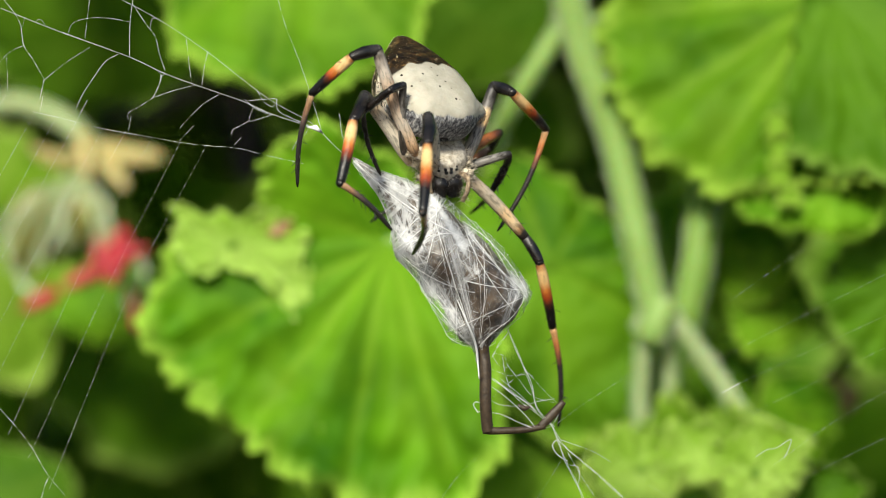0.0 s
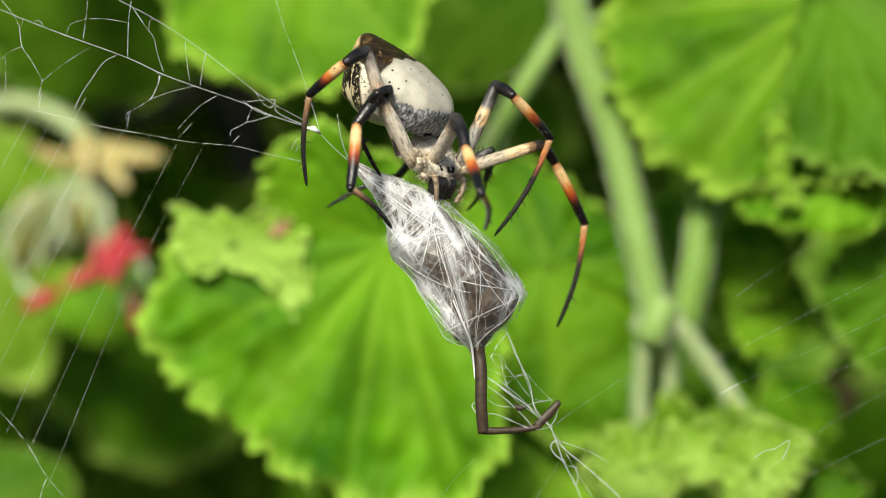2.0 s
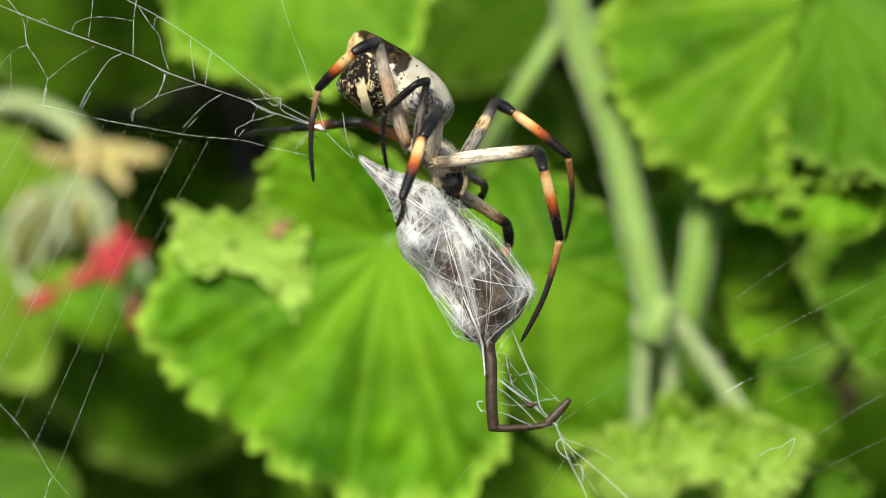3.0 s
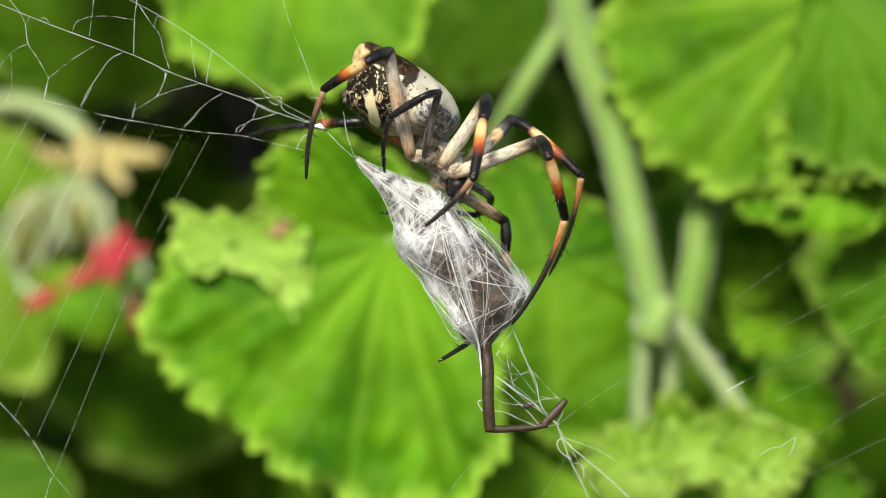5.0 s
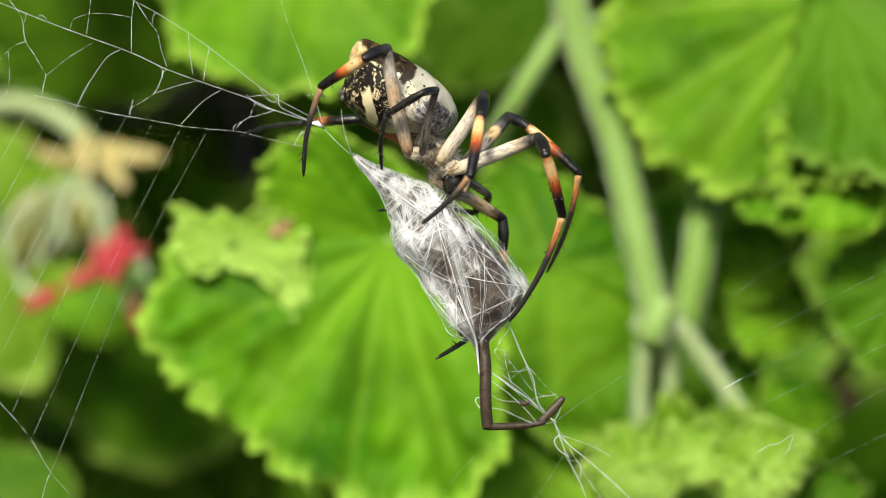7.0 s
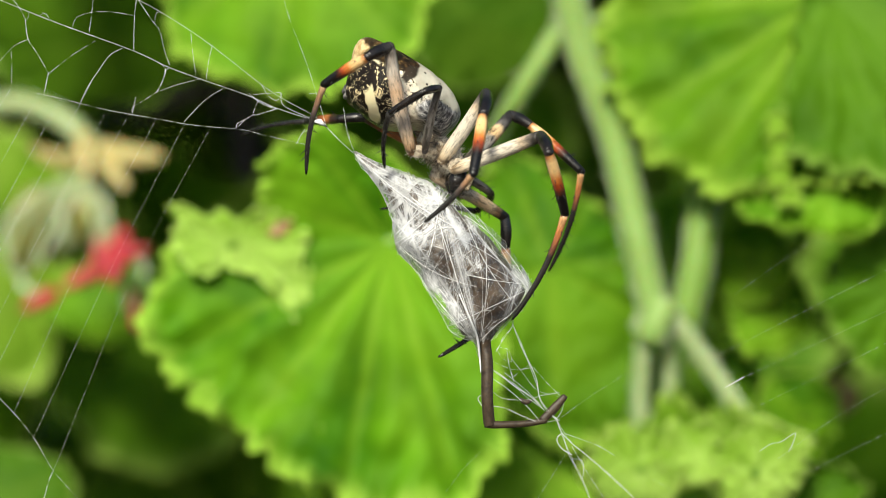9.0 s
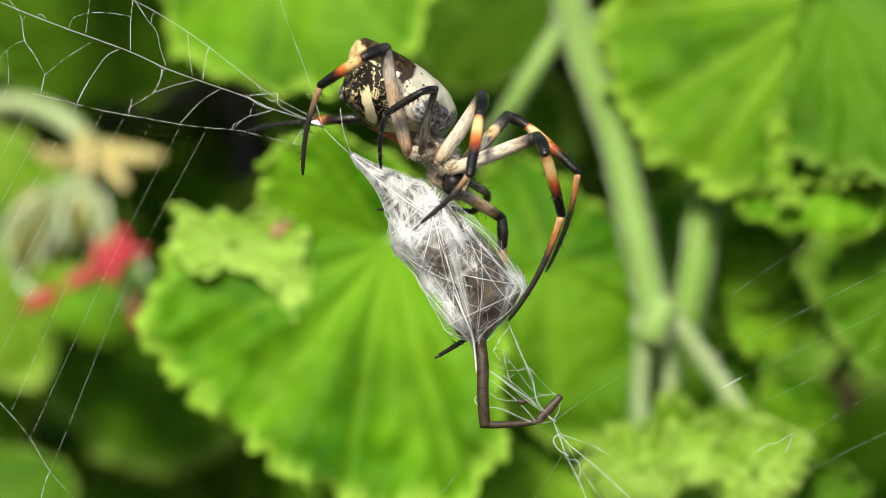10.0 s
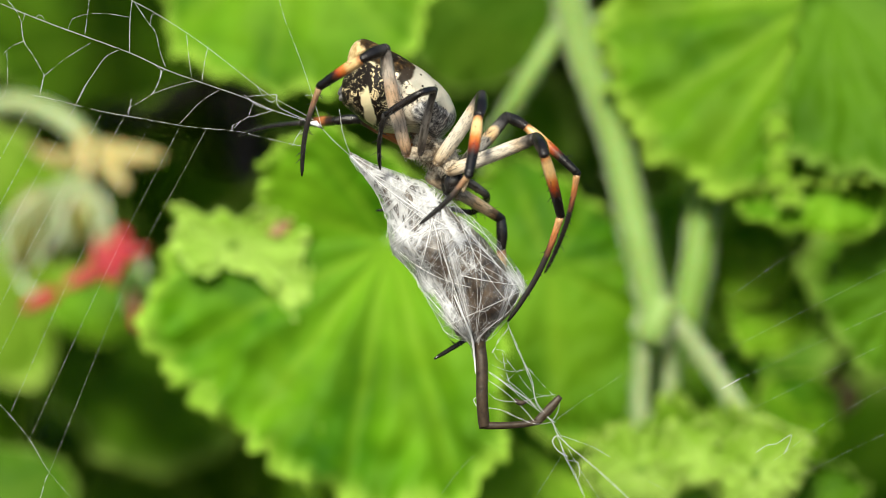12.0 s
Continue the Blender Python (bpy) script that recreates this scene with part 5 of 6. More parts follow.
thread(((4.24, -0.6, -10.66), (5.99, -0.5, -9.42), (6.92, -0.5, -8.36), (7.68, -0.4, -7.55),), 0.085, 0.3, 0.3)
thread(((5.86, -0.5, -11.29), (6.61, -0.5, -9.92), (7.55, -0.4, -8.67), (7.74, -0.4, -7.74),), 0.131, 0.5, 0.4)
thread(((7.55, -0.4, -12.11), (8.8, -0.3, -13.67), (10.37, -0.1, -15.56), (12.76, 0.2, -16.33),), 0.019, 0.3, 0.6)
thread(((5.99, -0.5, -15.66), (7.55, -0.4, -14.29), (9.43, -0.2, -12.93), (10.37, -0.1, -13.37),), 0.019, 0.3, 0.6)
thread(((5.49, -0.6, -12.41), (6.92, -0.5, -13.04), (8.17, -0.4, -13.35), (10.05, -0.2, -13.05),), 0.017, 0.3, 0.6)
thread(((5.99, -0.5, -11.17), (6.61, -0.5, -12.1), (7.55, -0.4, -12.42), (7.24, -0.5, -11.17), (6.3, -0.5, -10.85),), 0.017, 0.3, 0.6)
thread(((10.05, -0.2, -13.18), (11.5, 0, -14.81), (13.01, 0.2, -16.33),), 0.017, 0.3, 0.6)
thread(((5.24, -0.6, -15.53), (6.61, -0.5, -16.47), (9.11, -0.3, -16.67), (11, -0.1, -16.18), (12.89, 0.2, -15.89),), 0.019)
thread(((12.57, 0.1, -18.82), (13.2, 0.2, -17.76), (13.39, 0.2, -16.51),), 0.022)
thread(((6.8, -0.5, -13.66), (9.11, -0.3, -15.54), (10.87, -0.1, -17.31),), 0.017)
thread(((5.24, -0.6, -14.15), (7.24, -0.5, -15.53), (9.43, -0.2, -17.55), (10.68, -0.1, -19.05),), 0.028)
thread(((12.57, 0.1, -19.01), (16.03, 0.5, -16.53), (20.42, 0.6, -13.72), (23.54, 0.4, -11.83),), 0.009, 0.3, 0.8)
thread(((30.56, -0.5, -11.66), (38.45, -0.3, -7.62), (51, 0, -1.31),), 0.009, 0.3, 0.8)
thread(((31.31, -0.5, -15.03), (39.7, -0.3, -11.17), (51, 0, -5.94),), 0.009, 0.3, 0.8)
thread(((34.49, -0.5, -17.47), (41.58, -0.3, -14.05), (51, 0, -9.44),), 0.009, 0.3, 0.8)
thread(((36.99, -0.5, -23.14), (43.45, -0.3, -18.54), (51, 0, -14.19),), 0.009, 0.3, 0.8)
thread(((39.8, -0.5, -24.95), (44.7, -0.3, -22.41), (51, 0, -19.44),), 0.009, 0.3, 0.8)
thread(((32.17, -0.6, -5.05), (36.24, -0.5, -2.12), (40.67, -0.1, 0.81),), 0.009, 0.3, 0.8)
thread(((31.13, -0.5, -15.28), (32.17, -0.6, -14.71), (33.23, -0.6, -14.09),), 0.045)
thread(((34.98, -0.6, -22.26), (36.24, -0.5, -21.46), (37.18, -0.5, -21.33), (38.56, -0.4, -20.47), (38.95, -0.3, -20.41), (38.64, -0.3, -21.47), (38.13, -0.4, -22.4),), 0.028)
thread(((23.22, 0.4, -25.48), (25.39, 0.1, -26.7),), 0.009, 0.3, 0.8)
thread(((9.74, -0.2, -28.66), (12.57, 0.1, -24.32), (13.52, 0.3, -22.78),), 0.009, 0.3, 0.8)
thread(((0.37, -0.4, -26.77), (2.24, -0.6, -24.25), (4.12, -0.6, -22.38),), 0.009, 0.3, 0.8)

# lower ends of the cross lines, carried by the slack line
thread(((-38.95, 0.5, 18.54), (-40.16, 0.6, 16.29),), 0.022, 0.3, 0.5, under_line=low_line)
thread(((-27.06, -0.6, 15.65), (-28.57, -0.5, 14.03),), 0.019, 0.3, 0.5, under_line=low_line)
thread(((-34, 0, 16.81), (-34.33, 0.1, 15.01),), 0.025, 0.3, 0.5, under_line=low_line)
thread(((-43.84, 0.5, 18.98), (-44.21, 0.5, 17.22),), 0.030, 0.3, 0.5, under_line=low_line)
thread(((-21.84, -0.4, 14.35), (-22.83, -0.5, 13.22),), 0.022, 0.3, 0.5, under_line=low_line)
thread(((-15.27, 0.4, 13.33), (-16.21, 0.3, 11.64),), 0.019, 0.3, 0.5, under_line=low_line)

# small sheets of silk where the lines meet
def patch(pts):
    bm = bmesh.new()
    vs = [bm.verts.new(Vector(p) * MM) for p in pts]
    c = bm.verts.new(sum((v.co for v in vs), Vector()) / len(vs) + Vector((0, -0.0001, 0)))
    for a, b in zip(vs, vs[1:] + vs[:1]):
        bm.faces.new((a, b, c))
    ob = part("silk_patch", bm, SILK, web, "white silk patch")
    so = ob.modifiers.new("thickness", "SOLIDIFY")
    so.thickness = 0.0001


patch(((-14.75, 0, 14.19), (-14, 0, 14.25), (-13.5, 0, 14.38), (-12.69, 0, 13.38), (-13.81, 0, 13.88)))

# ---- spider ----
spider = thing("spider", mm((0, 0, 9.44)), "silver orb-weaver spider with black and orange banded legs", "spider")
SPIDER_O = Vector(spider.location)


def build_abdomen():
    """Egg-shaped, broad shouldered in front, humped tail; own axes as in its skin."""
    bm = bmesh.new()
    width = [(-7, 1.0), (-6.7, 2.8), (-5.8, 4.4), (-4.2, 5.4), (-2.5, 5.7), (0, 5.4), (2.2, 4.8), (4.2, 3.7), (5.8, 2.25), (6.8, 1.3), (7.3, 0.8), (7.5, 0.2)]
    upper = [(-7, 0.6), (-6.9, 1.8), (-6.65, 2.8), (-6.2, 3.45), (-5.2, 3.95), (-3.2, 4.2), (-1.4, 4.0), (1, 3.4), (3.6, 2.5), (5.5, 1.75), (6.8, 1.15), (7.3, 0.7), (7.5, 0.2)]
    lower = [(-7, 0.1), (-5.9, 0.5), (-4.4, 1.6), (-3.1, 3.2), (-2, 4.2), (-0.6, 4.8), (1.6, 5.3), (3.2, 5.4), (4.5, 4.5), (5.8, 2.8), (6.8, 1.7), (7.3, 0.9), (7.5, 0.2)]
    ny, na = 64, 72
    rows = []
    for i in range(ny + 1):
        y = -7 + 14.5 * (0.5 - 0.5 * math.cos(math.pi * i / ny))
        w, u, l = spline(width, y), spline(upper, y), spline(lower, y)
        row = []
        for k in range(na):
            a = 2 * math.pi * k / na
            ca, sa = math.cos(a), math.sin(a)
            x = w * math.copysign(abs(ca) ** (0.62 if sa > 0 else 0.9), ca)
            z = (u if sa > 0 else l) * math.copysign(abs(sa) ** (0.78 if sa > 0 else 0.95), sa) * (0.92 + 0.08 * abs(sa))
            # side lobes along the edge of the shield
            lobe = 0.05 * math.cos((y + 3.2) * 1.9) * max(0, 1 - abs(sa - 0.25) * 2.2)
            d = 1 + lobe + 0.025 * noise.noise(Vector((x * 0.7, y * 0.7, z * 0.7))) + 0.012 * noise.noise(Vector((x * 2.2, y * 2.2, z * 2.2)))
            # pointed shoulders
            g = math.exp(-((y + 4.0) / 1.2) ** 2 - ((z - 1.6) / 1.1) ** 2) * (abs(ca) ** 3)
            x += math.copysign(1.7 * g, ca)
            row.append(bm.verts.new(Vector((x * d * 0.98, max(y * 0.98, -6.0 + 0.15 * y), z * d * 0.98)) * MM))
        rows.append(row)
    for a, b in zip(rows, rows[1:]):
        for k in range(na):
            bm.faces.new((a[k], a[(k + 1) % na], b[(k + 1) % na], b[k]))
    ab = part("abdomen", bm, ABDOMEN, spider, "silver abdomen with black dots, dark mottled tail and cream-barred belly")
    # spinnerets under the tail
    for sx, sy in ((-0.5, 0), (0.5, 0), (-0.35, 0.8), (0.35, 0.8)):
        b = bmesh.new()
        line = [Vector((sx, 3.3 + sy, -4.2 + 0.5 * sy)) * MM, Vector((sx * 0.9, 3.4 + 0.7 * sy, -4.9 + 0.4 * sy)) * MM, Vector((sx * 0.6, 3.5 + 0.6 * sy, -5.4 + 0.3 * sy)) * MM]
        tube(b, line, [0.55 * MM, 0.5 * MM, 0.2 * MM], 8)
        part("spinneret", b, SPINNERET, ab, "grey spinneret")
    return ab


def ball(bm, c, r, seg=16):
    m = Matrix.Translation(Vector(c) * MM) @ Matrix.Diagonal((*(Vector(r) * MM), 1))
    bmesh.ops.create_uvsphere(bm, u_segments=seg, v_segments=seg // 2 + 2, radius=1, matrix=m)


def build_head():
    """Carapace: own axes y to the waist, z to the back, x across."""
    bm = bmesh.new()
    ball(bm, (0, 0.4, 0), (2.8, 3.3, 1.5), 28)
    for v in bm.verts:
        y = v.co.y / MM
        if y < -0.6:
            v.co.x *= 1 - 0.42 * min(1, (-y - 0.6) / 1.6)
            v.co.z *= 1.15
        v.co += v.normal * 0.08 * MM * noise.noise(v.co * 900)
    hd = part("head", bm, CARAPACE, spider, "silver-haired carapace with dark eyes")
    b = bmesh.new()
    ball(b, (0, 0.6, -0.75), (1.9, 2.5, 0.9), 20)
    part("sternum", b, STERNUM, hd, "dark brown underside")
    # hip joints round the underside
    for sx in (-1, 1):
        for cy, ry in ((-1.3, -0.9), (-0.2, -0.35), (0.9, 0.35), (1.9, 0.9)):
            b = bmesh.new()
            tube(b, [Vector((sx * 0.9, cy * 0.8, -0.9)) * MM, Vector((sx * 1.9, cy, -0.8)) * MM, Vector((sx * 2.7, cy + 0.5 * ry, -0.5)) * MM, Vector((sx * 3.1, cy + 0.7 * ry, -0.3)) * MM], [0.4 * MM, 0.52 * MM, 0.5 * MM, 0.35 * MM], 10)
            part("hip", b, COXA, hd, "pale brown hairy hip joint")
    for sx in (-1, 1):
        b = bmesh.new()
        tube(b, [Vector((sx * 0.65, -2.1, -0.2)) * MM, Vector((sx * 0.72, -2.7, -0.9)) * MM, Vector((sx * 0.66, -3.2, -1.9)) * MM, Vector((sx * 0.4, -3.3, -2.7)) * MM], [0.9 * MM, 1.15 * MM, 1.0 * MM, 0.3 * MM], 14)
        part("jaw", b, JAW, hd, "shiny black jaw")
        b = bmesh.new()
        line = smooth_line([Vector((sx * 1.4, -1.7, -0.6)) * MM, Vector((sx * 2.2, -2.8, 0.2)) * MM, Vector((sx * 2.1, -3.9, -0.6)) * MM, Vector((sx * 1.6, -4.5, -1.9)) * MM], 5)
        tube(b, line, [MM * (0.36 - 0.12 * i / len(line)) for i in range(len(line))], 8)
        part("palp", b, PALP, hd, "short tan feeler")
        for ex, ey, ez, er in ((0.28, -2.45, 0.95, 0.22), (0.33, -2.15, 1.15, 0.2), (1.0, -2.0, 0.75, 0.17), (1.05, -1.7, 0.9, 0.15)):
            b = bmesh.new()
            ball(b, (sx * ex, ey, ez), (er, er, er), 10)
            part("eye", b, EYE_GLASS, hd, "glossy black eye")
    b = bmesh.new()
    tube(b, [Vector((0, 3.0, -0.1)) * MM, Vector((0, 3.7, 0.2)) * MM, Vector((0, 4.4, 0.4)) * MM], 0.7 * MM, 10)
    part("waist", b, STERNUM, hd)
    return hd


def fur(ob, count, length, mat, seed, lean=(0, 0.6, 0)):
    """Short hairs standing off a mesh, in that mesh."""
    rnd = random.Random(seed)
    spots = [(v.co.copy(), v.normal.copy()) for v in ob.data.vertices]
    bm = bmesh.new()
    for k in range(count):
        co, no = rnd.choice(spots)
        d = (no + Vector(lean) * rnd.uniform(0.3, 1.0) + Vector((rnd.gauss(0, 0.25), rnd.gauss(0, 0.25), rnd.gauss(0, 0.25)))).normalized()
        ln = length * rnd.uniform(0.5, 1.2) * MM
        tube(bm, [co - no * 0.03 * MM, co + d * ln * 0.5, co + d * ln + no * 0.1 * ln], [0.016 * MM, 0.012 * MM, 0.004 * MM], 3)
    slot = len(ob.data.materials)
    bm2 = bmesh.new()
    bm2.from_mesh(ob.data)
    me = bpy.data.meshes.new("hair")
    bm.to_mesh(me)
    bm.free()
    old = len(bm2.faces)
    bm2.from_mesh(me)
    bm2.faces.ensure_lookup_table()
    for f in bm2.faces[old:]:
        f.material_index = slot
        f.smooth = True
    bm2.to_mesh(ob.data)
    bm2.free()
    bpy.data.meshes.remove(me)
    ob.data.materials.append(mat)


abdomen = build_abdomen()
head = build_head()
fur(abdomen, 380, 0.30, HAIR_PALE, 1)
fur(head, 800, 0.6, HAIR_PALE, 2, (0, -0.6, 0))
fur(head, 120, 0.6, BRISTLE, 3, (0, -0.6, 0))
for k, ob in enumerate(head.children):
    if ob.name.startswith(("sternum", "hip", "palp", "jaw")):
        if ob.name.startswith("hip"):
            fur(ob, 150, 0.45, HAIR_PALE, 30 + k, (0, -0.3, 0))
        fur(ob, 130, 0.6, HAIR_PALE if k % 2 and not ob.name.startswith("jaw") else BRISTLE, 10 + k, (0, -0.3, 0))

LEG_LOOK = {
    "A": (FEMUR_ORANGE, TIBIA, METATARSUS_TAN, 0.76, 0.60, 0.30), "B": (FEMUR_THIN, TIBIA_DARK, METATARSUS_DARK, 0.48, 0.44, 0.27),
    "X": (FEMUR_PALE, TIBIA, METATARSUS_TAN, 0.80, 0.63, 0.32), "Y": (FEMUR_PALE, TIBIA, METATARSUS, 0.80, 0.62, 0.34),
    "R": (FEMUR_GREY, TIBIA, METATARSUS, 0.76, 0.60, 0.32), "Q": (FEMUR_BROWN, TIBIA, METATARSUS, 0.72, 0.62, 0.33),
    "V": (FEMUR_THIN, TIBIA_DARK, METATARSUS_DARK, 0.52, 0.47, 0.28), "Z": (FEMUR_RUST, TIBIA_RUST, METATARSUS_DARK, 0.66, 0.58, 0.30),
}


def limb(name, length, radii, mat, parent, bow=0.0, spines=0, seed=0, sides=12):
    """One leg segment along its own +z, with bristles."""
    bm = bmesh.new()
    n = 18
    pts, rr = [], []
    for i in range(n + 1):
        s = i / n
        pts.append(Vector((bow * length * math.sin(math.pi * s), 0, length * s)) * MM)
        rr.append(spline(radii, s) * MM)
    tube(bm, pts, rr, sides)
    for end, rad in ((pts[0], rr[0]), (pts[-1], rr[-1])):
        m = Matrix.Translation(end) @ Matrix.Diagonal((rad * 0.98, rad * 0.98, rad * 0.98, 1))
        bmesh.ops.create_uvsphere(bm, u_segments=10, v_segments=6, radius=1, matrix=m)
    uv = bm.loops.layers.uv.verify()
    for f in bm.faces:
        for lp in f.loops:
            lp[uv].uv = (min(max(lp.vert.co.z / (length * MM), 0), 1), lp[uv].uv.y)
    ob = part(name, bm, mat, parent)
    if spines:
        add_bristles(ob, length, radii[1][1] * 0.9, spines, seed, bow)
    return ob


class Leg:
    pass


def build_leg(lengths, kind, hip_length=3.0):
    fm, tm, mt, rf, rt, rm = LEG_LOOK[kind]
    leg = Leg()
    leg.kind, leg.lengths, leg.rows = kind, lengths, []
    lf, lp, lt, lm = lengths
    sd = ord(kind)
    leg.femur = limb("leg", lf, [(0, rf * 0.75), (0.15, rf * 0.95), (0.45, rf), (0.85, rf * 0.88), (1, rf * 0.8)], fm, spider, 0.02, 80, sd)
    leg.femur["label"] = "black and orange banded spider leg" if tm is TIBIA else "short dark spider leg"
    leg.patella = limb("knee", lp, [(0, rf * 0.8), (0.5, rf * 0.92), (1, rt * 0.9)], PATELLA, leg.femur, 0.03)
    leg.tibia = limb("shin", lt, [(0, rt * 0.82), (0.2, rt), (0.6, rt * 0.95), (1, rt * 0.78)], tm, leg.femur, 0.01)
    leg.foot = limb("foot", lm, [(0, rm * 1.35), (0.12, rm * 1.1), (0.5, rm * 0.95), (0.8, rm * 0.82), (0.96, rm * 0.62), (1, rm * 0.35)], mt, leg.femur, 0.05)
    # the short hip that joins the leg to the head
    leg.hip_length = hip_length
    leg.hip = limb("hip", hip_length, [(0, rf * 0.72), (0.2, rf * 0.95), (0.55, rf * 0.9), (0.62, rf * 0.78), (0.75, rf * 1.05), (1, rf * 0.8)], COXA, leg.femur, 0.06)
    fur(leg.hip, 110, 0.5, HAIR_PALE, sd + 40, (0, 0, 0.4))
    fur(leg.hip, 40, 0.6, BRISTLE, sd + 50, (0, 0, 0.4))
    add_bristles(leg.tibia, lt, rt * 0.9, 80, sd + 1)
    add_bristles(leg.foot, lm, rm * 0.9, 60, sd + 2, 0.05)
    return leg


def add_bristles(ob, length, r, count, seed, bow=0.01):
    """Stiff dark hairs standing off a segment, in the segment's own mesh."""
    rnd = random.Random(seed)
    bm = bmesh.new()
    bm.from_mesh(ob.data)
    uv = bm.loops.layers.uv.verify()
    for k in range(count):
        s = rnd.uniform(0.05, 0.8)
        a = rnd.uniform(0, 2 * math.pi)
        d = Vector((math.cos(a), math.sin(a), rnd.uniform(0.5, 1.2))).normalized()
        c = Vector((bow * length * math.sin(math.pi * s), 0, length * s)) * MM
        big = rnd.random() < 0.2
        ln = rnd.uniform(0.8, 1.25) if big else rnd.uniform(0.25, 0.45)
        before = set(bm.faces)
        tube(bm, [c + d * r * 0.6 * MM, c + d * (r * 0.7 + ln * 0.5) * MM, c + d * (r * 0.7 + ln) * MM], [(0.06 if big else 0.025) * MM, (0.04 if big else 0.018) * MM, 0.006 * MM], 4)
        for f in bm.faces:
            if f not in before:
                f.material_index = 1
                f.smooth = True
    bm.to_mesh(ob.data)
    bm.free()
    ob.data.materials.append(BRISTLE)


def stance(leg, t, hip, *ways):
    """How a leg stands at t seconds: its hip in millimetres, and the way of each segment."""
    leg.rows.append((t, Vector(hip), [Vector(w) for w in ways]))


LEG_A = build_leg((12.72, 2.82, 6.25, 10.88), 'A', 3.9)
stance(LEG_A, 0, (-2.55, -4.03, 11.17), (-0.312, -0.443, 0.840), (-0.902, -0.325, -0.284), (-0.711, 0.372, -0.597), (-0.169, 0.388, -0.906))
stance(LEG_A, 0.5, (-2.71, -4.44, 11.09), (-0.313, -0.348, 0.883), (-0.728, -0.533, -0.431), (-0.684, 0.410, -0.604), (-0.208, 0.298, -0.932))
stance(LEG_A, 1, (-2.92, -4.47, 11.25), (-0.336, -0.352, 0.873), (-0.681, -0.574, -0.455), (-0.638, 0.441, -0.631), (-0.052, 0.344, -0.937))
stance(LEG_A, 1.5, (-3.34, -4.17, 11.17), (-0.336, -0.374, 0.865), (-0.638, -0.670, -0.380), (-0.658, 0.336, -0.674), (-0.031, 0.453, -0.891))
stance(LEG_A, 2, (-3.58, -4.08, 11.27), (-0.305, -0.469, 0.829), (-0.724, -0.507, -0.468), (-0.653, 0.564, -0.505), (-0.060, 0.466, -0.883))
stance(LEG_A, 2.2, (-3.07, -4.86, 11.54), (-0.301, -0.379, 0.875), (-0.786, -0.392, -0.478), (-0.639, 0.485, -0.597), (0.006, 0.413, -0.911))
stance(LEG_A, 2.5, (-3.87, -3.96, 11.89), (-0.256, -0.522, 0.814), (-0.769, -0.419, -0.482), (-0.660, 0.538, -0.524), (0.010, 0.536, -0.844))
stance(LEG_A, 2.8, (-4.04, -3.83, 11.78), (-0.245, -0.543, 0.803), (-0.812, -0.386, -0.437), (-0.641, 0.552, -0.533), (-0.066, 0.481, -0.874))
stance(LEG_A, 3.1, (-3.72, -4.19, 12.00), (-0.233, -0.475, 0.848), (-0.835, -0.383, -0.395), (-0.646, 0.479, -0.595), (-0.079, 0.411, -0.908))
stance(LEG_A, 4.7, (-3.44, -4.05, 10.64), (-0.177, -0.505, 0.845), (-0.791, -0.463, -0.400), (-0.760, 0.486, -0.432), (-0.205, 0.465, -0.861))
LEG_B = build_leg((8.07, 2.30, 4.68, 7.33), 'B', 3.6)
stance(LEG_B, 0, (-3.77, -4.16, 11.17), (-0.000, -0.481, 0.877), (-0.615, -0.723, -0.315), (-0.637, 0.606, -0.476), (0.257, 0.350, -0.901))
stance(LEG_B, 0.5, (-3.94, -4.13, 11.10), (-0.082, -0.487, 0.869), (-0.586, -0.756, -0.291), (-0.575, 0.648, -0.500), (0.299, 0.314, -0.901))
stance(LEG_B, 1, (-4.15, -4.11, 11.27), (-0.126, -0.507, 0.853), (-0.557, -0.777, -0.293), (-0.471, 0.602, -0.645), (0.413, 0.456, -0.789))
stance(LEG_B, 1.5, (-4.27, -4.02, 11.18), (-0.133, -0.544, 0.829), (-0.530, -0.796, -0.293), (-0.459, 0.652, -0.603), (0.386, 0.508, -0.770))
stance(LEG_B, 2, (-4.20, -4.11, 11.15), (-0.103, -0.526, 0.844), (-0.557, -0.778, -0.292), (-0.485, 0.631, -0.605), (0.335, 0.532, -0.778))
stance(LEG_B, 2.2, (-3.39, -4.25, 11.57), (-0.001, -0.470, 0.883), (-0.616, -0.710, -0.341), (-0.645, 0.490, -0.586), (0.336, 0.524, -0.783))
stance(LEG_B, 2.5, (-3.44, -3.74, 11.29), (0.008, -0.545, 0.839), (-0.566, -0.780, -0.267), (-0.615, 0.419, -0.668), (0.275, 0.646, -0.712))
stance(LEG_B, 2.8, (-2.81, -4.24, 11.15), (0.147, -0.438, 0.887), (-0.622, -0.728, -0.290), (-0.695, 0.462, -0.551), (0.037, 0.538, -0.842))
stance(LEG_B, 3.1, (-2.91, -4.63, 11.36), (0.168, -0.336, 0.927), (-0.569, -0.777, -0.269), (-0.681, 0.410, -0.607), (0.020, 0.552, -0.833))
stance(LEG_B, 4.7, (-1.97, -3.98, 10.64), (0.191, -0.547, 0.815), (-0.651, -0.730, -0.208), (-0.816, 0.320, -0.481), (-0.082, 0.634, -0.769))
LEG_X = build_leg((9.52, 4.08, 7.44, 7.81), 'X', 1.7)
stance(LEG_X, 0, (-3.18, -2.18, 10.33), (-0.500, -0.485, 0.717), (-0.274, -0.676, -0.684), (-0.170, -0.374, -0.912), (0.684, 0.374, -0.627))
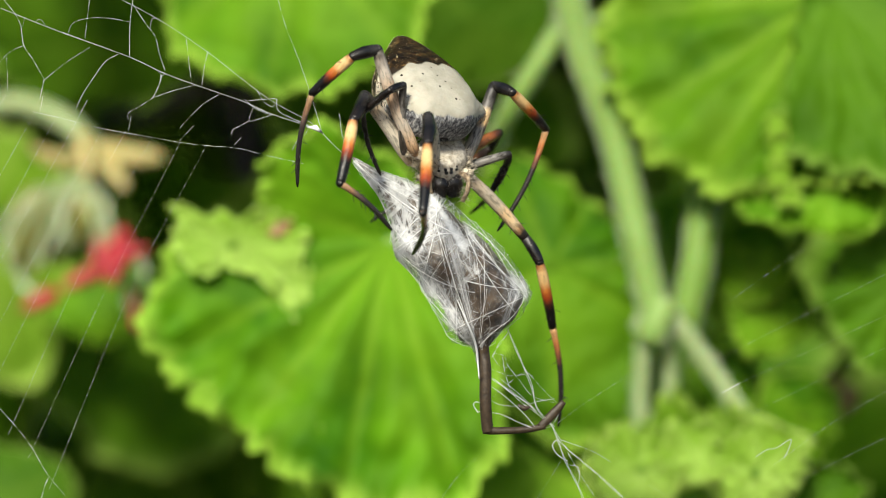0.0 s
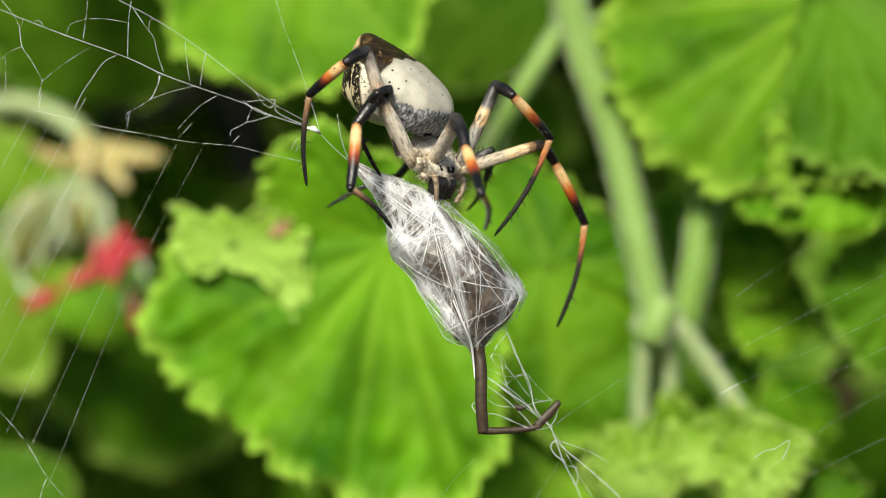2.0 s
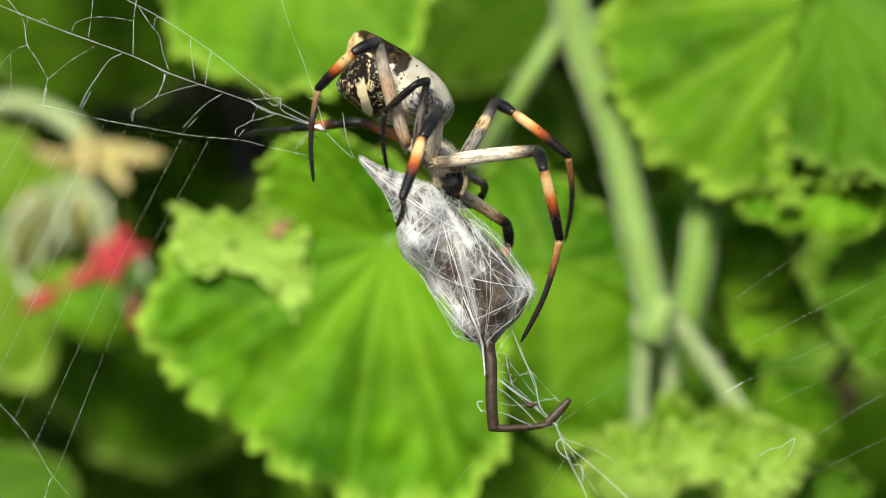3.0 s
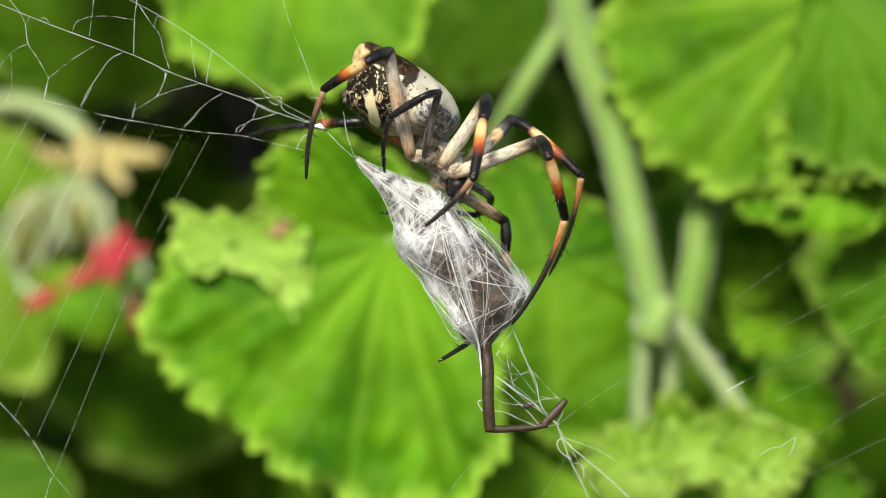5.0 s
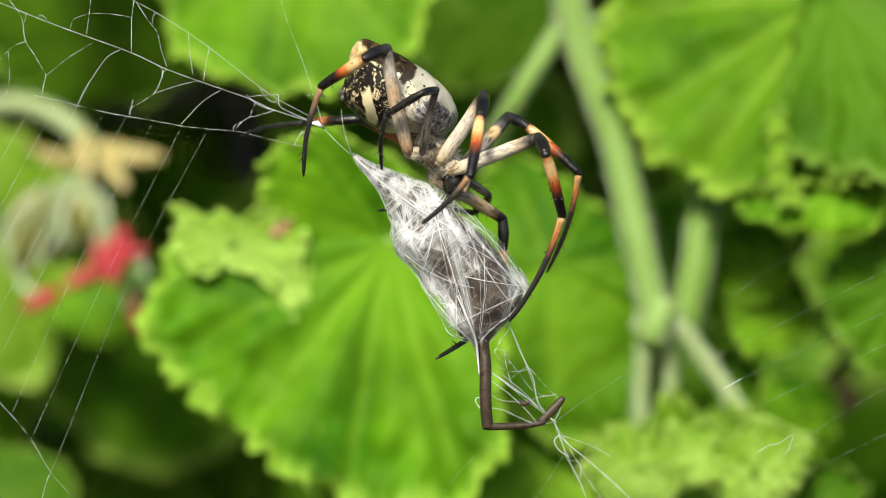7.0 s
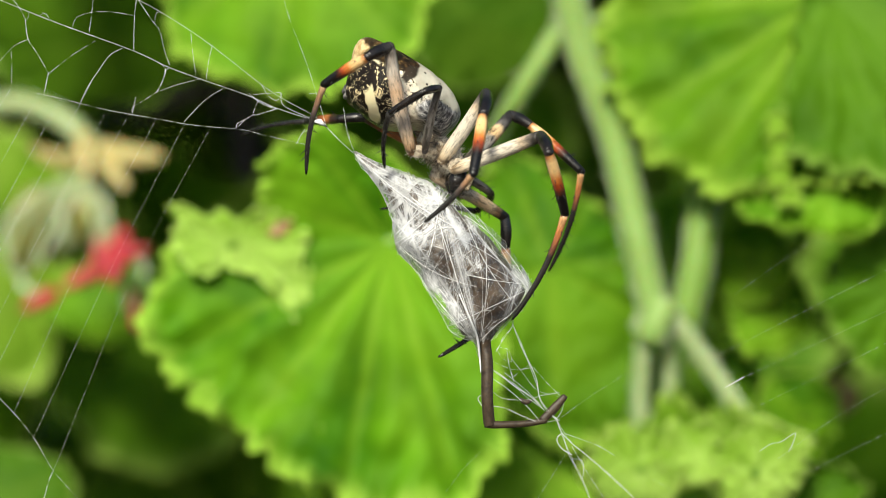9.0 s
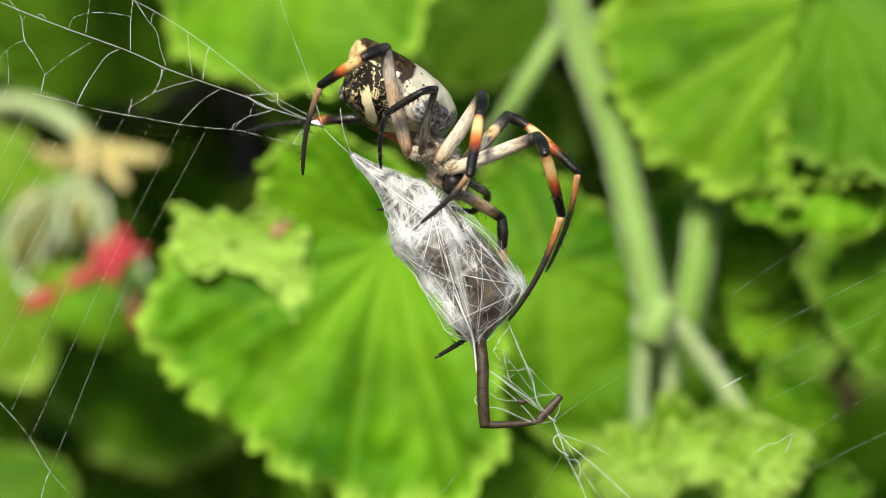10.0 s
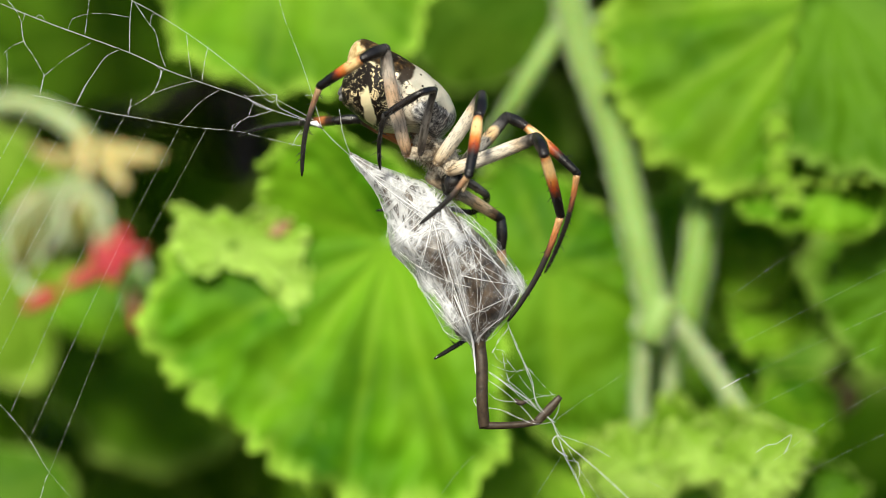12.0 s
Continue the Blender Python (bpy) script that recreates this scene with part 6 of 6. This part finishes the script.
stance(LEG_X, 0.5, (-3.03, -3.19, 10.22), (-0.570, -0.313, 0.759), (-0.228, -0.664, -0.712), (-0.137, -0.401, -0.906), (0.647, 0.358, -0.673))
stance(LEG_X, 1, (-3.25, -2.24, 10.43), (-0.441, -0.527, 0.727), (-0.231, -0.663, -0.712), (-0.116, -0.340, -0.933), (0.590, 0.538, -0.602))
stance(LEG_X, 1.5, (-3.05, -2.70, 10.12), (-0.389, -0.527, 0.756), (-0.351, -0.615, -0.706), (-0.102, -0.287, -0.953), (0.528, 0.621, -0.579))
stance(LEG_X, 2, (-2.67, -3.51, 10.06), (-0.386, -0.520, 0.762), (-0.529, -0.309, -0.791), (-0.075, -0.361, -0.929), (0.542, 0.651, -0.532))
stance(LEG_X, 2.2, (-1.87, -1.79, 10.75), (-0.268, -0.761, 0.590), (-0.254, -0.659, -0.708), (-0.184, -0.306, -0.934), (0.357, 0.842, -0.404))
stance(LEG_X, 2.5, (-1.73, -1.79, 10.57), (-0.013, -0.829, 0.560), (-0.303, -0.581, -0.756), (-0.241, -0.366, -0.899), (-0.019, 0.915, -0.403))
stance(LEG_X, 2.8, (-1.59, -1.59, 10.34), (0.018, -0.849, 0.529), (-0.276, -0.591, -0.758), (-0.273, -0.455, -0.848), (-0.071, 0.895, -0.441))
stance(LEG_X, 3.1, (-1.09, -1.77, 10.38), (0.099, -0.852, 0.515), (-0.425, -0.526, -0.737), (-0.265, -0.477, -0.838), (-0.116, 0.928, -0.355))
stance(LEG_X, 4.7, (-0.12, -2.27, 9.79), (0.500, -0.475, 0.724), (-0.103, -0.793, -0.600), (-0.144, -0.507, -0.850), (-0.653, 0.398, -0.645))
LEG_Y = build_leg((11.58, 3.89, 8.28, 13.13), 'Y', 1.3)
stance(LEG_Y, 0, (-0.71, -1.89, 9.91), (-0.033, -0.916, 0.400), (-0.012, -0.626, -0.780), (-0.053, -0.505, -0.861), (-0.090, 0.941, -0.325))
stance(LEG_Y, 0.5, (-0.87, -1.85, 9.84), (-0.058, -0.903, 0.427), (-0.041, -0.745, -0.666), (-0.039, -0.444, -0.895), (-0.054, 0.929, -0.366))
stance(LEG_Y, 1, (-1.40, -1.92, 10.13), (0.051, -0.893, 0.446), (-0.043, -0.586, -0.809), (-0.019, -0.504, -0.863), (-0.083, 0.933, -0.351))
stance(LEG_Y, 1.5, (-1.21, -1.41, 10.05), (0.102, -0.888, 0.448), (0.030, -0.620, -0.784), (-0.014, -0.534, -0.845), (-0.181, 0.906, -0.383))
stance(LEG_Y, 2, (-0.83, -0.22, 10.07), (0.258, -0.884, 0.391), (0.217, -0.547, -0.809), (0.189, -0.774, -0.605), (0.046, 0.961, -0.274))
stance(LEG_Y, 2.2, (-0.63, -3.14, 10.20), (0.470, -0.879, 0.081), (0.640, -0.446, -0.626), (0.328, 0.490, -0.808), (0.072, 0.920, -0.386))
stance(LEG_Y, 2.5, (-0.80, -2.27, 10.24), (0.749, -0.656, 0.092), (0.189, -0.797, -0.573), (0.341, 0.429, -0.837), (-0.214, 0.400, -0.891))
stance(LEG_Y, 2.8, (-0.35, -2.53, 9.99), (0.862, -0.501, 0.074), (0.151, -0.844, -0.514), (0.304, 0.328, -0.894), (-0.326, 0.411, -0.851))
stance(LEG_Y, 3.1, (-0.46, -4.01, 10.04), (0.942, -0.317, 0.106), (0.101, -0.844, -0.527), (0.188, 0.413, -0.891), (-0.281, 0.438, -0.854))
stance(LEG_Y, 4.7, (1.30, -2.32, 8.73), (0.789, -0.543, 0.288), (0.178, -0.856, -0.486), (0.240, 0.584, -0.775), (-0.423, 0.256, -0.869))
LEG_R = build_leg((10.25, 2.80, 7.94, 12.72), 'R', 1.4)
stance(LEG_R, 0, (2.42, 0.71, 9.63), (0.367, 0.219, 0.904), (0.699, -0.652, -0.294), (0.509, 0.712, -0.483), (-0.431, -0.015, -0.902))
stance(LEG_R, 0.5, (2.56, 0.84, 9.51), (0.410, 0.219, 0.885), (0.381, -0.813, -0.440), (0.546, 0.682, -0.486), (-0.453, 0.079, -0.888))
stance(LEG_R, 1, (2.04, 0.92, 9.80), (0.403, 0.188, 0.896), (0.563, -0.740, -0.368), (0.565, 0.588, -0.578), (-0.424, 0.166, -0.890))
stance(LEG_R, 1.5, (2.05, 1.22, 9.72), (0.388, 0.120, 0.914), (0.590, -0.638, -0.496), (0.580, 0.581, -0.570), (-0.432, 0.087, -0.898))
stance(LEG_R, 2, (2.18, 1.44, 9.82), (0.422, 0.092, 0.902), (0.637, -0.639, -0.431), (0.565, 0.591, -0.576), (-0.491, 0.112, -0.864))
stance(LEG_R, 2.2, (2.31, 1.06, 10.12), (0.576, 0.095, 0.812), (0.745, -0.416, -0.521), (0.536, 0.664, -0.521), (-0.531, 0.243, -0.812))
stance(LEG_R, 2.5, (1.88, -0.27, 10.07), (0.507, 0.365, 0.781), (0.577, -0.587, -0.568), (0.638, 0.497, -0.589), (-0.363, 0.624, -0.691))
stance(LEG_R, 2.6, (1.83, 0.39, 10.06), (0.276, 0.416, 0.867), (0.936, -0.341, 0.090), (0.895, 0.235, -0.379), (0.098, 0.389, -0.916))
stance(LEG_R, 2.8, (1.83, -0.37, 9.95), (0.410, 0.549, 0.728), (0.888, -0.250, -0.387), (0.816, 0.164, -0.554), (-0.054, 0.483, -0.874))
stance(LEG_R, 3.1, (1.84, -0.03, 10.01), (0.393, 0.611, 0.688), (0.573, -0.697, -0.431), (0.769, -0.045, -0.638), (0.038, 0.724, -0.689))
stance(LEG_R, 4.7, (2.38, 0.32, 9.32), (0.514, 0.636, 0.575), (0.756, -0.506, -0.415), (0.729, -0.141, -0.670), (-0.267, 0.385, -0.884))
LEG_Q = build_leg((10.67, 3.23, 8.82, 12.36), 'Q', 2.0)
stance(LEG_Q, 0, (3.05, 1.34, 8.90), (0.629, 0.424, -0.651), (0.500, -0.129, -0.856), (0.191, 0.494, -0.848), (0.068, 0.293, -0.954))
stance(LEG_Q, 0.5, (3.00, 0.31, 8.67), (0.630, 0.379, -0.678), (0.447, 0.574, -0.686), (0.184, 0.630, -0.755), (0.087, 0.012, -0.996))
stance(LEG_Q, 1, (2.36, 2.12, 9.16), (0.996, 0.086, 0.027), (0.368, 0.599, -0.711), (0.226, 0.734, -0.641), (-0.466, -0.067, -0.882))
stance(LEG_Q, 1.5, (2.25, 2.66, 9.27), (0.956, 0.291, -0.019), (0.242, 0.542, -0.805), (0.106, 0.622, -0.776), (-0.433, -0.736, -0.521))
stance(LEG_Q, 2, (2.43, 1.45, 9.45), (0.872, 0.390, 0.296), (0.491, 0.641, -0.591), (0.424, 0.437, -0.793), (-0.251, 0.097, -0.963))
stance(LEG_Q, 2.2, (2.49, -0.28, 9.38), (0.674, 0.692, -0.259), (0.700, 0.608, -0.374), (0.097, -0.072, -0.993), (-0.225, 0.875, -0.428))
stance(LEG_Q, 2.3, (2.40, 0.10, 9.30), (0.500, 0.760, -0.400), (0.200, 0.450, -0.870), (-0.100, 0.150, -0.980), (-0.300, 0.870, -0.390))
stance(LEG_Q, 2.4, (2.25, 0.40, 9.20), (-0.100, 0.750, -0.650), (-0.748, 0.285, -0.600), (-0.338, 0.304, -0.891), (-0.720, 0.600, -0.348))
stance(LEG_Q, 2.5, (0.20, 0.40, 8.20), (0.703, 0.535, -0.469), (0.089, 0.296, -0.951), (-0.434, 0.386, -0.814), (-0.200, 0.955, -0.220))
stance(LEG_Q, 2.8, (-0.40, 0.40, 8.10), (0.731, 0.521, -0.440), (0.102, 0.697, -0.710), (-0.434, 0.386, -0.814), (-0.200, 0.955, -0.220))
stance(LEG_Q, 3.1, (-0.70, 0.40, 8.00), (0.740, 0.520, -0.425), (0.100, 0.681, -0.725), (-0.379, 0.390, -0.839), (-0.200, 0.955, -0.220))
stance(LEG_Q, 4.7, (-1.00, 0.60, 8.00), (0.750, 0.515, -0.412), (0.020, -0.010, -1.000), (-0.008, 0.510, -0.860), (-0.603, -0.696, -0.388))
LEG_V = build_leg((5.63, 2.30, 3.56, 11.05), 'V', 1.5)
stance(LEG_V, 0, (2.43, 2.17, 9.56), (0.949, 0.084, 0.304), (-0.056, 0.872, -0.487), (-0.398, 0.571, -0.718), (-0.237, 0.939, -0.250))
stance(LEG_V, 0.5, (2.45, 1.91, 9.36), (0.927, 0.250, 0.280), (-0.057, 0.870, -0.490), (-0.440, 0.338, -0.832), (-0.226, 0.953, -0.204))
stance(LEG_V, 1, (1.86, 2.24, 9.67), (0.951, 0.147, 0.274), (-0.086, 0.884, -0.460), (-0.330, 0.510, -0.794), (-0.184, 0.963, -0.197))
stance(LEG_V, 1.5, (1.93, 2.00, 9.56), (0.849, 0.411, 0.331), (-0.033, 0.855, -0.517), (-0.454, 0.175, -0.874), (-0.126, 0.977, -0.173))
stance(LEG_V, 2, (1.99, 1.26, 9.75), (0.730, 0.565, 0.385), (-0.008, 0.869, -0.495), (-0.127, 0.835, -0.535), (-0.188, 0.930, -0.316))
stance(LEG_V, 2.2, (2.06, 1.22, 9.75), (0.540, 0.756, 0.370), (0.017, 0.854, -0.519), (-0.118, 0.375, -0.919), (-0.153, 0.971, -0.186))
stance(LEG_V, 2.5, (1.76, 0.32, 9.59), (0.451, 0.889, -0.080), (0.072, 0.916, -0.394), (-0.208, 0.823, -0.528), (-0.263, 0.951, -0.161))
stance(LEG_V, 2.8, (1.71, 0.67, 9.36), (0.485, 0.857, -0.173), (0.073, 0.915, -0.396), (-0.299, 0.848, -0.438), (-0.631, 0.764, -0.135))
stance(LEG_V, 3.1, (1.73, 1.76, 9.20), (0.551, 0.791, -0.267), (0.017, 0.920, -0.391), (-0.349, 0.849, -0.397), (-0.983, 0.182, 0.004))
stance(LEG_V, 4.7, (1.95, 1.71, 8.37), (0.608, 0.706, -0.363), (-0.037, 0.928, -0.370), (-0.423, 0.851, -0.312), (-0.991, -0.136, 0.020))
LEG_Z = build_leg((10.50, 2.84, 7.81, 9.33), 'Z', 2.0)
stance(LEG_Z, 0, (1.81, 3.60, 10.57), (0.492, 0.802, 0.339), (-0.283, 0.775, -0.565), (-0.764, 0.305, -0.568), (-0.889, 0.067, -0.453))
stance(LEG_Z, 0.5, (1.83, 3.89, 10.51), (0.474, 0.812, 0.339), (-0.235, 0.824, -0.515), (-0.756, 0.187, -0.627), (-0.896, -0.140, -0.422))
stance(LEG_Z, 1, (1.11, 4.48, 11.02), (0.465, 0.772, 0.433), (-0.423, 0.650, -0.631), (-0.725, -0.052, -0.687), (-0.816, 0.376, -0.439))
stance(LEG_Z, 1.5, (0.99, 4.06, 10.90), (0.284, 0.816, 0.503), (-0.455, 0.506, -0.732), (-0.719, 0.272, -0.639), (-0.876, 0.222, -0.429))
stance(LEG_Z, 2, (1.06, 3.26, 10.97), (0.066, 0.860, 0.505), (-0.578, 0.469, -0.668), (-0.599, 0.490, -0.633), (-0.911, 0.093, -0.401))
stance(LEG_Z, 2.2, (0.94, 2.20, 11.24), (-0.216, 0.922, 0.322), (-0.477, 0.614, -0.629), (-0.655, 0.671, -0.348), (-0.872, 0.356, -0.337))
stance(LEG_Z, 2.5, (0.45, 3.92, 11.51), (-0.821, 0.570, -0.036), (-0.374, 0.875, -0.309), (-0.672, 0.486, -0.559), (-0.570, 0.671, -0.475))
stance(LEG_Z, 2.8, (0.28, 4.89, 11.24), (-0.889, 0.363, 0.280), (-0.919, 0.394, -0.024), (-0.711, 0.703, -0.013), (-0.702, 0.712, -0.021))
stance(LEG_Z, 3.1, (0.16, 5.29, 11.50), (-0.884, 0.273, 0.378), (-0.914, 0.404, -0.043), (-0.748, 0.662, -0.054), (-0.667, 0.742, -0.060))
stance(LEG_Z, 4.7, (0.70, 4.87, 10.26), (-0.898, 0.070, 0.434), (-0.991, 0.130, -0.036), (-0.542, 0.840, 0.015), (-0.853, 0.501, -0.144))
LEGS = [LEG_A, LEG_B, LEG_X, LEG_Y, LEG_R, LEG_Q, LEG_V, LEG_Z]

# ---- how the things move ----
SWAY = [(0, -0.48, -0.67), (0.5, -1.24, -0.48), (1, -0.09, -0.77), (1.5, -0.29, -0.67), (2, -0.67, -0.77), (2.5, -0.38, -0.77), (3, -0.09, -0.58), (5, 0, -0.48), (5.5, 0.38, -0.58), (6, -0.29, -0.29), (6.5, -0.38, -0.29), (7, -0.29, -0.19), (9, 0, -0), (9.5, 0, -0.19), (10, -0.38, -0.09), (10.5, 0.19, -0), (11, 0, -0), (11.5, 0.19, -0.38), (12, -0.47, -0.19)]
PREY_SWAY = [(0, -0.19, -0.67), (0.5, -1.14, -0.48), (1, 0, -0.67), (1.5, -0.29, -0.57), (2, -0.67, -0.67), (2.5, -0.38, -0.57), (3, 0.46, -0.38), (5, 0.09, -0.48), (5.5, 0.29, -0.67), (6, -0.19, -0.29), (6.5, -0.38, -0.29), (7, -0.19, -0.19), (9, 0, -0), (9.5, -0.09, -0.19), (10, -0.48, -0), (10.5, 0.19, -0), (11, 0.1, -0), (11.5, 0.19, -0.38), (12, -0.57, -0.1)]
BODY = [  # seconds, middle of the abdomen, share of the roll from back to belly
    (0.0, (-2.09, 0, 18.17), 0), (0.5, (-2.51, 0, 17.79), 0.04), (1.0, (-3.16, 0, 18.39), 0.14), (1.5, (-4.09, 0, 18.36), 0.24), (2.0, (-4.64, 0, 18.64), 0.38),
    (2.2, (-3.45, 0, 18.83), 0.46), (2.5, (-4.62, 0, 18.71), 0.62), (2.8, (-5.17, 0, 18.34), 0.84), (3.1, (-5.03, 0, 18.89), 0.95), (4.7, (-4.56, 0, 17.38), 1),
]
HEAD = [(0.0, (0.48, 0, 10.61)), (0.5, (0.37, 0, 10.54)), (1.0, (-0.28, 0, 10.96)), (1.5, (-0.59, 0, 10.73)), (2.0, (-0.21, 0, 10.52)), (2.2, (-0.01, 0, 10.96)), (2.5, (-0.37, 0, 10.83)), (2.8, (-0.35, 0, 10.53)), (3.1, (-0.03, 0, 10.51)), (4.7, (0.12, 0, 10.38))]


def between(rows, t):
    """The two rows round t and the eased share between them."""
    for a, b in zip(rows, rows[1:]):
        if t <= b[0]:
            s = (t - a[0]) / (b[0] - a[0])
            return a, b, s
    return rows[-1], rows[-1], 0.0


def motions():
    # the whole web sways in the breeze with all that hangs in it
    for ob, rows in ((web, SWAY), (prey, PREY_SWAY), (spider, SWAY)):
        home = Vector(ob.location)
        walk(ob, [(t, Matrix.Translation(home + Vector((x, 0, z)) * MM)) for t, x, z in rows])
    # the slack lower line of the web tightens
    walk(low_line, [(t, Matrix.Translation((0, 0, -z * MM))) for t, z in ((0, 1.4), (1.5, 1.3), (2.5, 0.75), (3.2, 0.55), (5, 0.2), (7, 0.05), (12, 0))])
    # the body rolls over from its back to its belly in the first three seconds
    tail0, back0 = Vector((-0.33, 0.45, 0.83)), Vector((0.52, -0.66, 0.565))
    tail1, back1 = Vector((-0.62, 0.0, 0.77)), Vector((0.766, 0.11, 0.617))
    q0 = axes((0, 0, 0), back0.cross(tail0) * -1, back0).to_quaternion()
    q1 = axes((0, 0, 0), back1.cross(tail1) * -1, back1).to_quaternion()
    rows = []
    for t, c, f in BODY:
        m = q0.slerp(q1, f).to_matrix().to_4x4()
        m.translation = mm(c) - SPIDER_O
        rows.append((t, m))
    rows.append((12.0, rows[-1][1]))
    walk(abdomen, rows)
    h0 = axes((0, 0, 0), (0.96, 0.23, 0.09), (0.15, -0.83, 0.53)).to_quaternion()
    h1 = axes((0, 0, 0), (-0.23, 0.93, -0.26), (0.62, 0.30, 0.70)).to_quaternion()
    rows = []
    for (t, c), (_, _, f) in zip(HEAD, BODY):
        m = h0.slerp(h1, f).to_matrix().to_4x4()
        m.translation = mm(c) - SPIDER_O
        rows.append((t, m))
    rows.append((12.0, rows[-1][1]))
    walk(head, rows)
    times = [i * 0.1 for i in range(48)] + [12.0]
    for leg in LEGS:
        out = {leg.femur: [], leg.patella: [], leg.tibia: [], leg.foot: []}
        for t in times:
            a, b, s = between(leg.rows, t)
            hip = mm(a[1].lerp(b[1], s)) - SPIDER_O
            ways = [u.lerp(v, s).normalized() for u, v in zip(a[2], b[2])]
            ref = Vector((1, 0, 0.35)) if leg.kind in "YRQXV" else Vector((-1, 0, 0.35))
            p = hip
            first = None
            for ob, way, ln in zip(out, ways, leg.lengths):
                m = axes(p, ref, way)
                if first is None:
                    first = m.inverted()
                    out[ob].append((t, m))
                else:
                    out[ob].append((t, first @ m))
                p = p + way * ln * MM
        out[leg.hip] = []
        for i, t in enumerate(times):
            a, b, s = between(leg.rows, t)
            hip = mm(a[1].lerp(b[1], s))
            (_, ca), (_, cb), s = between(HEAD, t)
            way = mm(Vector(ca).lerp(Vector(cb), s)) - hip
            m = axes(hip - SPIDER_O, (1, 0, 0.35), way)
            out[leg.hip].append((t, out[leg.femur][i][1].inverted() @ m))
        for ob, rows in out.items():
            walk(ob, rows)


motions()
